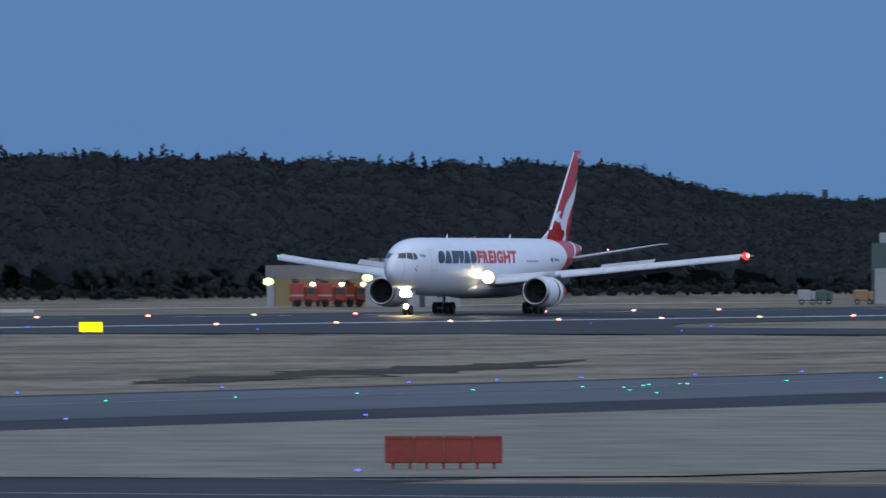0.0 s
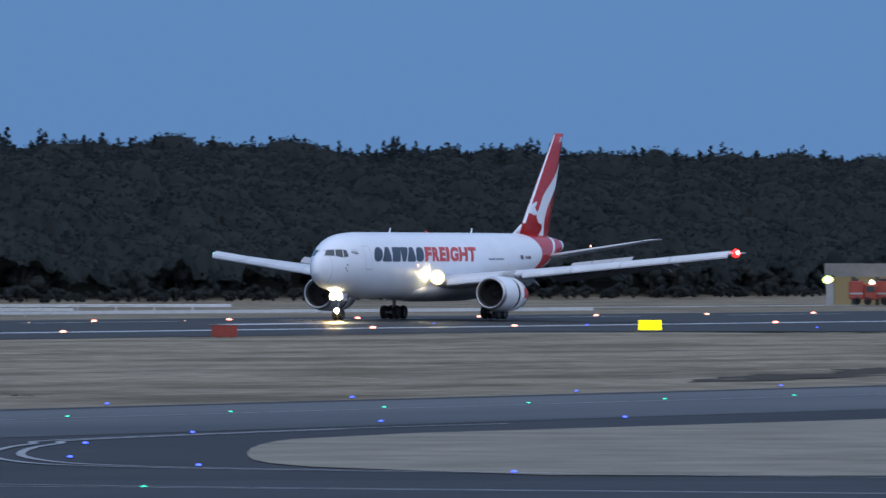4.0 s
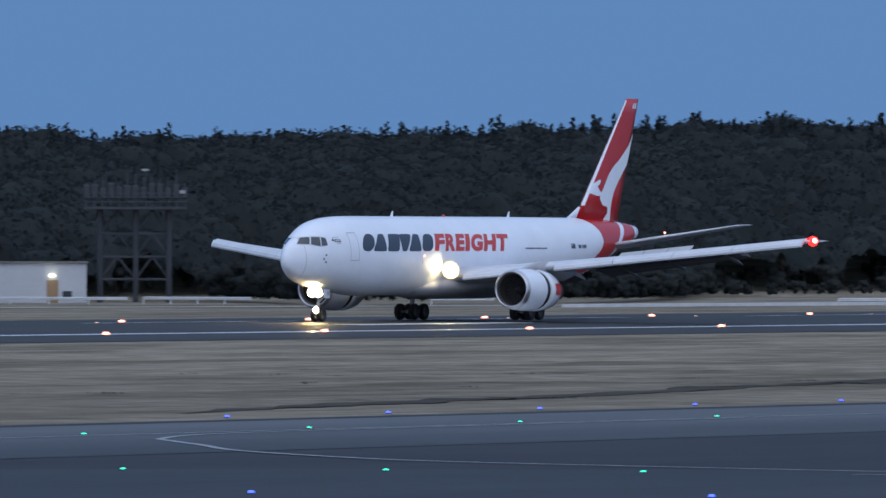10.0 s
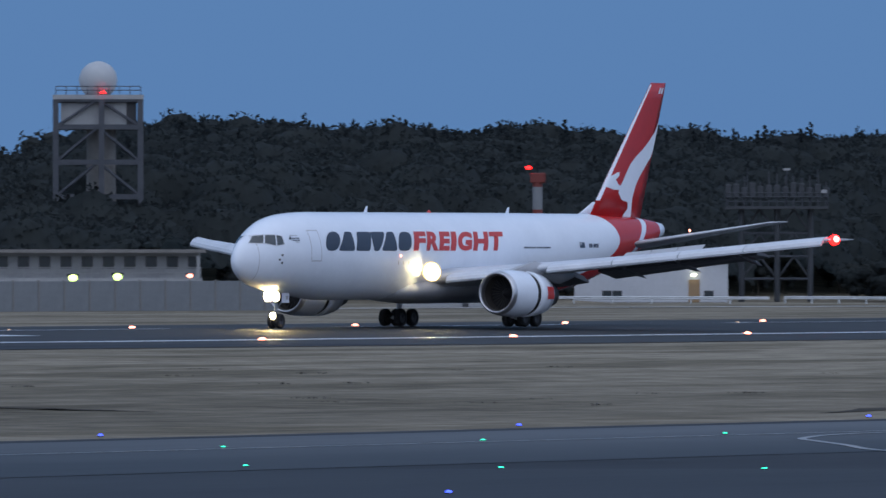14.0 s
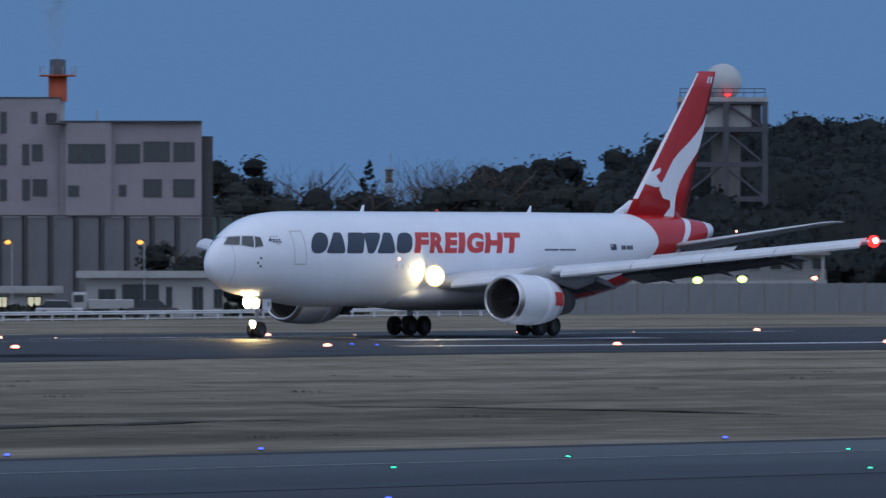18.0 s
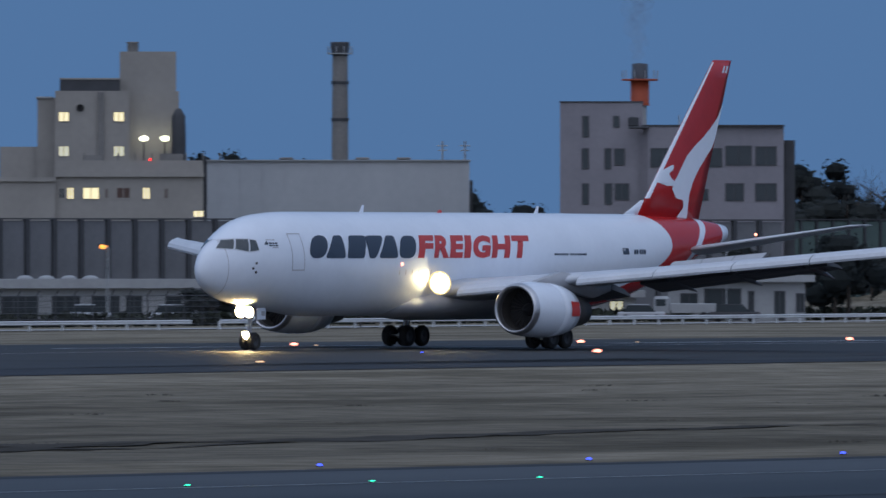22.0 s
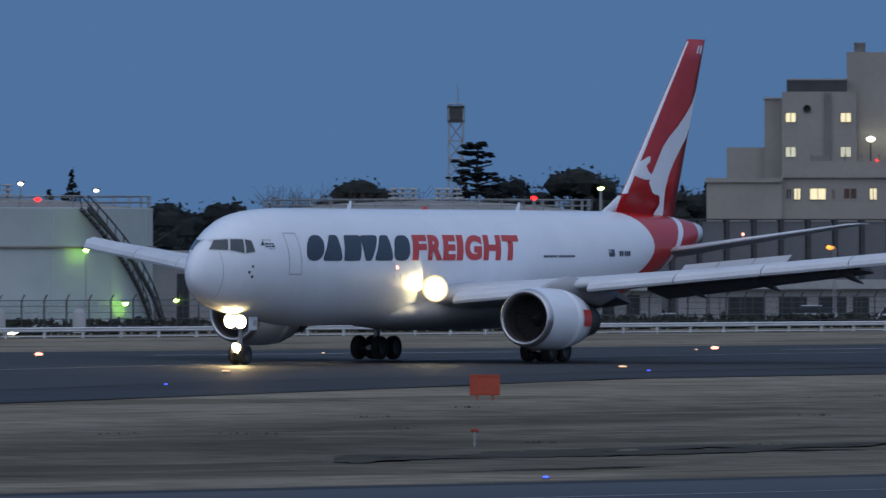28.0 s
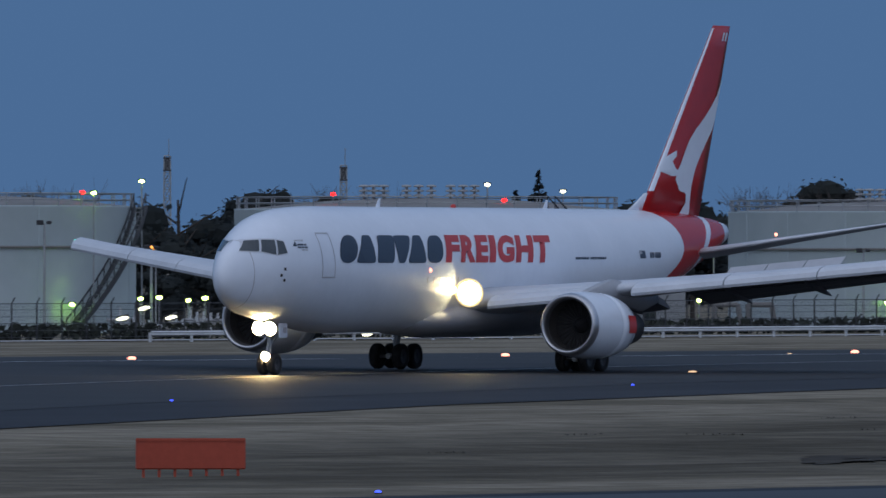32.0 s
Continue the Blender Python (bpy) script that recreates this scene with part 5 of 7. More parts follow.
# pointed conifers that overtop it, close together where the wood is nearest the runway's middle
for y, gap, odds in ((668, 7.0, 0.10), (688, 5.0, 0.35), (698, 3.4, 0.7), (707, 3.0, 0.9), (716, 2.7, 0.92)):
    x = y * 1.515
    while x < y * 3.02:
        if wood.random() < odds * (1.0 if x < 2.05 * y else 0.5):
            plant(x, y + wood.uniform(-3, 3), "conifer", wood.uniform(0.77, 0.91) * stature(x, y, 0.27), False)
        x += gap * wood.uniform(0.75, 1.25)
for mat_, chunks in rest.items():
    if chunks:
        tagged(new("woodland", quads("woodland", np.concatenate([a for a, b in chunks]), mat_, np.concatenate([b for a, b in chunks]))), "dense dark wood of evergreen trees on a rise", "woodland", "", "stuff")


# ---- buildings beyond the runway ----
WALL = {
    "lilac": surface("lilac_render", (0.22, 0.21, 0.235), (0.28, 0.265, 0.295), 4.0, 0.8, 0.05),
    "cream": surface("cream_cladding", (0.27, 0.255, 0.235), (0.34, 0.32, 0.295), 5.0, 0.75, 0.05),
    "hall": surface("pale_metal_cladding", (0.38, 0.40, 0.425), (0.46, 0.48, 0.50), 6.0, 0.6),
    "panel": surface("grey_sound_panels", (0.115, 0.12, 0.13), (0.16, 0.165, 0.18), 3.0, 0.7),
    "panelg": surface("green_grey_sound_panels", (0.055, 0.088, 0.086), (0.085, 0.128, 0.122), 3.0, 0.7),
    "post": surface("dark_steel_posts", (0.035, 0.038, 0.044), (0.055, 0.058, 0.066), 1.0, 0.6),
    "tank": surface("pale_green_tank_paint", (0.40, 0.47, 0.49), (0.48, 0.55, 0.57), 4.0, 0.55, 0.0, fine=3.0),
    "fence": surface("grey_fence_sheet", (0.16, 0.175, 0.19), (0.21, 0.225, 0.24), 3.0, 0.75),
    "offwhite": surface("off_white_render", (0.30, 0.31, 0.32), (0.39, 0.40, 0.41), 3.0, 0.8, 0.05),
    "orange": paint("orange_red_stack_paint", (0.42, 0.075, 0.028), 0.6),
    "dullred": paint("dull_red_mast_paint", (0.16, 0.028, 0.022), 0.6),
    "hedge": surface("clipped_hedge", (0.012, 0.018, 0.012), (0.035, 0.042, 0.026), 0.7, 0.9, 0.5),
    "dimsteel": surface("dull_steel", (0.030, 0.035, 0.042), (0.050, 0.056, 0.066), 1.0, 0.6),
    "bright": surface("fresh_white_render", (0.44, 0.46, 0.50), (0.52, 0.54, 0.58), 3.0, 0.8, 0.05),
    "rail": surface("white_guard_rail", (0.50, 0.52, 0.54), (0.66, 0.68, 0.70), 1.5, 0.5),
    "tan": paint("tan_steel", (0.30, 0.20, 0.11), 0.6),
    "amber": surface("copper_bush", (0.14, 0.075, 0.02), (0.26, 0.14, 0.04), 0.6, 0.9, 0.4),
    "brown": paint("brown_shutter", (0.09, 0.05, 0.04), 0.6),
    "stone": surface("stained_concrete", (0.16, 0.155, 0.15), (0.25, 0.24, 0.23), 3.0, 0.85, 0.1),
}
for k_, m_ in WALL.items():
    M[k_] = m_


def window(parent, x0, x1, z0, z1, y, pane="glass", bars=1, frame="post"):
    """A window set in a wall whose outer face lies at y: frame, recessed pane and mullions."""
    bm = bmesh.new()
    t = 0.09
    box(bm, x0 - t, x0, y - 0.06, y + 0.1, z0 - t, z1 + t)
    box(bm, x1, x1 + t, y - 0.06, y + 0.1, z0 - t, z1 + t)
    box(bm, x0, x1, y - 0.06, y + 0.1, z1, z1 + t)
    box(bm, x0, x1, y - 0.08, y + 0.1, z0 - t, z0)
    for k in range(1, bars):
        x = x0 + (x1 - x0) * k / bars
        box(bm, x - 0.04, x + 0.04, y - 0.04, y + 0.1, z0, z1)
    w = part("window", bm, frame, parent)
    part("pane", box(bmesh.new(), x0, x1, y - 0.02, y + 0.02, z0, z1), pane, w)
    return w


def storey_house(name, m, label, category, group=""):
    return empty(name, m, label, category, group)


# office block with a red and white stack behind it
o = empty("office_block", facing(36.2227, 1080), "lilac rendered office block with dark ribbon windows", "building")
block("wing_low", -2.79, 10.38, 0, 14, 0, 17.45, "lilac", o)
block("wing_tall", -10.48, -2.79, 0.6, 15, 0, 19.71, "lilac", o, "taller stair wing")
block("bay", -2.32, 1.95, -0.5, 0, 8.70, 17.45, "lilac", o, "projecting bay")
block("roof_edge", -2.84, 10.43, -0.6, 14, 17.45, 17.61, "post", o, "dark roof edge")
block("roof_edge", -10.54, -2.74, 0.5, 15, 19.71, 19.82, "post", o, "dark roof edge")
block("fire_stair", 10.43, 11.43, 1.0, 6, 0, 16.18, "post", o, "dark enclosed fire stair")
for x0, x1, z0, z1, y, n in ((-1.97, 1.31, 13.73, 15.35, -0.5, 3), (2.44, 4.56, 13.73, 15.35, 0, 2), (5.02, 7.31, 13.89, 15.58, 0, 2), (7.81, 9.63, 13.89, 15.51, 0, 2),
                          (5.02, 6.58, 10.58, 12.07, 0, 2), (7.81, 9.63, 10.58, 12.07, 0, 2), (-2.00, -1.14, 10.64, 11.47, -0.5, 1), (2.74, 3.27, 10.64, 11.54, 0, 1)):
    window(o, x0, x1, z0, z1, y, "glass", n)
for x0, x1, z0, z1, n in ((-5.35, -4.52, 13.92, 15.32, 1), (-6.24, -5.78, 13.56, 15.35, 1), (-5.28, -4.12, 10.68, 12.07, 2), (-6.24, -5.71, 10.25, 12.07, 1), (-8.36, -7.87, 13.56, 15.35, 1), (-8.33, -7.87, 10.25, 12.07, 1), (-8.30, -7.87, 16.54, 18.36, 1), (-5.45, -5.02, 17.44, 18.36, 1)):
    window(o, x0, x1, z0, z1, 0.6, "glass", n)
part("roof_plant", box(bmesh.new(), -4.11, -3.16, 0.3, 2, 17.45, 18.34, 0.1), "post", o, "dark rooftop plant")
part("canopy", box(bmesh.new(), -4.11, -2.21, -1.1, 0, 17.24, 17.45, 0.1), "post", o)
part("aerial", tube(bmesh.new(), (0.63, 2, 17.45), (0.63, 2, 18.55), 0.06), "galv", o)

o = empty("boiler_stack", facing(36.3834, 1120), "short red and white boiler stack with a gallery", "chimney")
part("lower_shaft", lathe(bmesh.new(), [(0, 0.66), (19.92, 0.66)], 20, pose(0, 0, 0, 0, -90, 0)), "offwhite", o, "white lower shaft")
part("upper_shaft", lathe(bmesh.new(), [(19.92, 0.90), (22.49, 0.90), (22.54, 0.1)], 20, pose(0, 0, 0, 0, -90, 0)), "orange", o, "orange-red upper shaft")
part("cap", lathe(bmesh.new(), [(22.49, 0.79), (23.96, 0.76), (24.02, 0.1)], 20, pose(0, 0, 0, 0, -90, 0)), "frame", o, "sooty grey cap")
g_ = part("gallery", lathe(bmesh.new(), [(22.32, 0.82), (22.32, 1.75), (22.49, 1.75), (22.49, 0.82)], 20, pose(0, 0, 0, 0, -90, 0)), "orange", o, "round gallery")
for k in range(10):
    a = 0.6283 * k
    part("gallery_post", tube(bmesh.new(), (1.69 * math.cos(a), 1.69 * math.sin(a), 22.49), (1.69 * math.cos(a), 1.69 * math.sin(a), 23.31), 0.05, None, 5), "galv", g_)

# thin smoke that drifts up from the stack, in soft puffs
smoke = bpy.data.materials.new("thin_grey_smoke")
smoke.use_nodes = True
n_, l_ = smoke.node_tree.nodes, smoke.node_tree.links
n_["Principled BSDF"].inputs["Base Color"].default_value = (0.42, 0.40, 0.40, 1)
n_["Principled BSDF"].inputs["Roughness"].default_value = 1.0
clear, mixed = n_.new("ShaderNodeBsdfTransparent"), n_.new("ShaderNodeMixShader")
mixed.inputs[0].default_value = 0.035
l_.new(clear.outputs["BSDF"], mixed.inputs[1])
l_.new(n_["Principled BSDF"].outputs["BSDF"], mixed.inputs[2])
l_.new(mixed.outputs["Shader"], n_["Material Output"].inputs["Surface"])
plume = empty("smoke_plume", facing(36.3834, 1120, 23.5), "faint grey smoke rising from the boiler stack", "smoke")
PUFFS = []
r_ = random.Random(21)
for k in range(16):
    h_ = 0.1 + 0.64 * k
    at_ = (r_.uniform(-0.5, 0.5) * (0.6 + h_ * 0.16) - 0.05 * h_, r_.uniform(-0.3, 0.3), h_)
    bm = ball(bmesh.new(), (0, 0, 0), 0.55 + 0.10 * h_, 3)
    for v in bm.verts:
        v.co *= 1 + 0.28 * noise.noise(v.co * 1.6 + Vector((k, 0, 0)))
    PUFFS.append((part("smoke_puff", bm, smoke, plume), at_))

# long sound wall of grey panels between dark posts
p0, p1 = bearing(35.6721, 1010), bearing(40.093, 965)
o = empty("sound_wall", Matrix.Translation(p1) @ pose(0, 0, 0, 0, 0, math.degrees(math.atan2(p0.y - p1.y, p0.x - p1.x))), "long wall of grey sound panels between dark posts", "wall")
run = (p0 - p1).length
n_ = int(run / 2.55)
pm, qm = mesh_from("wall_panel", box(bmesh.new(), 0.2, 2.35, -0.1, 0.1, 0, 8.34), "panel"), mesh_from("wall_post", box(bmesh.new(), -0.2, 0.2, -0.28, 0.25, 0, 8.44), "post")
for k in range(n_):
    for nm, me in (("wall_panel", pm), ("wall_post", qm)):
        q = new(nm, me)
        q.parent, q.matrix_basis = o, pose(k * run / n_, 0, 0)
part("coping", box(bmesh.new(), 0, run, -0.3, 0.3, 8.44, 8.56), "post", o)
# green-grey panels farther off
p0, p1 = bearing(33.9661, 1420), bearing(35.8314, 1380)
o = empty("sound_wall", Matrix.Translation(p1) @ pose(0, 0, 0, 0, 0, math.degrees(math.atan2(p0.y - p1.y, p0.x - p1.x))), "distant wall of green-grey sound panels", "wall")
run = (p0 - p1).length
n_ = int(run / 2.5)
pm, qm = mesh_from("wall_panel", box(bmesh.new(), 0.15, 2.3, -0.1, 0.1, 0, 9.53), "panelg"), mesh_from("wall_post", box(bmesh.new(), -0.15, 0.15, -0.28, 0.25, 0, 9.67), "post")
for k in range(n_):
    for nm, me in (("wall_panel", pm), ("wall_post", qm)):
        q = new(nm, me)
        q.parent, q.matrix_basis = o, pose(k * run / n_, 0, 0)
part("coping", box(bmesh.new(), 0, run, -0.3, 0.3, 9.67, 9.81), "post", o)

# factory block with stepped roofs
o = empty("factory_block", facing(39.098, 1060), "cream stepped plant building with a few lit windows", "building")
block("main_block", -3.28, 3.52, 0, 16, 0, 20.48, "cream", o)
block("east_block", 3.52, 8.05, 1.2, 15, 0, 20.48, "cream", o)
block("roof_tower", 2.66, 7.80, 2.0, 12, 20.48, 24.12, "cream", o, "square rooftop tower")
block("parapet", -2.85, 2.66, 0.6, 12, 20.48, 21.52, "post", o, "dark louvred parapet")
block("parapet_cap", -2.85, 2.66, 0.5, 12, 21.52, 21.67, "cream", o)
part("roof_vent", lathe(bmesh.new(), [(24.12, 0.52), (24.94, 0.52), (24.97, 0.57), (25.07, 0.57), (25.10, 0.1)], 16, Matrix.Translation((3.85, 6, 0)) @ pose(0, 0, 0, 0, -90, 0)), "stone", o, "round roof vent")
block("annexe", -4.90, -3.28, 2.0, 12, 0, 19.90, "cream", o)
block("annexe_cap", -4.99, -3.52, 1.8, 12, 19.83, 19.99, "offwhite", o)
block("low_annexe", -8.35, -4.90, 3.0, 14, 0, 15.40, "cream", o)
block("base_wing", -10.16, -3.28, -2.0, 12, 0, 12.55, "cream", o)
block("base_cap", -10.25, -3.21, -2.3, 12, 12.18, 12.58, "cream", o, "pale cornice")
block("front_wing", -3.28, 10.25, -1.4, 12, 0, 14.11, "cream", o)
block("front_cornice", -3.34, 10.31, -1.8, -1.4, 12.61, 13.01, "cream", o, "pale cornice")
block("corner_duct", 10.25, 10.62, 0.5, 3, 0, 14.17, "post", o)
block("rain_pipe", 0.64, 1.19, -0.25, 0, 14.11, 20.35, "stone", o, "broad downpipe")
for r_, lit in (((-2.91, -2.05, 17.72, 18.52), "lit_pane"), ((2.11, 3.00, 17.72, 18.52), "lit_pane"), ((-2.91, -2.05, 14.54, 15.40), "lit_dim"), ((2.11, 3.00, 14.54, 15.40), "lit_dim")):
    window(o, *r_, 0, lit, 2, "cream")
for r_, lit in (((-2.14, -1.62, 10.62, 11.60), "lit_pane"), ((-0.70, 0.70, 10.62, 11.60), "lit_pane"), ((2.39, 3.52, 10.69, 11.60), "brown"), ((4.77, 5.35, 10.62, 11.60), "lit_pane"), ((6.73, 7.01, 10.69, 11.54), "brown"), ((-2.85, -2.45, 10.69, 11.54), "glass"), ((1.31, 1.53, 10.69, 11.54), "brown"), ((9.39, 10.25, 8.97, 9.49), "lit_pane")):
    window(o, *r_, -1.4, lit, 2, "cream")
part("vent_hole", lathe(bmesh.new(), [(0, 0.02), (0, 0.34), (0.15, 0.34)], 16, Matrix.Translation((-0.98, -0.06, 18.92)) @ pose(0, 0, 0, 0, 0, -90)), "black", o, "round dark vent")
part("silo", lathe(bmesh.new(), [(14.11, 0.67), (16.68, 0.67), (18.15, 0.62), (18.82, 0.26), (18.89, 0.05)], 18, Matrix.Translation((8.01, -0.6, 0)) @ pose(0, 0, 0, 0, -90, 0)), "post", o, "dark silo")
for x in (4.83, 6.76):
    part("flood_lamp", ball(bmesh.new(), (x, 0.2, 16.13), 0.42, 2, 0.6), "lamp_white", o, "glowing flood lamp")
    part("lamp_arm", tube(bmesh.new(), (x, 0.2, 14.11), (x, 0.3, 16.01), 0.08, None, 6), "post", o)
part("red_lamp", ball(bmesh.new(), (5.38, -1.5, 14.20), 0.09), "lamp_red", o)
for k in range(9):
    x = -0.61 + k * 1.55
    part("roof_pipe", tube(bmesh.new(), (x, -1.2, 14.11), (x, -1.2, 14.79), 0.07, None, 5), "stone", o)
part("roof_unit", box(bmesh.new(), -0.61, 1.07, -1.3, -0.6, 14.11, 14.60), "stone", o)
part("roof_unit", box(bmesh.new(), 6.27, 8.41, -1.3, -0.4, 14.11, 14.72), "stone", o)

o = empty("storage_hall", facing(37.8805, 1090), "big plain pale metal-clad hall", "building")
block("hall_wall", -12.34, 12.44, 0, 30, 0, 14.31, "hall", o)
block("roof_edge", -12.44, 12.55, -0.3, 30.2, 14.31, 14.44, "offwhite", o)
for x in (6.27, 2.39, -4.79):
    part("roof_vent", box(bmesh.new(), x - 0.7, x + 0.7, 2, 3.4, 14.44, 14.68, 0.15), "stone", o)
for x in (9.94, 12.07):
    bm = tube(bmesh.new(), (x, 5, 14.41), (x, 5, 16.22), 0.09, None, 5)
    tube(bm, (x - 0.5, 5, 15.80), (x + 0.5, 5, 15.80), 0.05, None, 4)
    tube(bm, (x - 0.4, 5, 15.37), (x + 0.4, 5, 15.37), 0.05, None, 4)
    part("aerial", bm, "galv", o)
for x in spread(-11.17, 11.70, 12):
    part("cladding_rib", box(bmesh.new(), x - 0.06, x + 0.06, -0.06, 0.0, 0, 14.20), "hall", o)
part("wall_ladder", box(bmesh.new(), 12.50, 12.76, 1, 2, 0, 12.50), "post", o)

o = empty("chimney", facing(37.8665, 1180), "tall weathered concrete chimney with a dark crown", "chimney")
part("shaft", lathe(bmesh.new(), [(0, 0.95), (25.87, 0.78)], 24, pose(0, 0, 0, 0, -90, 0)), "stone", o)
part("crown", lathe(bmesh.new(), [(25.75, 0.81), (27.02, 0.98), (27.19, 0.92), (27.19, 0.1)], 24, pose(0, 0, 0, 0, -90, 0)), "post", o, "dark crown")
g_ = part("gallery", lathe(bmesh.new(), [(25.93, 0.81), (25.93, 1.27), (26.04, 1.27), (26.04, 0.81)], 24, pose(0, 0, 0, 0, -90, 0)), "galv", o)
for k in range(10):
    a = 0.6283 * k
    part("gallery_post", tube(bmesh.new(), (1.24 * math.cos(a), 1.24 * math.sin(a), 25.93), (1.24 * math.cos(a), 1.24 * math.sin(a), 26.73), 0.05, None, 5), "galv", g_)
for z in (22.88, 19.13):
    part("shaft_band", lathe(bmesh.new(), [(z, 0.90), (z + 0.3, 0.90)], 24, pose(0, 0, 0, 0, -90, 0)), "post", o)

# control building, radar tower, striped mast, antenna platform
o = empty("radar_tower", facing(33.0954, 1150), "steel frame radar tower with a white dome", "tower")
hw = 4.21
zs = [0, 3.74, 7.22, 10.64, 14.06, 17.54, 20.29]
for sx in (-1, 0.08, 1):
    for sy in (0, 2 * hw):
        if sx in (-1, 1) or sy == 0:
            part("column", box(bmesh.new(), sx * hw - 0.28, sx * hw + 0.28, sy - 0.28, sy + 0.28, 0, 20.29), "frame", o)
for z in zs[1:]:
    bm = box(bmesh.new(), -hw, hw, -0.2, 0.2, z - 0.25, z + 0.25)
    box(bm, -hw, hw, 2 * hw - 0.2, 2 * hw + 0.2, z - 0.25, z + 0.25)
    box(bm, -hw - 0.2, -hw + 0.2, 0, 2 * hw, z - 0.25, z + 0.25)
    box(bm, hw - 0.2, hw + 0.2, 0, 2 * hw, z - 0.25, z + 0.25)
    part("floor_frame", bm, "frame", o)
for za, zb in zip(zs, zs[1:]):
    for y in (0, 2 * hw):
        bm = tube(bmesh.new(), (-hw, y, za), (0, y, zb), 0.15, None, 6)
        tube(bm, (hw, y, za), (0, y, zb), 0.15, None, 6)
        part("brace", bm, "frame", o)
part("core", lathe(bmesh.new(), [(0, 1.46), (17.54, 1.46)], 20, Matrix.Translation((0.3, hw, 0)) @ pose(0, 0, 0, 0, -90, 0)), "stone", o, "round concrete core")
part("cabin", box(bmesh.new(), -hw + 0.5, hw - 1.4, 0.5, 2 * hw - 0.5, 17.65, 19.95), "offwhite", o, "white cabin")
part("cabin_side", box(bmesh.new(), hw - 1.4, hw - 0.4, 0.6, 2 * hw - 0.6, 17.65, 19.95), "post", o, "dark louvred cabin end")
part("deck", box(bmesh.new(), -hw - 0.3, hw + 0.3, -0.3, 2 * hw + 0.3, 20.29, 20.74), "offwhite", o, "white deck edge")
for k in range(9):
    x = -hw + 2 * hw * k / 8
    part("deck_post", tube(bmesh.new(), (x, -0.2, 20.74), (x, -0.2, 21.58), 0.04, None, 4), "frame", o)
for z in (21.58, 21.19):
    part("deck_rail", tube(bmesh.new(), (-hw, -0.2, z), (hw, -0.2, z), 0.045, None, 5), "frame", o)
part("dome", ball(bmesh.new(), (0, 1.9, 22.20), 1.91, 3), "hall", o, "white radar dome lit pink by its lamp")
part("red_lamp", ball(bmesh.new(), (0.48, -0.35, 20.96), 0.26, 2, 0.5), "lamp_red", o, "glowing red obstruction lamp")

o = empty("control_building", facing(32.9993, 1090), "long low white building with a railed balcony", "building")
block("wall", -19.14, 7.71, 1.6, 10, 0, 5.12, "offwhite", o)
block("roof", -19.41, 8.29, -0.4, 10.5, 5.07, 5.39, "stone", o, "flat grey roof slab")
block("balcony", -19.25, 7.98, 0, 1.6, 2.36, 2.68, "offwhite", o)
for x in spread(-18.88, 7.18, 14):
    window(o, x - 0.45, x + 0.45, 3.69, 4.64, 1.6)
for x in spread(-19.14, 7.87, 22):
    part("baluster", tube(bmesh.new(), (x, 0.05, 2.57), (x, 0.05, 3.69), 0.04, None, 4), "galv", o)
for z in (3.69, 3.15):
    part("balcony_rail", tube(bmesh.new(), (-19.14, 0.05, z), (7.87, 0.05, z), 0.05, None, 5), "galv", o)
block("corner_post", 7.44, 7.76, 0, 0.4, 2.57, 5.07, "offwhite", o)

def sheet_fence(a, b, za, label, mat_, gap=3.0):
    """A solid fence of sheets on posts from a to b."""
    o = empty("sheet_fence", Matrix.Translation(b) @ pose(0, 0, 0, 0, 0, math.degrees(math.atan2(a.y - b.y, a.x - b.x))), label, "fence")
    run = (a - b).length
    n = max(1, int(run / gap))
    s = mesh_from("sheet", box(bmesh.new(), 0.03, run / n - 0.03, -0.04, 0.04, 0, za), mat_)
    q = mesh_from("post", box(bmesh.new(), -0.07, 0.07, -0.09, 0.09, 0, za + 0.1), "stone")
    for k in range(n):
        for nm, me in (("sheet", s), ("post", q)):
            c = new(nm, me)
            c.parent, c.matrix_basis = o, pose(k * run / n, 0, 0)
    return o


sheet_fence(bearing(31.9093, 1030), bearing(34.6811, 985), 2.62, "tall grey sheet fence beside the perimeter road", "fence")

o = empty("striped_mast", facing(30.9222, 1090), "red and white banded mast with a red lamp", "mast")
z_ = [0, 0.63, 2.60, 4.83, 6.96, 9.14, 11.27, 12.38]
for k in range(7):
    part("band", lathe(bmesh.new(), [(z_[k], 0.53 * (1 - 0.02 * k)), (z_[k + 1], 0.53 * (1 - 0.02 * k))], 14, pose(0, 0, 0, 0, -90, 0)), "dullred" if k % 2 == 0 else "fence", o)
part("head", box(bmesh.new(), -0.69, 0.74, -0.5, 0.5, 11.64, 12.60, 0.1), "dullred", o)
part("red_lamp", ball(bmesh.new(), (-0.85, -0.3, 13.07), 0.30, 2, 0.55), "lamp_red", o, "glowing red obstruction lamp")

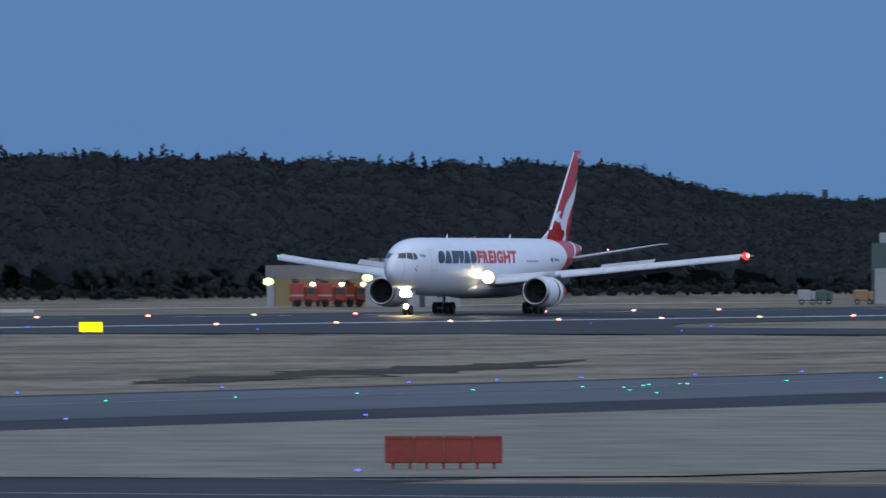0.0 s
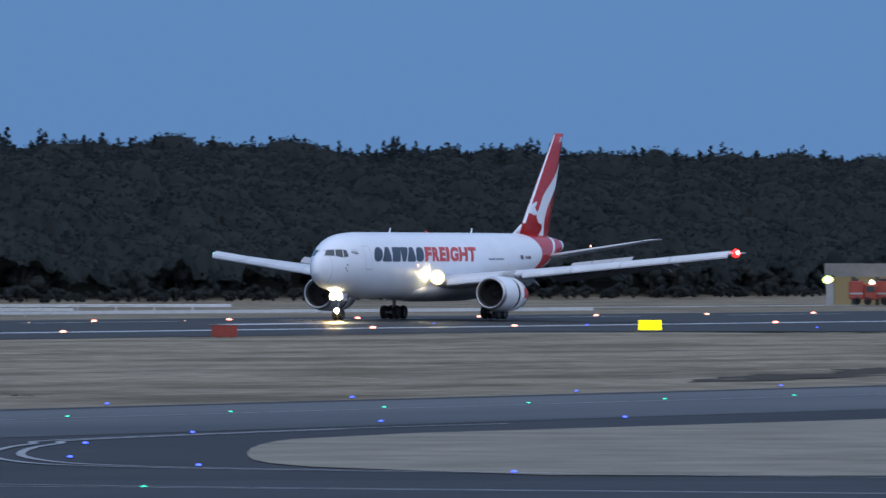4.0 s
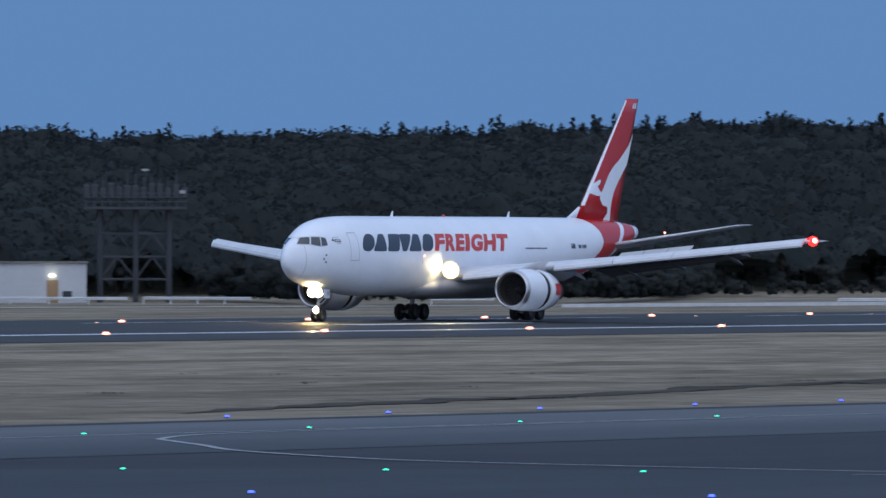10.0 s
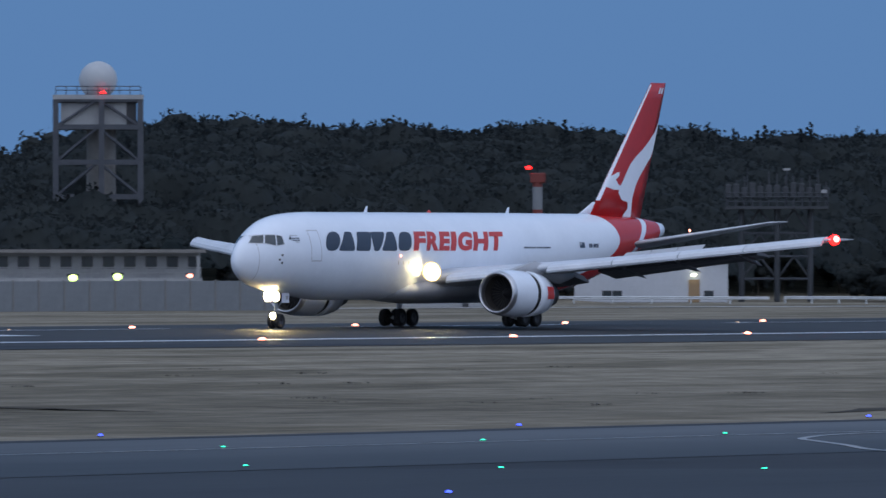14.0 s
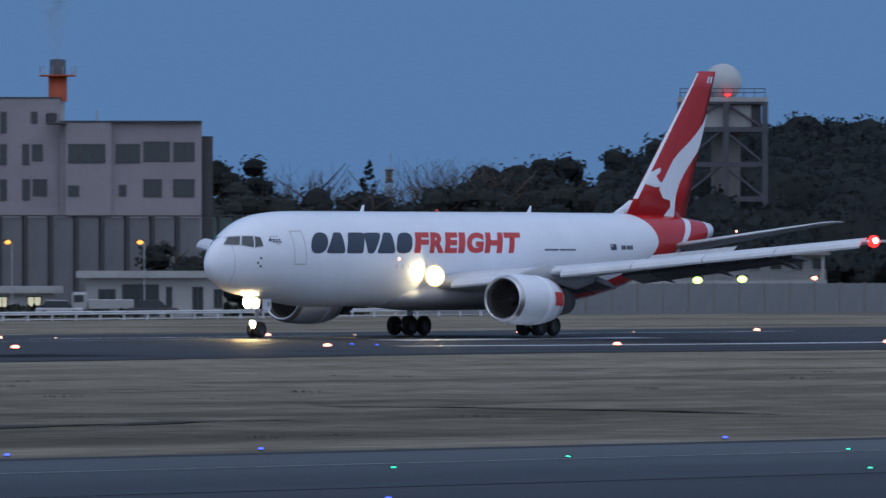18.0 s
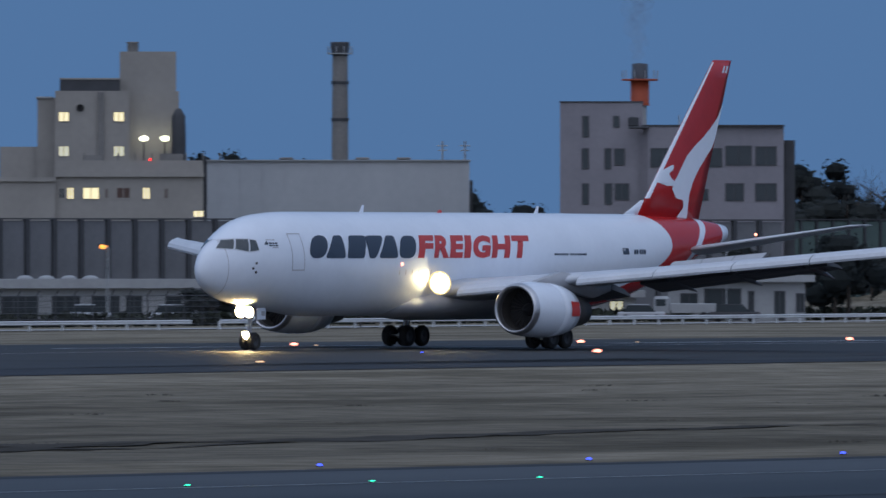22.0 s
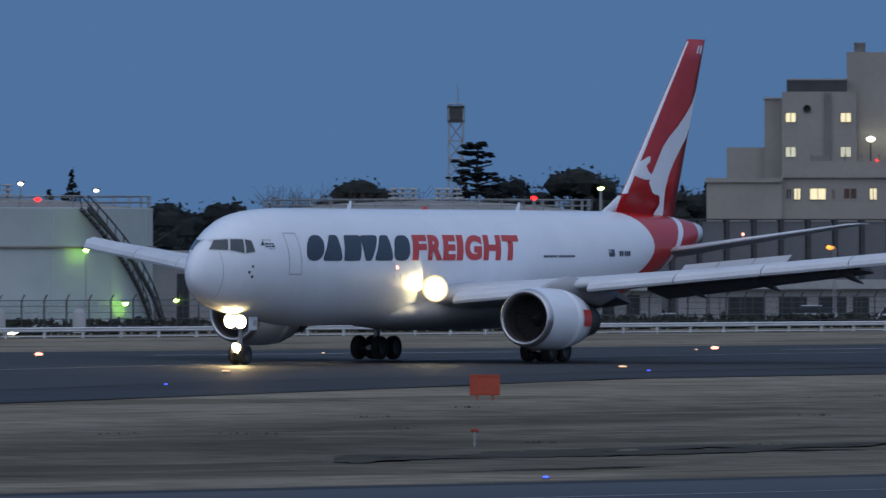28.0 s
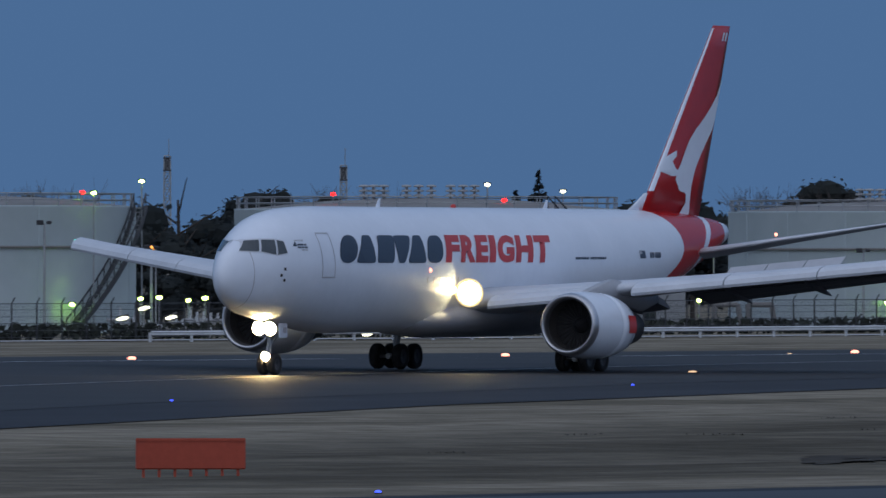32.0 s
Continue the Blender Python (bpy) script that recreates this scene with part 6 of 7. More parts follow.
o = empty("antenna_platform", facing(29.7375, 1190), "raised steel platform crowded with dim antennas", "tower")
block("floor", -5.34, 5.28, 0, 9, 9.55, 9.84, "dimsteel", o)
for k in range(13):
    x = -5.22 + k * 0.87
    part("rail_post", tube(bmesh.new(), (x, 0.1, 9.79), (x, 0.1, 11.24), 0.05, None, 4), "dimsteel", o)
for z in (11.18, 10.77, 10.31):
    part("rail", tube(bmesh.new(), (-5.28, 0.1, z), (5.22, 0.1, z), 0.06, None, 5), "dimsteel", o)
r_ = random.Random(3)
for k in range(13):
    x = -5.05 + k * 0.84
    bm = tube(bmesh.new(), (x, 3, 9.79), (x, 3, 12.40 + r_.uniform(-0.5, 1.1)), 0.10, None, 6)
    box(bm, x - 0.32, x + 0.32, 2.7, 3.3, 10.66, 12.17 + r_.uniform(-0.4, 0.2), 0.08)
    part("antenna", bm, "dimsteel", o)
for x in (-3.08, 0.99, 4.18):
    part("whip", tube(bmesh.new(), (x, 4, 9.84), (x, 4, 13.68), 0.07, None, 5), "dimsteel", o)
for sx in (-3.66, 0.00, 3.42):
    for y in (1.5, 7.5):
        part("leg", tube(bmesh.new(), (sx, y, 0), (sx, y, 9.61), 0.30, None, 8), "dimsteel", o)
for y in (1.5, 7.5):
    for z in (7.06, 4.68, 2.36):
        part("girt", tube(bmesh.new(), (-3.66, y, z), (3.42, y, z), 0.13, None, 5), "frame", o)
    for xa, xb in ((-3.66, 0.00), (0.00, 3.42)):
        for za, zb in ((7.06, 9.50), (4.68, 7.06), (2.36, 4.68)):
            part("brace", tube(bmesh.new(), (xa, y, za), ((xa + xb) / 2, y, zb), 0.12, None, 5), "dimsteel", o)
            part("brace", tube(bmesh.new(), (xb, y, za), ((xa + xb) / 2, y, zb), 0.12, None, 5), "dimsteel", o)
part("deck_lamp", box(bmesh.new(), 0.64, 1.34, 0, 0.4, 13.50, 13.73), "offwhite", o)
part("deck_lamp", box(bmesh.new(), 4.53, 5.11, 0, 0.4, 11.18, 11.53), "offwhite", o)

o = empty("equipment_building", facing(30.3605, 1180), "long windowless white equipment building with one door", "building")
block("wall", -7.83, 7.83, 0, 9, 0, 4.04, "bright", o)
block("roof_edge", -8.00, 8.00, -0.25, 9.2, 4.04, 4.22, "stone", o)
part("door", box(bmesh.new(), 3.80, 4.95, -0.06, 0.06, 0, 2.32), "tan", o, "brown door")
for x in (-4.49, -3.45, 5.87):
    window(o, x - 0.4, x + 0.4, 0.47, 1.11, 0)
part("wall_lamp", ball(bmesh.new(), (4.32, -0.4, 2.78), 0.30, 2, 0.5), "lamp_white", o, "glowing wall lamp")

o = empty("site_hut", facing(31.3806, 1085), "small white hut with a flat roof and dark windows", "hut")
block("wall", -4.50, 4.13, 0, 5, 0, 2.40, "offwhite", o)
block("roof", -4.71, 4.39, -0.4, 5.3, 2.35, 2.61, "stone", o)
for a_, b_ in ((-2.17, -1.06), (0.79, 1.48), (3.07, 3.86)):
    window(o, a_, b_, 0.71, 1.82, 0)
part("door", box(bmesh.new(), 1.64, 2.22, -0.05, 0.05, 0, 1.87), "post", o)

# fire station with trucks, seen across the far end
o = empty("fire_station", facing(20.8149, 1400), "low white fire station with a lit watch room", "building")
block("watch_wall", -0.91, 3.04, 0, 9, 0, 5.32, "offwhite", o)
block("watch_room", 3.04, 7.91, -0.3, 8, 0, 5.47, "offwhite", o)
block("watch_roof", 2.80, 8.00, -0.7, 8.2, 5.32, 5.56, "stone", o)
block("side_store", 7.91, 10.47, 0.2, 7, 0, 2.93, "offwhite", o)
for r_ in ((3.35, 4.65, 3.40, 4.56), (5.03, 7.72, 3.36, 4.46)):
    window(o, *r_, -0.3, "lit_pane", 2, "offwhite")
part("door", box(bmesh.new(), 5.61, 6.28, -0.36, -0.2, 0, 2.40), "post", o)
part("wall_lamp", box(bmesh.new(), 0.81, 1.96, -0.2, 0, 3.26, 3.45), "lamp_white", o)
# the back wall itself glows, imitating the dim light inside
block("garage_back", -12.65, -0.91, 8.5, 9, 0, 3.84, "garage_glow", o, "garage back wall that glows in place of indoor light")
block("garage_roof", -13.01, -0.67, -0.5, 9.2, 3.40, 5.03, "stone", o, "deep grey garage roof")
block("garage_end", -12.84, -11.93, 0, 9, 0, 3.60, "offwhite", o)
for x in (-9.54, -6.66, -3.79):
    block("garage_pier", x - 0.25, x + 0.25, 0, 0.5, 0, 3.48, "stone", o)
for x in (0.05, 1.73, 2.56):
    block("roof_box", x - 0.7, x + 0.7, 3, 5, 5.32, 5.90, "stone", o, bevel=0.1)


def fire_truck(m, length, label):
    o = empty("fire_truck", m, label, "fire truck", "fire trucks in the garage")
    part("body", box(bmesh.new(), -length / 2, length / 2 - 1.6, 0, 2.5, 0.7, 2.9, 0.12), "redboard", o)
    part("cab", box(bmesh.new(), length / 2 - 1.6, length / 2, 0.05, 2.45, 0.6, 2.6, 0.2), "redboard", o)
    part("cab_window", box(bmesh.new(), length / 2 - 1.3, length / 2 - 0.3, -0.02, 0.06, 1.6, 2.3), "glass", o)
    part("stripe", box(bmesh.new(), -length / 2 + 0.1, length / 2 - 1.7, -0.03, 0.0, 1.3, 1.5), "offwhite", o)
    part("roof_gear", box(bmesh.new(), -length / 2 + 0.4, length / 2 - 2.2, 0.5, 2.0, 2.9, 3.2, 0.05), "dark", o)
    part("headlamp", ball(bmesh.new(), (length / 2 - 0.6, -0.08, 2.75), 0.32, 2, 0.8), "lamp_white", o, "bright white work lamp")
    for x in (-length / 2 + 1.0, length / 2 - 1.1):
        w = part("wheel", lathe(bmesh.new(), [(-0.18, 0.3), (-0.2, 0.5), (0.2, 0.5), (0.18, 0.3), (0.1, 0.02)], 18, Matrix.Translation((x, 0.15, 0.5)) @ pose(0, 0, 0, 0, 0, 90)), "rubber", o)
    return o


fire_truck(facing(21.1586, 1398), 3.4, "red fire truck parked in the open garage")
fire_truck(facing(21.0189, 1399), 3.6, "red fire truck beside another in the garage")
fire_truck(facing(20.9043, 1401), 3.2, "dark red fire truck at the garage's end")
o = empty("site_shed", facing(18.3, 1500), "green-grey shed with a white roof store", "building")
block("wall", -1.32, 5.85, 0, 8, 0, 7.93, "panelg", o)
block("store", -0.29, 2.93, 1, 6, 7.93, 9.25, "offwhite", o)
block("skirt", -0.88, 5.85, -0.6, 0, 0, 4.64, "offwhite", o)
for t_x, l_, mat_, lab in ((18.669, 2.4, "offwhite", "pale small truck parked by the wood"), (18.5851, 2.2, "panelg", "dark green small truck by the wood"), (18.3895, 2.6, "tan", "tan machine parked by the wood")):
    o = empty("parked_truck", facing(t_x, 1480, 0.0), lab, "truck", "vehicles by the wood")
    part("body", box(bmesh.new(), -l_ / 2, l_ / 2 - 0.7, 0, 1.8, 0.5, 1.9, 0.1), mat_, o)
    part("cab", box(bmesh.new(), l_ / 2 - 0.7, l_ / 2, 0.1, 1.7, 0.4, 1.7, 0.15), mat_, o)
    for x in (-l_ / 2 + 0.5, l_ / 2 - 0.5):
        part("wheel", lathe(bmesh.new(), [(-0.12, 0.2), (-0.14, 0.35), (0.14, 0.35), (0.12, 0.2)], 14, Matrix.Translation((x, 0.1, 0.35)) @ pose(0, 0, 0, 0, 0, 90)), "rubber", o)
o = empty("lattice_mast", facing(18.5795, 2400), "slim grey mast above the trees", "mast")
part("shaft", box(bmesh.new(), -0.34, 0.34, -0.34, 0.34, 0, 19.4), "post", o)
part("head", box(bmesh.new(), -0.6, 0.6, -0.6, 0.6, 18.1, 20.5), "post", o)


# ---- fuel depot ----
def tank(deg, dist, radius, rim, girder, label, stair, vents):
    """A fuel tank: shell, cone roof, wind girder, rim rail and a stair that winds down the shell."""
    o = empty("fuel_tank", facing(deg, dist), label, "tank", "fuel tanks")
    part("shell", lathe(bmesh.new(), [(0, radius), (rim, radius), (rim + 0.12, radius + 0.06), (rim + 0.14, radius - 0.4)], 72, pose(0, 0, 0, 0, -90, 0)), "tank", o, "pale green-grey shell")
    part("roof", lathe(bmesh.new(), [(rim + 0.1, radius - 0.1), (rim + 0.75, radius * 0.5), (rim + 1.0, 0.05)], 48, pose(0, 0, 0, 0, -90, 0)), "stone", o, "shallow grey cone roof")
    part("wind_girder", lathe(bmesh.new(), [(girder - 0.10, radius), (girder - 0.10, radius + 0.22), (girder + 0.08, radius + 0.22), (girder + 0.08, radius)], 72, pose(0, 0, 0, 0, -90, 0)), "stone", o, "dark ring girder")
    for k in range(16):
        a = 6.2832 * k / 16 + 0.1
        part("shell_seam", box(bmesh.new(), radius - 0.02, radius + 0.03, -0.05, 0.05, 0, rim, 0), "tank", o, m=pose(0, 0, 0, 0, 0, math.degrees(a)))
    n = 40
    for k in range(n):
        a = 6.2832 * k / n
        part("rim_post", tube(bmesh.new(), ((radius - 0.2) * math.cos(a), (radius - 0.2) * math.sin(a), rim), ((radius - 0.2) * math.cos(a), (radius - 0.2) * math.sin(a), rim + 1.0), 0.05, None, 4), "galv", o)
    for z in (rim + 0.55, rim + 1.0):
        part("rim_rail", lathe(bmesh.new(), [(z - 0.04, radius - 0.2), (z - 0.04, radius - 0.12), (z + 0.04, radius - 0.12), (z + 0.04, radius - 0.2)], 48, pose(0, 0, 0, 0, -90, 0)), "galv", o)
    if stair:
        a0, a1 = stair
        st = new("stair")
        st.parent = o
        st["label"] = "steel stair that winds down the shell"
        steps = 30
        for k in range(steps):
            t = k / (steps - 1)
            a = radians(a0 + (a1 - a0) * t)
            z = rim * (1 - t)
            part("tread", box(bmesh.new(), radius + 0.05, radius + 0.95, -0.14, 0.14, z - 0.04, z + 0.02), "galv", st, m=pose(0, 0, 0, 0, 0, math.degrees(a)))
        for r in (radius + 0.1, radius + 0.95):
            pts = [Vector((r * math.cos(radians(a0 + (a1 - a0) * k / 12)), r * math.sin(radians(a0 + (a1 - a0) * k / 12)), rim * (1 - k / 12))) for k in range(13)]
            for nm, up, th in (("stringer", 0.0, 0.14), ("handrail", 1.0, 0.05)):
                rings = []
                for p in pts:
                    d = Vector((p.x, p.y, 0)).normalized() * th
                    rings.append([p + Vector((0, 0, up)) + d * c + Vector((0, 0, th * s)) for c, s in ((-1, -1), (1, -1), (1, 1), (-1, 1))])
                part(nm, skin(bmesh.new(), rings, smooth=False), "post", st)
            for p in pts:
                part("baluster", tube(bmesh.new(), p, p + Vector((0, 0, 1.0)), 0.04, None, 4), "post", st)
    for x in vents:
        bm = tube(bmesh.new(), (x, -radius * 0.15, rim + 0.5), (x, -radius * 0.15, rim + 1.9), 0.13, None, 6)
        for z in (rim + 1.05, rim + 1.4, rim + 1.75):
            lathe(bm, [(z, 0.1), (z + 0.02, 0.42), (z + 0.16, 0.36), (z + 0.2, 0.1)], 10, Matrix.Translation((x, -radius * 0.15, 0)) @ pose(0, 0, 0, 0, -90, 0))
        part("roof_vent", bm, "offwhite", o, "white stacked roof vent")
    return o


tank(41.0307, 913, 13.05, 8.84, 6.03, "squat pale green fuel tank with a winding stair", (-8, -50), [-2.65, -1.89, -1.09, 0.91, 1.58, 2.38])
tank(43.3393, 873, 14.52, 8.90, 6.10, "broad pale green fuel tank with rows of roof vents", (-52, -10), [-4.73, -4.00, -3.24, -1.53, -0.60, 0.34, 1.79, 2.73, 3.58])
tank(45.7022, 825, 13.32, 8.90, 6.13, "pale green fuel tank beside the pipe yard", (-12, -52), [])
# plain bars stand for the tank's painted mark
o = empty("tank_mark", facing(43.8368, 860.45) @ pose(0, 0, 0, 0, 0, -31.5), "dark painted mark on the tank, a row of bars", "marking")
for a_, b_, c_, d_ in ((-0.63, -0.17, 4.25, 4.67), (0.08, 0.54, 4.25, 4.67), (-0.96, -0.08, 3.33, 3.87), (0.08, 1.01, 3.33, 3.87), (-0.75, -0.08, 2.53, 2.95), (0.08, 0.75, 2.53, 2.95)):
    part("mark_bar", box(bmesh.new(), a_ * 1.17, b_ * 1.17, -0.08, 0.0, c_, d_), "post", o)


def pole_lamp(deg, dist, z, material, label, r=0.22, arm=0.0, squash=0.7, group="lamp posts", pole="galv"):
    """A lamp on a post; arm: how far the head reaches out."""
    o = empty("lamp_post", facing(deg, dist), label, "lamp post", group)
    part("pole", tube(bmesh.new(), (arm, 0, 0), (arm, 0, z), 0.06, 0.05), pole, o)
    if arm:
        part("arm", tube(bmesh.new(), (arm, 0, z), (0, 0, z + 0.15), 0.05), pole, o)
    part("housing", box(bmesh.new(), -r * 1.3, r * 1.3, -0.1, 0.2, z + r * squash * 0.7, z + r * squash + 0.14, 0.04), "dark", o)
    part("lens", ball(bmesh.new(), (0, -0.1, z + 0.08), r, 2, squash), material, o, "glowing lens")
    return o


for b_, d_, z_ in ((41.0628, 899.1, 1.78), (40.4395, 903.0, 1.90), (40.311, 905.8, 5.38), (40.1684, 900.0, 10.60), (44.7575, 790.0, 2.48), (44.6624, 792.0, 2.55), (44.5199, 788.0, 2.38), (44.4361, 790.0, 2.52), (45.0929, 814.0, 2.00), (42.2707, 850.0, 2.08), (42.5222, 864.5, 1.78), (42.7178, 861.0, 5.78), (41.9206, 850.0, 5.71), (44.7491, 830.0, 10.76), (44.9867, 815.6, 9.83), (41.0627, 899.1, 1.81), (41.9933, 850.0, 2.14), (40.1745, 905.0, 10.61)):
    pole_lamp(b_, d_, z_, "lamp_depot", "glowing greenish discharge lamp in the fuel depot", 0.20, 0, 0.6, "depot lamps")
for b_, d_, z_ in ((42.6658, 900, 10.43), (43.0403, 900, 10.96), (43.0393, 900, 10.94)):
    pole_lamp(b_, d_, z_, "lamp_white", "tall pole with a glowing white flood lamp", 0.22, 0, 0.6, "flood lamp poles")
for b_, d_, z_ in ((43.5694, 780, 2.28), (43.3821, 780, 2.32), (43.1977, 780, 2.32), (44.2728, 772, 1.99), (43.9822, 772, 1.88), (43.6412, 776, 1.59), (44.1163, 770, 1.32),
                   (43.6309, 772, 0.28), (43.4408, 772, 0.28), (43.2536, 772, 0.28), (43.0747, 772, 0.32), (44.8441, 770, 1.32), (44.7379, 772, 1.98), (44.6037, 770, 1.39)):
    o = empty("flood_lamp", facing(b_, d_), "tilted white flood lamp over the pipe yard", "flood lamp", "pipe yard lamps")
    part("pole", tube(bmesh.new(), (0, 0.3, 0), (0, 0.3, z_), 0.06, None, 6), "galv", o)
    part("head", box(bmesh.new(), -0.42, 0.42, -0.05, 0.3, -0.02, 0.12, 0.03), "dark", o, m=pose(0, 0, z_ + 0.1, 0, -12, 0))
    part("lens", ball(bmesh.new(), (0, 0, 0), 0.42, 2, 0.30), "lamp_white", o, "glowing lens", m=pose(0, -0.05, z_, 0, -12, 0))
for b_, d_, z_ in ((40.4982, 905, 9.92), (43.8033, 865, 10.11), (42.9564, 865, 9.65), (45.0426, 818, 9.96), (40.5053, 905, 9.98)):
    o = empty("obstruction_lamp", facing(b_, d_, 8.82), "glowing red obstruction lamp on a tank's rim", "light", "tank rim lamps")
    part("stalk", tube(bmesh.new(), (0, 0, 0), (0, 0, z_ - 8.82), 0.05, None, 6), "galv", o)
    part("lens", ball(bmesh.new(), (0, 0, z_ - 8.82), 0.22, 2, 0.7), "lamp_red", o, "glowing red lens")
# unlit twin-head posts and slim posts before the tanks
for b_, d_, z_ in ((40.3277, 870, 7.58), (45.2298, 790, 7.69), (41.1802, 870, 5.84), (44.7016, 790, 5.99)):
    o = empty("lamp_post", facing(b_, d_), "unlit grey post with two lamp heads", "lamp post", "unlit posts")
    part("pole", tube(bmesh.new(), (0, 0, 0), (0, 0, z_), 0.12, 0.08), "galv", o)
    for s in (-1, 1):
        part("head", box(bmesh.new(), s * 0.12, s * 0.5, -0.15, 0.15, z_ - 0.05, z_ + 0.18, 0.05), "dark", o)
# pipe yard
r_ = random.Random(8)
for k in range(22):
    b_ = 44.137 + (42.5519 - 44.137) * 0 + (44.8916 - 44.137) * k / 22
    o = empty("pipe_stand", facing(b_, 778 + r_.uniform(-4, 6)), "cluster of pale pipes and valves in the yard", "pipework", "pipe yard")
    h_ = r_.uniform(0.8, 2.2)
    for s in range(3):
        part("riser", tube(bmesh.new(), (s * 0.45 - 0.4, 0, 0), (s * 0.45 - 0.4, 0, h_ * r_.uniform(0.6, 1)), 0.09, None, 8), "rail", o)
    part("header", tube(bmesh.new(), (-0.9, 0, h_ * 0.55), (0.9, 0, h_ * 0.55), 0.11, None, 8), "galv", o)
    part("valve", lathe(bmesh.new(), [(h_ * 0.55, 0.05), (h_ * 0.55 + 0.1, 0.24), (h_ * 0.55 + 0.2, 0.05)], 12, pose(0, 0, 0, 0, -90, 0)), "offwhite", o)
for b_ in (43.5275, 43.343, 43.1473, 44.1247, 43.8871, 42.7505):
    o = empty("separator_vessel", facing(b_, 784), "upright white vessel in the pipe yard", "vessel", "pipe yard vessels")
    part("drum", lathe(bmesh.new(), [(0.2, 0.45), (1.5, 0.45), (1.8, 0.3), (1.85, 0.02)], 16, pose(0, 0, 0, 0, -90, 0)), "offwhite", o)
    for s in (-0.3, 0.3):
        part("foot", tube(bmesh.new(), (s, 0, 0), (s, 0, 0.3), 0.06, None, 6), "galv", o)
    part("nozzle", tube(bmesh.new(), (0, 0, 1.8), (0, 0, 2.2), 0.08, None, 6), "galv", o)
for b_, s_ in ((41.8563, 1), (41.6886, 1)):
    o = empty("bent_pipe", facing(b_, 840), "thick grey pipe bend above the ground", "pipe", "pipe bends")
    bm = tube(bmesh.new(), (-0.9, 0, 0), (-0.9, 0, 2.0), 0.2)
    tube(bm, (-0.95, 0, 1.95), (0.8, 0, 1.95), 0.2)
    tube(bm, (0.8, 0, 2.0), (1.1, 0, 0.0), 0.2)
    part("bend", bm, "stone", o)


def post_line(name, a, b, gap, label, category, build):
    """A fence or rail from a to b: build(o, k, x, run_of_bay) adds each bay."""
    a, b = Vector(a), Vector(b)
    o = empty(name, Matrix.Translation(a) @ pose(0, 0, 0, 0, 0, math.degrees(math.atan2(b.y - a.y, b.x - a.x))), label, category)
    n = max(1, int((b - a).length / gap))
    build(o, n, (b - a).length / n)
    return o


def mesh_fence(o, n, bay):
    """Chain-link fence: posts with cranked tops, wires and a low rail."""
    bm = tube(bmesh.new(), (0, 0, 0), (0, 0, 2.4), 0.06, None, 5)
    tube(bm, (0, 0, 2.4), (0, -0.25, 2.75), 0.05, None, 5)
    pm = mesh_from("fence_post", bm, "post")
    for z in (0.15, 0.6, 1.05, 1.5, 1.95, 2.35):
        part("fence_wire", tube(bmesh.new(), (0, 0, z), (bay * n, 0, z), 0.022 if z not in (1.05, 2.35) else 0.035, None, 3), "post", o)
    one = tube(bmesh.new(), (0, 0, 0.1), (0, 0, 2.35), 0.010, None, 3)
    one.verts.index_update()
    vs = np.array([v.co for v in one.verts])
    fs = [[v.index for v in f.verts] for f in one.faces]
    one.free()
    me = bpy.data.meshes.new("fence_mesh")
    me.from_pydata(np.concatenate([vs + (bay * k / 14, 0, 0) for k in range(14 * n)]).tolist(), [], [[i + k * len(vs) for i in f] for k in range(14 * n) for f in fs])
    me.materials.append(M["post"])
    w = tagged(new("fence_mesh", me), "thin upright fence wires", kind="stuff")
    w.parent = o
    for k in range(n):
        q = new("fence_post", pm)
        q.parent, q.matrix_basis = o, pose(k * bay, 0, 0)


def guard_rail(o, n, bay):
    bm = box(bmesh.new(), -0.07, 0.07, -0.07, 0.07, 0, 0.62)
    pm = mesh_from("rail_post", bm, "rail")
    bm = bmesh.new()
    prof = [(-0.10, 0.42), (-0.17, 0.47), (-0.10, 0.54), (-0.10, 0.58), (-0.17, 0.65), (-0.10, 0.72), (-0.07, 0.72), (-0.07, 0.42)]
    skin(bm, [[(x, y, z) for y, z in prof] for x in (0, bay)], smooth=False)
    wm = mesh_from("rail_beam", bm, "rail")
    for k in range(n):
        for nm, me in (("rail_post", pm), ("rail_beam", wm)):
            q = new(nm, me)
            q.parent, q.matrix_basis = o, pose(k * bay, 0, 0)


post_line("guard_rail", (521.9, 516.6, 0), (660, 527, 0), 4.0, "white steel guard rail along the perimeter road", "guard rail", guard_rail)
post_line("guard_rail", (664, 527.5, 0), (822, 552, 0), 4.0, "white steel guard rail along the perimeter road", "guard rail", guard_rail)
post_line("guard_rail", (838, 556, 0), (905, 566, 0), 4.0, "short white guard rail beside the fence", "guard rail", guard_rail)
kerb_a, kerb_b = Vector((968, 506.5, 0)), Vector((1160, 480.5, 0))
kerb = new("kerb", mesh_from("kerb", box(bmesh.new(), 0, (kerb_b - kerb_a).length, -0.25, 0.25, -0.05, 0.30), "rail"))
kerb.matrix_basis = Matrix.Translation(kerb_a) @ pose(0, 0, 0, 0, 0, math.degrees(math.atan2(kerb_b.y - kerb_a.y, kerb_b.x - kerb_a.x)))
tagged(kerb, "pale concrete kerb along the perimeter road", "kerb", "", "structure")
post_line("mesh_fence", (470, 530, 0), (700, 556, 0), 2.6, "tall dark chain-link fence before the fuel depot", "fence", mesh_fence)
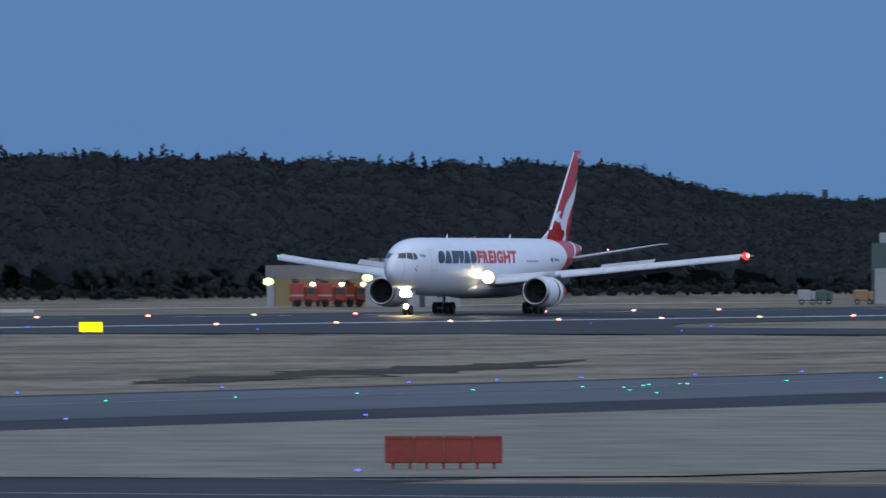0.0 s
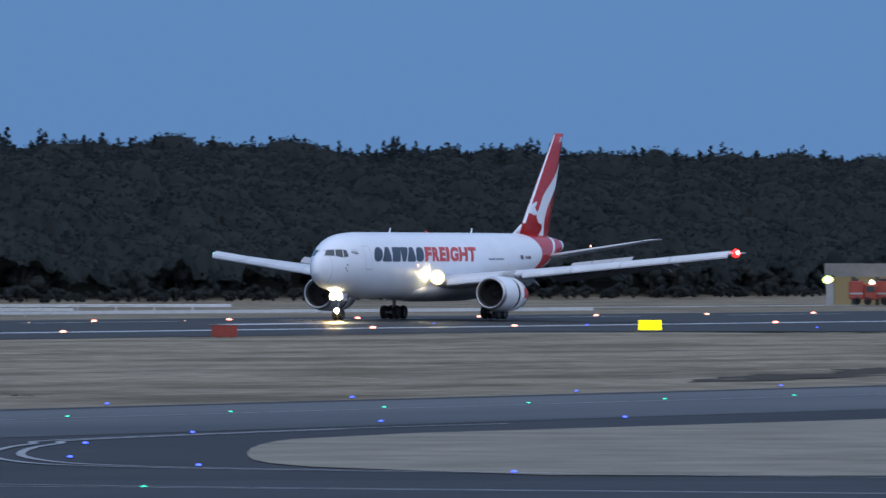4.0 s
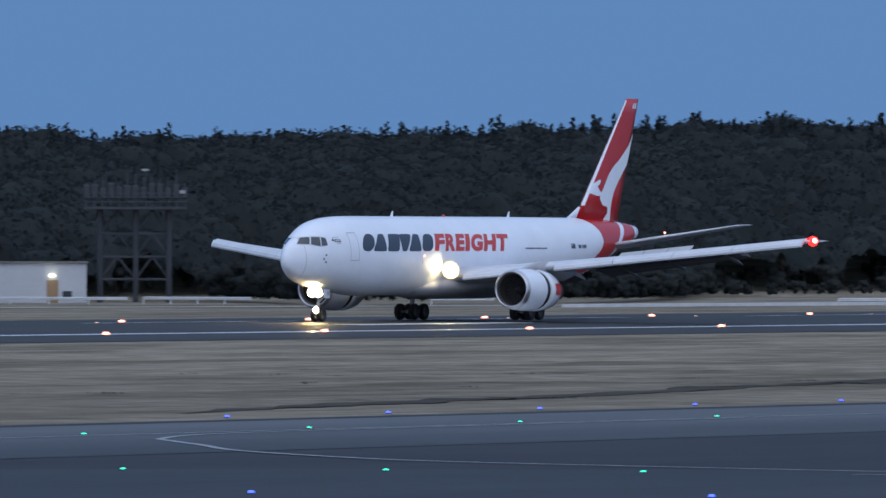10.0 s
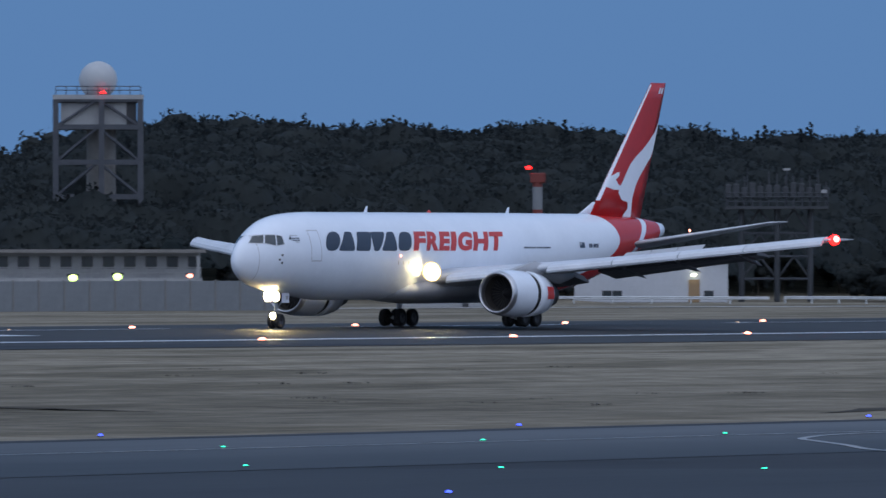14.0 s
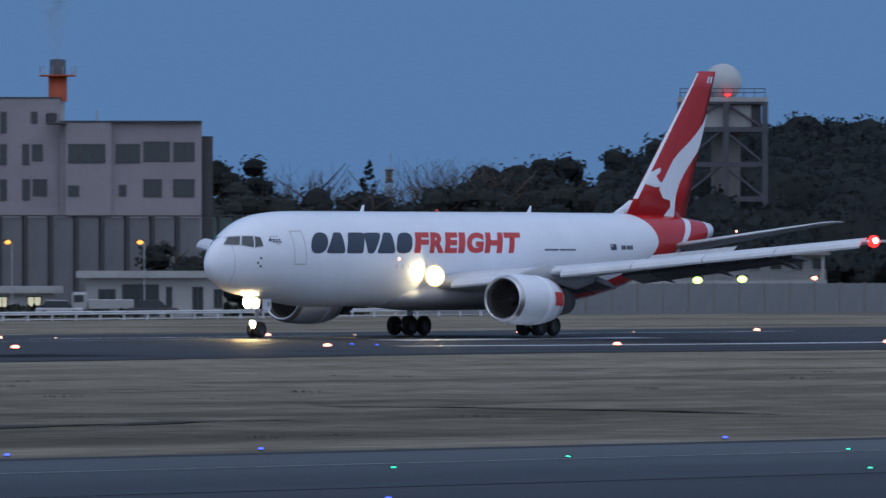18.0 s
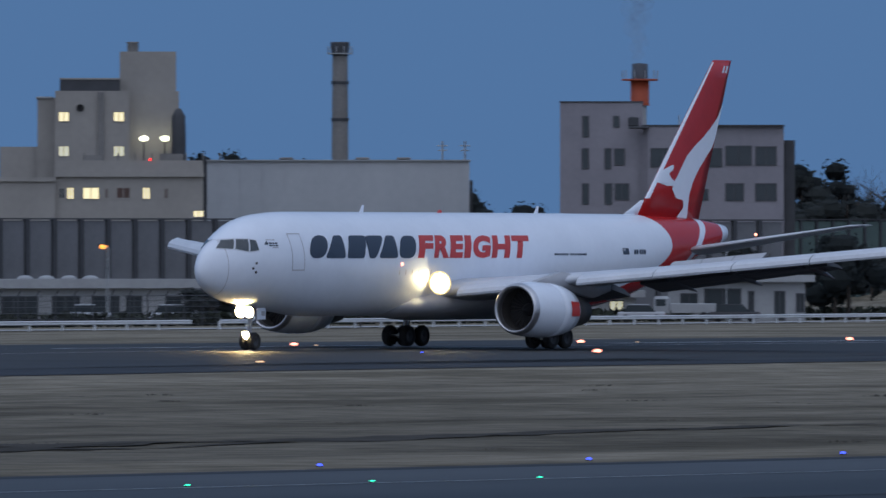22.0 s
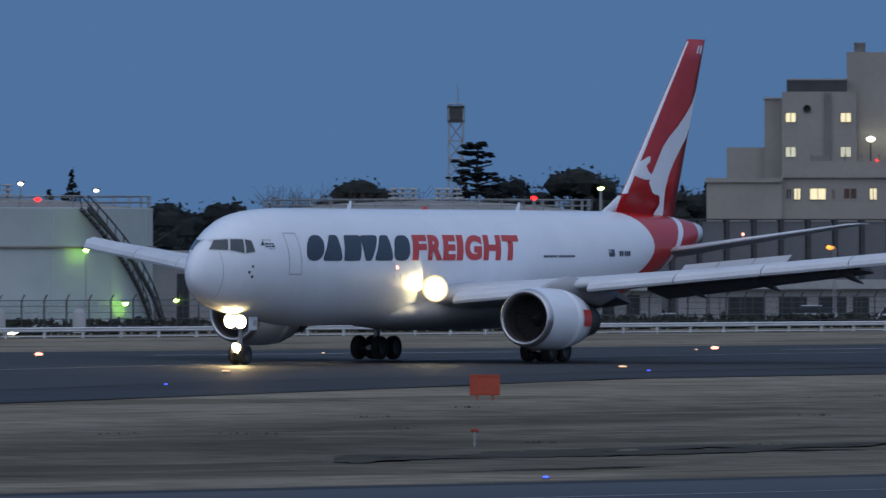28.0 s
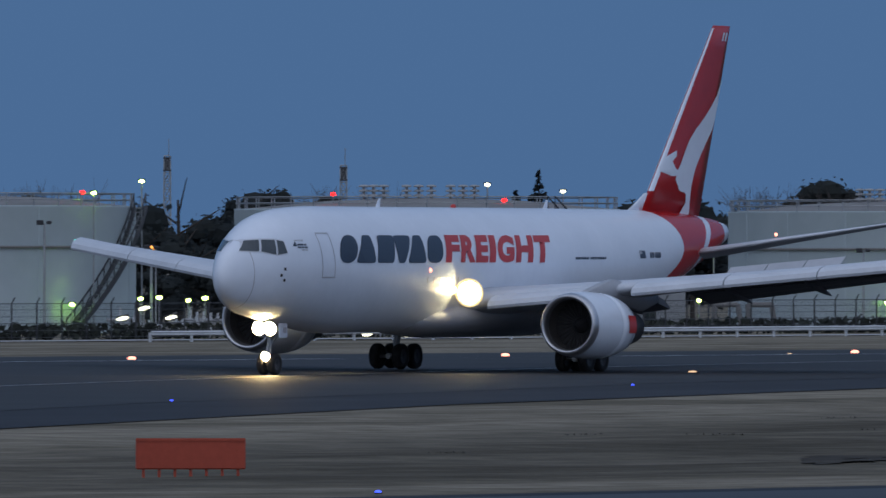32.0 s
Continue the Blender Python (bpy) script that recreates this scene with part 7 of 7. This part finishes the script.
for a_, b_ in (((1099.0, 531.4), (1125.2, 507.7)), ((994.8, 596.2), (996.1, 569.9)), ((1007.7, 497.2), (1017.9, 476.0)), ((1007.1, 574.4), (1001.8, 559.0)), ((999.9, 537.8), (1002.8, 532.4))):
    post_line("guard_rail", (*a_, lie(*a_)), (*b_, lie(*b_)), 4.0, "white steel guard rail along the perimeter road", "guard rail", guard_rail)
ribbon("perimeter_road", curve([(420, 524), (520, 528), (660, 532), (830, 560), (900, 556), (980, 527), (1060, 512), (1200, 506), (1500, 503)]), 6.0, "concrete", "pale concrete perimeter road", 0.03)
# hedge under the fence
rh = np.random.RandomState(4)
n_ = 9000
tt = rh.rand(n_)
c_ = np.stack([520 + 300 * tt, 537 + 34 * tt + rh.normal(size=n_) * 0.35, np.abs(rh.rand(n_)) * 0.95], axis=1)
d_ = rh.normal(size=(n_, 2, 3)) * 0.16
tagged(new("hedge", quads("hedge", np.stack([c_ + d_[:, 0], c_ + d_[:, 1], c_ - d_[:, 0], c_ - d_[:, 1]], axis=1).reshape(-1, 3), "hedge")), "low dark clipped hedge along the perimeter fence", "hedge", "", "stuff")


# ---- low buildings, cars and street lamps before the sound wall ----
def low_house(deg, dist, x0, x1, roof0, roof1, label, bays, wall="offwhite", lit=()):
    o = empty("low_building", facing(deg, dist), label, "building", "low buildings")
    block("wall", x0, x1, 0, 8, 0, roof0, wall, o)
    block("roof", x0 - 0.8, x1 + 0.8, -0.9, 8.5, roof0, roof1, "offwhite", o, "overhanging flat roof")
    n = len(bays)
    for i, (a, b, top) in enumerate(bays):
        window(o, a, b, 0.15 if top < 0 else 0.8, abs(top), 0, "lit_dim" if i in lit else "glass", 2)
    return o


low_house(35.9712, 960, -4.59, 6.79, 3.23, 3.79, "long low grey building with a shutter and windows", [(-3.47, -2.20, 2.2), (-1.50, 1.40, -2.6), (2.15, 2.48, -2.4), (4.31, 5.06, -2.4), (6.09, 6.65, 2.2)])
low_house(36.586, 965, -4.24, 3.06, 1.94, 2.51, "low white building with lit windows", [(-3.30, -2.35, 1.6), (-1.60, -0.85, 1.6), (0.94, 1.98, 1.6)], "offwhite", (1, 2))
low_house(39.1293, 950, -9.73, 9.04, 2.75, 3.49, "long low building under warm street lamps", [(-5.75, -3.89, -2.0), (-2.55, -0.46, -2.0), (0.70, 2.78, -2.0), (3.48, 4.63, -2.0), (6.72, 7.88, -2.0), (-8.34, -6.72, -2.0)])
o = empty("roof_domes", facing(39.1293, 950, 3.49), "four white skylight domes on a flat roof", "skylight")
for x in (-4.91, -3.15, -1.30, 0.46):
    part("dome", ball(bmesh.new(), (x, 3, 0), 0.70, 2, 0.45), "offwhite", o)
low_house(40.1069, 930, -1.68, 3.86, 2.66, 3.43, "small white building beside the fuel tank", [(-0.86, -0.05, 2.2), (1.13, 2.04, 2.2)], "offwhite")
low_house(39.4254, 950, -6.02, 12.51, 2.72, 3.41, "low building with dark openings behind the tail", [(-1.85, 0.00, -2.0), (2.32, 4.17, -2.0), (5.56, 7.41, -2.0)])
low_house(42.1777, 880, -3.86, 1.80, 5.51, 5.85, "tall white shed beside the fuel tank", [(-1.29, -0.52, -4.0)], "offwhite")
o = empty("barrack_house", facing(34.4412, 1060), "two-storey grey house with a white gable", "building")
block("wall", -4.14, 7.76, 0, 8, 0, 5.37, "stone", o)
block("roof", -6.72, 8.01, -0.5, 8.5, 5.32, 5.63, "post", o, "dark flat roof")
bm = skin(bmesh.new(), [[(-9.00, y, 2.68), (-7.96, y, 2.68), (-5.89, y, 5.16), (-9.00, y, 5.16)] for y in (-0.6, 0.2)], smooth=False)
part("white_gable", bm, "offwhite", o, "slanting white gable wall")
for x in (1.29, 2.59, 4.14, 5.58, 7.03):
    window(o, x - 0.5, x + 0.5, 3.82, 4.85, 0)
part("balcony", box(bmesh.new(), -2.59, 7.76, -0.9, 0, 2.63, 3.04), "fence", o)


def car(deg, dist, length, colour, label, van=False):
    o = empty("car", facing(deg, dist), label, "car", "parked cars")
    h = 1.0 if not van else 1.5
    part("body", box(bmesh.new(), -length / 2, length / 2, 0, 1.7, 0.3, 0.85, 0.12), colour, o)
    bm = skin(bmesh.new(), [[(-length * 0.38, y, 0.84), (length * 0.3, y, 0.84), (length * 0.16, y, h + 0.4), (-length * 0.28, y, h + 0.4)] for y in (0.1, 1.6)], smooth=False)
    part("cabin", bm, "glass" if not van else colour, o)
    part("roof", box(bmesh.new(), -length * 0.28, length * 0.16, 0.12, 1.58, h + 0.38, h + 0.46, 0.03), colour, o)
    for x in (-length * 0.32, length * 0.32):
        part("wheel", lathe(bmesh.new(), [(-0.1, 0.15), (-0.12, 0.32), (0.12, 0.32), (0.1, 0.15), (0.08, 0.02)], 16, Matrix.Translation((x, 0.1, 0.32)) @ pose(0, 0, 0, 0, 0, 90)), "rubber", o)
    part("tail_lamp", box(bmesh.new(), length / 2 - 0.05, length / 2 + 0.02, 0.1, 0.4, 0.6, 0.75), "redboard", o)
    return o


car(36.3764, 940, 3.9, "grey", "silver car parked by the low building")
car(35.9153, 941, 4.2, "dark", "dark car parked by the low building")
car(38.6525, 935, 3.8, "grey", "silver car parked on the perimeter road")
car(38.6961, 935, 3.8, "white", "white car parked by the low building")
car(39.9208, 935, 4.0, "white", "white car parked in the row")
car(39.118, 935, 4.0, "white", "white car behind the tail")
o = empty("box_truck", facing(36.1892, 945), "white flatbed truck parked by the low building", "truck")
part("bed", box(bmesh.new(), -0.7, 3.0, 0, 2.0, 0.7, 1.5, 0.05), "offwhite", o)
part("cab", box(bmesh.new(), -2.1, -0.75, 0, 2.0, 0.5, 2.1, 0.2), "offwhite", o)
part("cab_window", box(bmesh.new(), -1.9, -1.1, -0.03, 0.05, 1.3, 1.85), "glass", o)
for x in (-1.5, 2.0):
    part("wheel", lathe(bmesh.new(), [(-0.14, 0.2), (-0.16, 0.4), (0.16, 0.4), (0.14, 0.2)], 16, Matrix.Translation((x, 0.1, 0.4)) @ pose(0, 0, 0, 0, 0, 90)), "rubber", o)
for b_, d_, z_ in ((36.6308, 955, 6.08), (35.9767, 955, 6.08), (39.0314, 945, 6.04), (38.1857, 945, 6.00), (37.2364, 950, 6.01), (39.0425, 940, 6.05), (35.098, 990, 5.95), (44.7045, 800, 5.94)):
    pole_lamp(b_, d_, z_, "lamp_sodium", "street lamp glowing sodium orange", 0.25, 0.35, 0.7, "street lamps")
for b_, d_, z_ in ((34.5334, 1040, 4.76), (34.6704, 1025, 3.02), (34.0974, 1028, 2.96), (33.2201, 1035, 2.76), (32.9993, 1035, 2.86),
                   (21.3319, 1385, 3.02), (20.8428, 1385, 3.49)):
    pole_lamp(b_, d_, z_, "lamp_lime", "glowing pale green flood lamp on a post", 0.62 if d_ > 1300 else 0.42, 0, 0.75, "yard lamps")
for b_, d_, z_ in ((32.6416, 1035, 2.96),):
    pole_lamp(b_, d_, z_, "lamp_rwy", "orange-white lamp on the fence", 0.30, 0, 0.6, "yard lamps")


# ---- masts and trees on the skyline ----
def lattice(deg, dist, width, z0, z1, label):
    o = empty("lattice_mast", facing(deg, dist), label, "mast", "lattice masts")
    h = width / 2
    for sx in (-h, h):
        for sy in (-h, h):
            part("leg", tube(bmesh.new(), (sx * 1.25, sy * 1.25, 0), (sx, sy, z1), 0.10, None, 5), "galv", o)
    n = max(4, int((z1 - z0 * 0) / (width * 1.3)))
    for k in range(n):
        za, zb = z1 * k / n, z1 * (k + 1) / n
        for s in (-h, h):
            for a, b in (((-h, s, za), (h, s, zb)), ((h, s, za), (-h, s, zb)), ((-h, s, zb), (h, s, zb))):
                part("brace", tube(bmesh.new(), a, b, 0.06, None, 4), "galv", o)
    for z in (z1 - 0.3, z1 - 1.9):
        part("platform", box(bmesh.new(), -h * 1.25, h * 1.25, -h * 1.25, h * 1.25, z - 0.1, z + 0.1), "post", o)
    bm = box(bmesh.new(), -h * 1.2, h * 1.2, -h * 1.1, h * 1.1, z1 - 1.8, z1 - 0.4, 0.05)
    part("equipment", bm, "post", o)
    part("whip", tube(bmesh.new(), (0.2, 0, z1), (0.2, 0, z1 + 2.2), 0.05, None, 4), "galv", o)
    return o


lattice(40.8872, 1250, 1.52, 0, 21.89, "grey lattice radio mast behind the depot")
lattice(44.6233, 1500, 0.80, 0, 18.57, "thin distant lattice mast")
lattice(43.7513, 1500, 0.80, 0, 17.32, "thin distant lattice mast")
lattice(34.745, 1600, 0.94, 0, 16.96, "dim distant lattice mast")


def skyline(t0, t1, dist, tops, kinds, gap, label, group, seed):
    """Trees along an arc from bearing t0 to t1; tops: heights along it."""
    r = random.Random(seed)
    n = max(1, int(abs(t1 - t0) * dist * 0.01745 / gap))
    for k in range(n + 1):
        u = min(1.0, max(0.0, (k + r.uniform(-0.35, 0.35)) / max(1, n)))
        i = min(len(tops) - 2, int(u * (len(tops) - 1)))
        h = tops[i] + (tops[i + 1] - tops[i]) * (u * (len(tops) - 1) - i)
        kind = r.choice(kinds)
        j = r.randrange(len(TREES[kind]))
        high = {"broad": 11.6, "conifer": 15.5, "bare": 9.6, "edge": 8.0}[kind]
        p = bearing(t0 + (t1 - t0) * u, dist + r.uniform(-12, 12))
        s = h * r.uniform(0.82, 1.06) / high
        tree(kind, j, p.x, p.y, -0.1, s, r.uniform(0, 360), label, group, max(1.0, 0.75 / s) if kind != "conifer" else 1.0)


skyline(33.3092, 34.1896, 1500, [19.72, 18.84, 18.40, 18.84], ("broad", "edge", "broad"), 3.4, "dark tree on the skyline behind the radar tower", "skyline trees", 1)
skyline(33.2953, 34.3014, 1440, [16.33, 15.63, 15.63, 14.93], ("edge",), 3.4, "dark tree in the belt behind the sound wall", "skyline trees", 2)
skyline(34.2176, 35.9784, 1500, [18.6, 16.7, 19.4, 17.2, 18.7, 17.5, 18.3, 16.9, 17.5], ("broad", "broad", "edge", "conifer", "bare"), 3.2, "dark distant tree on the skyline", "skyline trees", 3)
skyline(34.2176, 35.6078, 1450, [15.4, 14.9, 15.1], ("edge",), 3.0, "dark tree in the belt behind the sound wall", "skyline trees", 4)
skyline(35.9991, 37.4251, 1400, [13.2, 12.8, 13.2], ("broad", "broad", "bare"), 5.0, "dark tree between the buildings", "skyline trees", 5)
skyline(38.0202, 38.5792, 1500, [19.7, 19.2, 18.2, 19.0, 19.6], ("conifer", "broad"), 3.0, "small dark tree above the hall's roof", "skyline trees", 6)
skyline(39.6413, 40.7034, 1150, [15.2, 14.4, 14.2, 14.6, 13.8], ("broad", "conifer", "conifer"), 3.4, "dark rounded tree beside the factory", "skyline trees", 7)
skyline(39.6413, 40.7034, 1110, [11.55, 11.28, 11.28, 11.01], ("edge",), 3.6, "dark rounded tree beside the factory", "skyline trees", 8)
skyline(39.649, 40.6552, 1300, [14.05, 13.61, 13.80], ("broad", "conifer", "bare"), 4.4, "dark tree behind the depot", "skyline trees", 9)
skyline(40.9626, 42.388, 1320, [13.6, 13.2, 13.9, 13.4], ("broad", "conifer", "broad"), 3.8, "dark tree behind the depot", "skyline trees", 10)
skyline(41.2421, 41.6334, 1280, [13.92, 14.54, 13.92], ("bare",), 3.6, "pale bare tree behind the depot", "bare trees", 11)
skyline(42.0806, 42.3741, 1000, [11.22, 11.46, 11.07], ("edge",), 2.2, "dark evergreen between the tanks", "depot trees", 12)
skyline(42.0247, 42.4104, 960, [9.11, 9.34, 8.87], ("edge",), 2.0, "dark evergreen between the tanks", "depot trees", 13)
skyline(44.3399, 44.791, 930, [11.32, 11.64, 11.19, 10.87], ("edge",), 3.0, "dark evergreen between the tanks", "depot trees", 14)
skyline(44.4238, 44.791, 890, [8.68, 8.46, 8.68], ("edge",), 2.6, "dark evergreen between the tanks", "depot trees", 15)
skyline(44.4238, 44.791, 860, [6.05, 5.84, 6.05], ("edge",), 2.4, "dark low evergreen between the tanks", "depot trees", 16)
skyline(43.6619, 44.2488, 1200, [13.06, 12.76, 12.47], ("broad", "bare", "conifer"), 4.0, "dark tree behind the depot", "skyline trees", 17)
skyline(44.7798, 45.5624, 1200, [13.06, 13.47, 12.76], ("broad", "bare", "broad"), 4.0, "dark tree behind the depot", "skyline trees", 18)
skyline(42.7675, 42.9212, 1250, [15.4, 15.0], ("conifer",), 3.2, "pointed dark conifer behind the tank", "skyline trees", 19)
skyline(42.7505, 42.9182, 1250, [13.72, 13.48], ("conifer",), 2.6, "pointed dark conifer behind the tank", "skyline trees", 20)
skyline(41.1744, 41.5657, 1280, [14.01, 14.63, 14.01], ("bare",), 4.0, "pale bare tree behind the depot", "bare trees", 21)
skyline(35.2984, 35.8015, 985, [7.98, 8.56, 7.83], ("edge",), 2.6, "dark bushy tree before the sound wall", "roadside trees", 22)
skyline(38.4848, 38.5547, 945, [3.78, 3.78], ("edge",), 2.0, "small dark shrub by the low building", "roadside trees", 23)
skyline(35.1307, 35.2821, 1300, [5.74, 5.42, 6.69, 5.74], ("edge",), 9.0, "dark low tree before the distant wall", "roadside trees", 24)
skyline(39.5144, 40.9678, 1190, [14.2, 13.7, 14.4, 13.9, 14.1], ("edge", "broad", "conifer"), 3.0, "dark tree in the belt behind the sound wall", "skyline trees", 25)
skyline(39.5144, 40.7442, 1150, [11.08, 11.19, 10.96], ("edge",), 3.2, "dark tree in the belt behind the sound wall", "skyline trees", 26)
skyline(44.4182, 43.7055, 1240, [13.08, 12.72, 13.44, 12.60, 13.20], ("broad", "edge"), 3.4, "dark tree behind the depot", "skyline trees", 27)
skyline(41.9129, 42.4104, 1060, [11.41, 11.21, 11.52], ("broad", "edge"), 2.6, "dark evergreen behind the tanks", "depot trees", 28)
for b_ in (40.9175, 40.5457, 40.2327, 37.555, 37.7646):
    p = bearing(b_, 875)
    tree("bare", 0, p.x, p.y, 0, 0.32, 40 * b_, "small bare tree behind the fence", "roadside trees")
o = empty("copper_bush", facing(38.0851, 940), "round copper-brown bush by the road", "bush")
vs_, ns_ = leafy(77, 3.2, 1.6, 26, 40, 0.12, "broad")
c = new("crown", quads("crown", vs_, "amber"))
c.parent = o
part("stem", tube(bmesh.new(), (0, 0, 0), (0, 0, 1.6), 0.1), "bark", o)
# a big layered pine beside the radio mast
o = empty("pine_tree", facing(40.7949, 1150), "tall layered dark pine behind the depot", "tree")
rp = np.random.RandomState(9)
parts_ = []
for zy, w_ in ((262, 13), (278, 26), (292, 32), (308, 38), (322, 48), (336, 52), (348, 55)):
    for k in range(9):
        cen = np.array([rp.uniform(-1, 1) * w_ * 0.05609756097560976, rp.uniform(-1, 1) * w_ * 0.05609756097560976 * 0.7, 5.35 + (455.3 - zy) * 0.05609756097560976 + rp.uniform(-0.25, 0.25)])
        tuft_, way_ = leafy(int(zy) + k, 0.6, 0.9, 3, 22, 0.16, "broad")
        parts_.append((tuft_ * np.array([1, 1, 0.5]) + cen, way_))
c = new("crown", quads("crown", np.concatenate([a for a, b in parts_]), "needle", np.concatenate([b for a, b in parts_])))
c.parent = o
bm = tube(bmesh.new(), (0, 0, 0), (0.3, 0, 16.19), 0.35, 0.08)
for zy in (292, 308, 322, 336):
    for s in (-1, 1):
        tube(bm, (0.2, 0, 5.0 + (455.3 - zy) * 0.05609756097560976), (s * 1.8, 0.3, 5.4 + (455.3 - zy) * 0.05609756097560976), 0.12, 0.05, 5)
part("trunk", bm, "bark", o)

# bare strips and drains in the grass
track([(331.8, 188.0), (355.5, 194.6), (381.8, 199.4), (418.5, 208.3), (455.2, 216.4)], 3.0, 1)
track([(475.7, 192.4), (511.7, 199.1), (540.7, 204.4), (608.1, 218.4)], 9.0, 2)
track([(539.3, 208.0), (553.4, 206.1), (561.4, 202.8)], 7.0, 3)
track([(401.7, 205.3), (423.8, 208.9), (454.0, 216.1)], 4.0, 4)
track([(330.2, 232.4), (328.7, 224.2), (327.2, 216.2), (324.9, 209.6)], 7.0, 5)
track([(254.3, 204.7), (273.9, 209.7), (295.6, 215.1), (306.9, 216.5)], 2.2, 6)
track([(240.2, 203.4), (258.4, 208.2), (275.9, 211.4), (298.7, 216.0)], 1.8, 7)
track([(226.7, 200.1), (236.3, 204.8), (244.2, 205.4), (255.5, 205.1)], 3.4, 8)
track([(219.8, 190.8), (224.8, 191.0), (229.8, 191.4)], 1.4, 9)
track([(235.5, 206.2), (244.0, 207.5), (255.5, 208.8), (267.6, 210.1)], 2.4, 10)
track([(227.4, 201.0), (236.0, 207.0), (238.0, 207.4)], 3.0, 11)
rt = random.Random(12)
tufts = []
for k in range(70):
    x, y = rt.uniform(205, 470), rt.uniform(192, 290)
    if y > 255 + (x - 255) * 0.45 - 8 or y < 188:
        continue
    n = rt.randrange(14, 30)
    for j in range(n):
        a, w, h = rt.uniform(0, 6.28), rt.uniform(0.03, 0.06), rt.uniform(0.04, 0.10)
        bx, by = x + rt.gauss(0, 0.35), y + rt.gauss(0, 0.35)
        z = lie(x, y) - 0.06 + tuft(bx, by)
        tufts += [(bx - w * math.cos(a), by - w * math.sin(a), z), (bx + w * math.cos(a), by + w * math.sin(a), z), (bx + w * 0.4, by + w, z + h), (bx - w * 0.4, by + w, z + h * 0.9)]
tagged(new("grass_tussocks", quads("grass_tussocks", tufts, "earth")), "scattered dark tussocks in the dry grass", "grass", "", "stuff")


# ---- what moves ----
def motions():
    walk(plane, [(t, pose(x, y, z, r, 0, 180 + h)) for t, x, y, z, h, r in ROLLOUT])
    for puff, (x, y, z) in PUFFS:
        walk(puff, [(0, pose(x, y, z)), (16, pose(x - 0.1, y, z + 0.5, 0, 0, 25)), (32, pose(x - 0.2, y, z + 1.0, 0, 0, 50))])
    for s in SLEEVES:
        walk(s, [(0, pose(-0.62, 0, 0)), (13.6, pose(-0.62, 0, 0)), (15.4, pose(0, 0, 0)), (32, pose(0, 0, 0))])


motions()
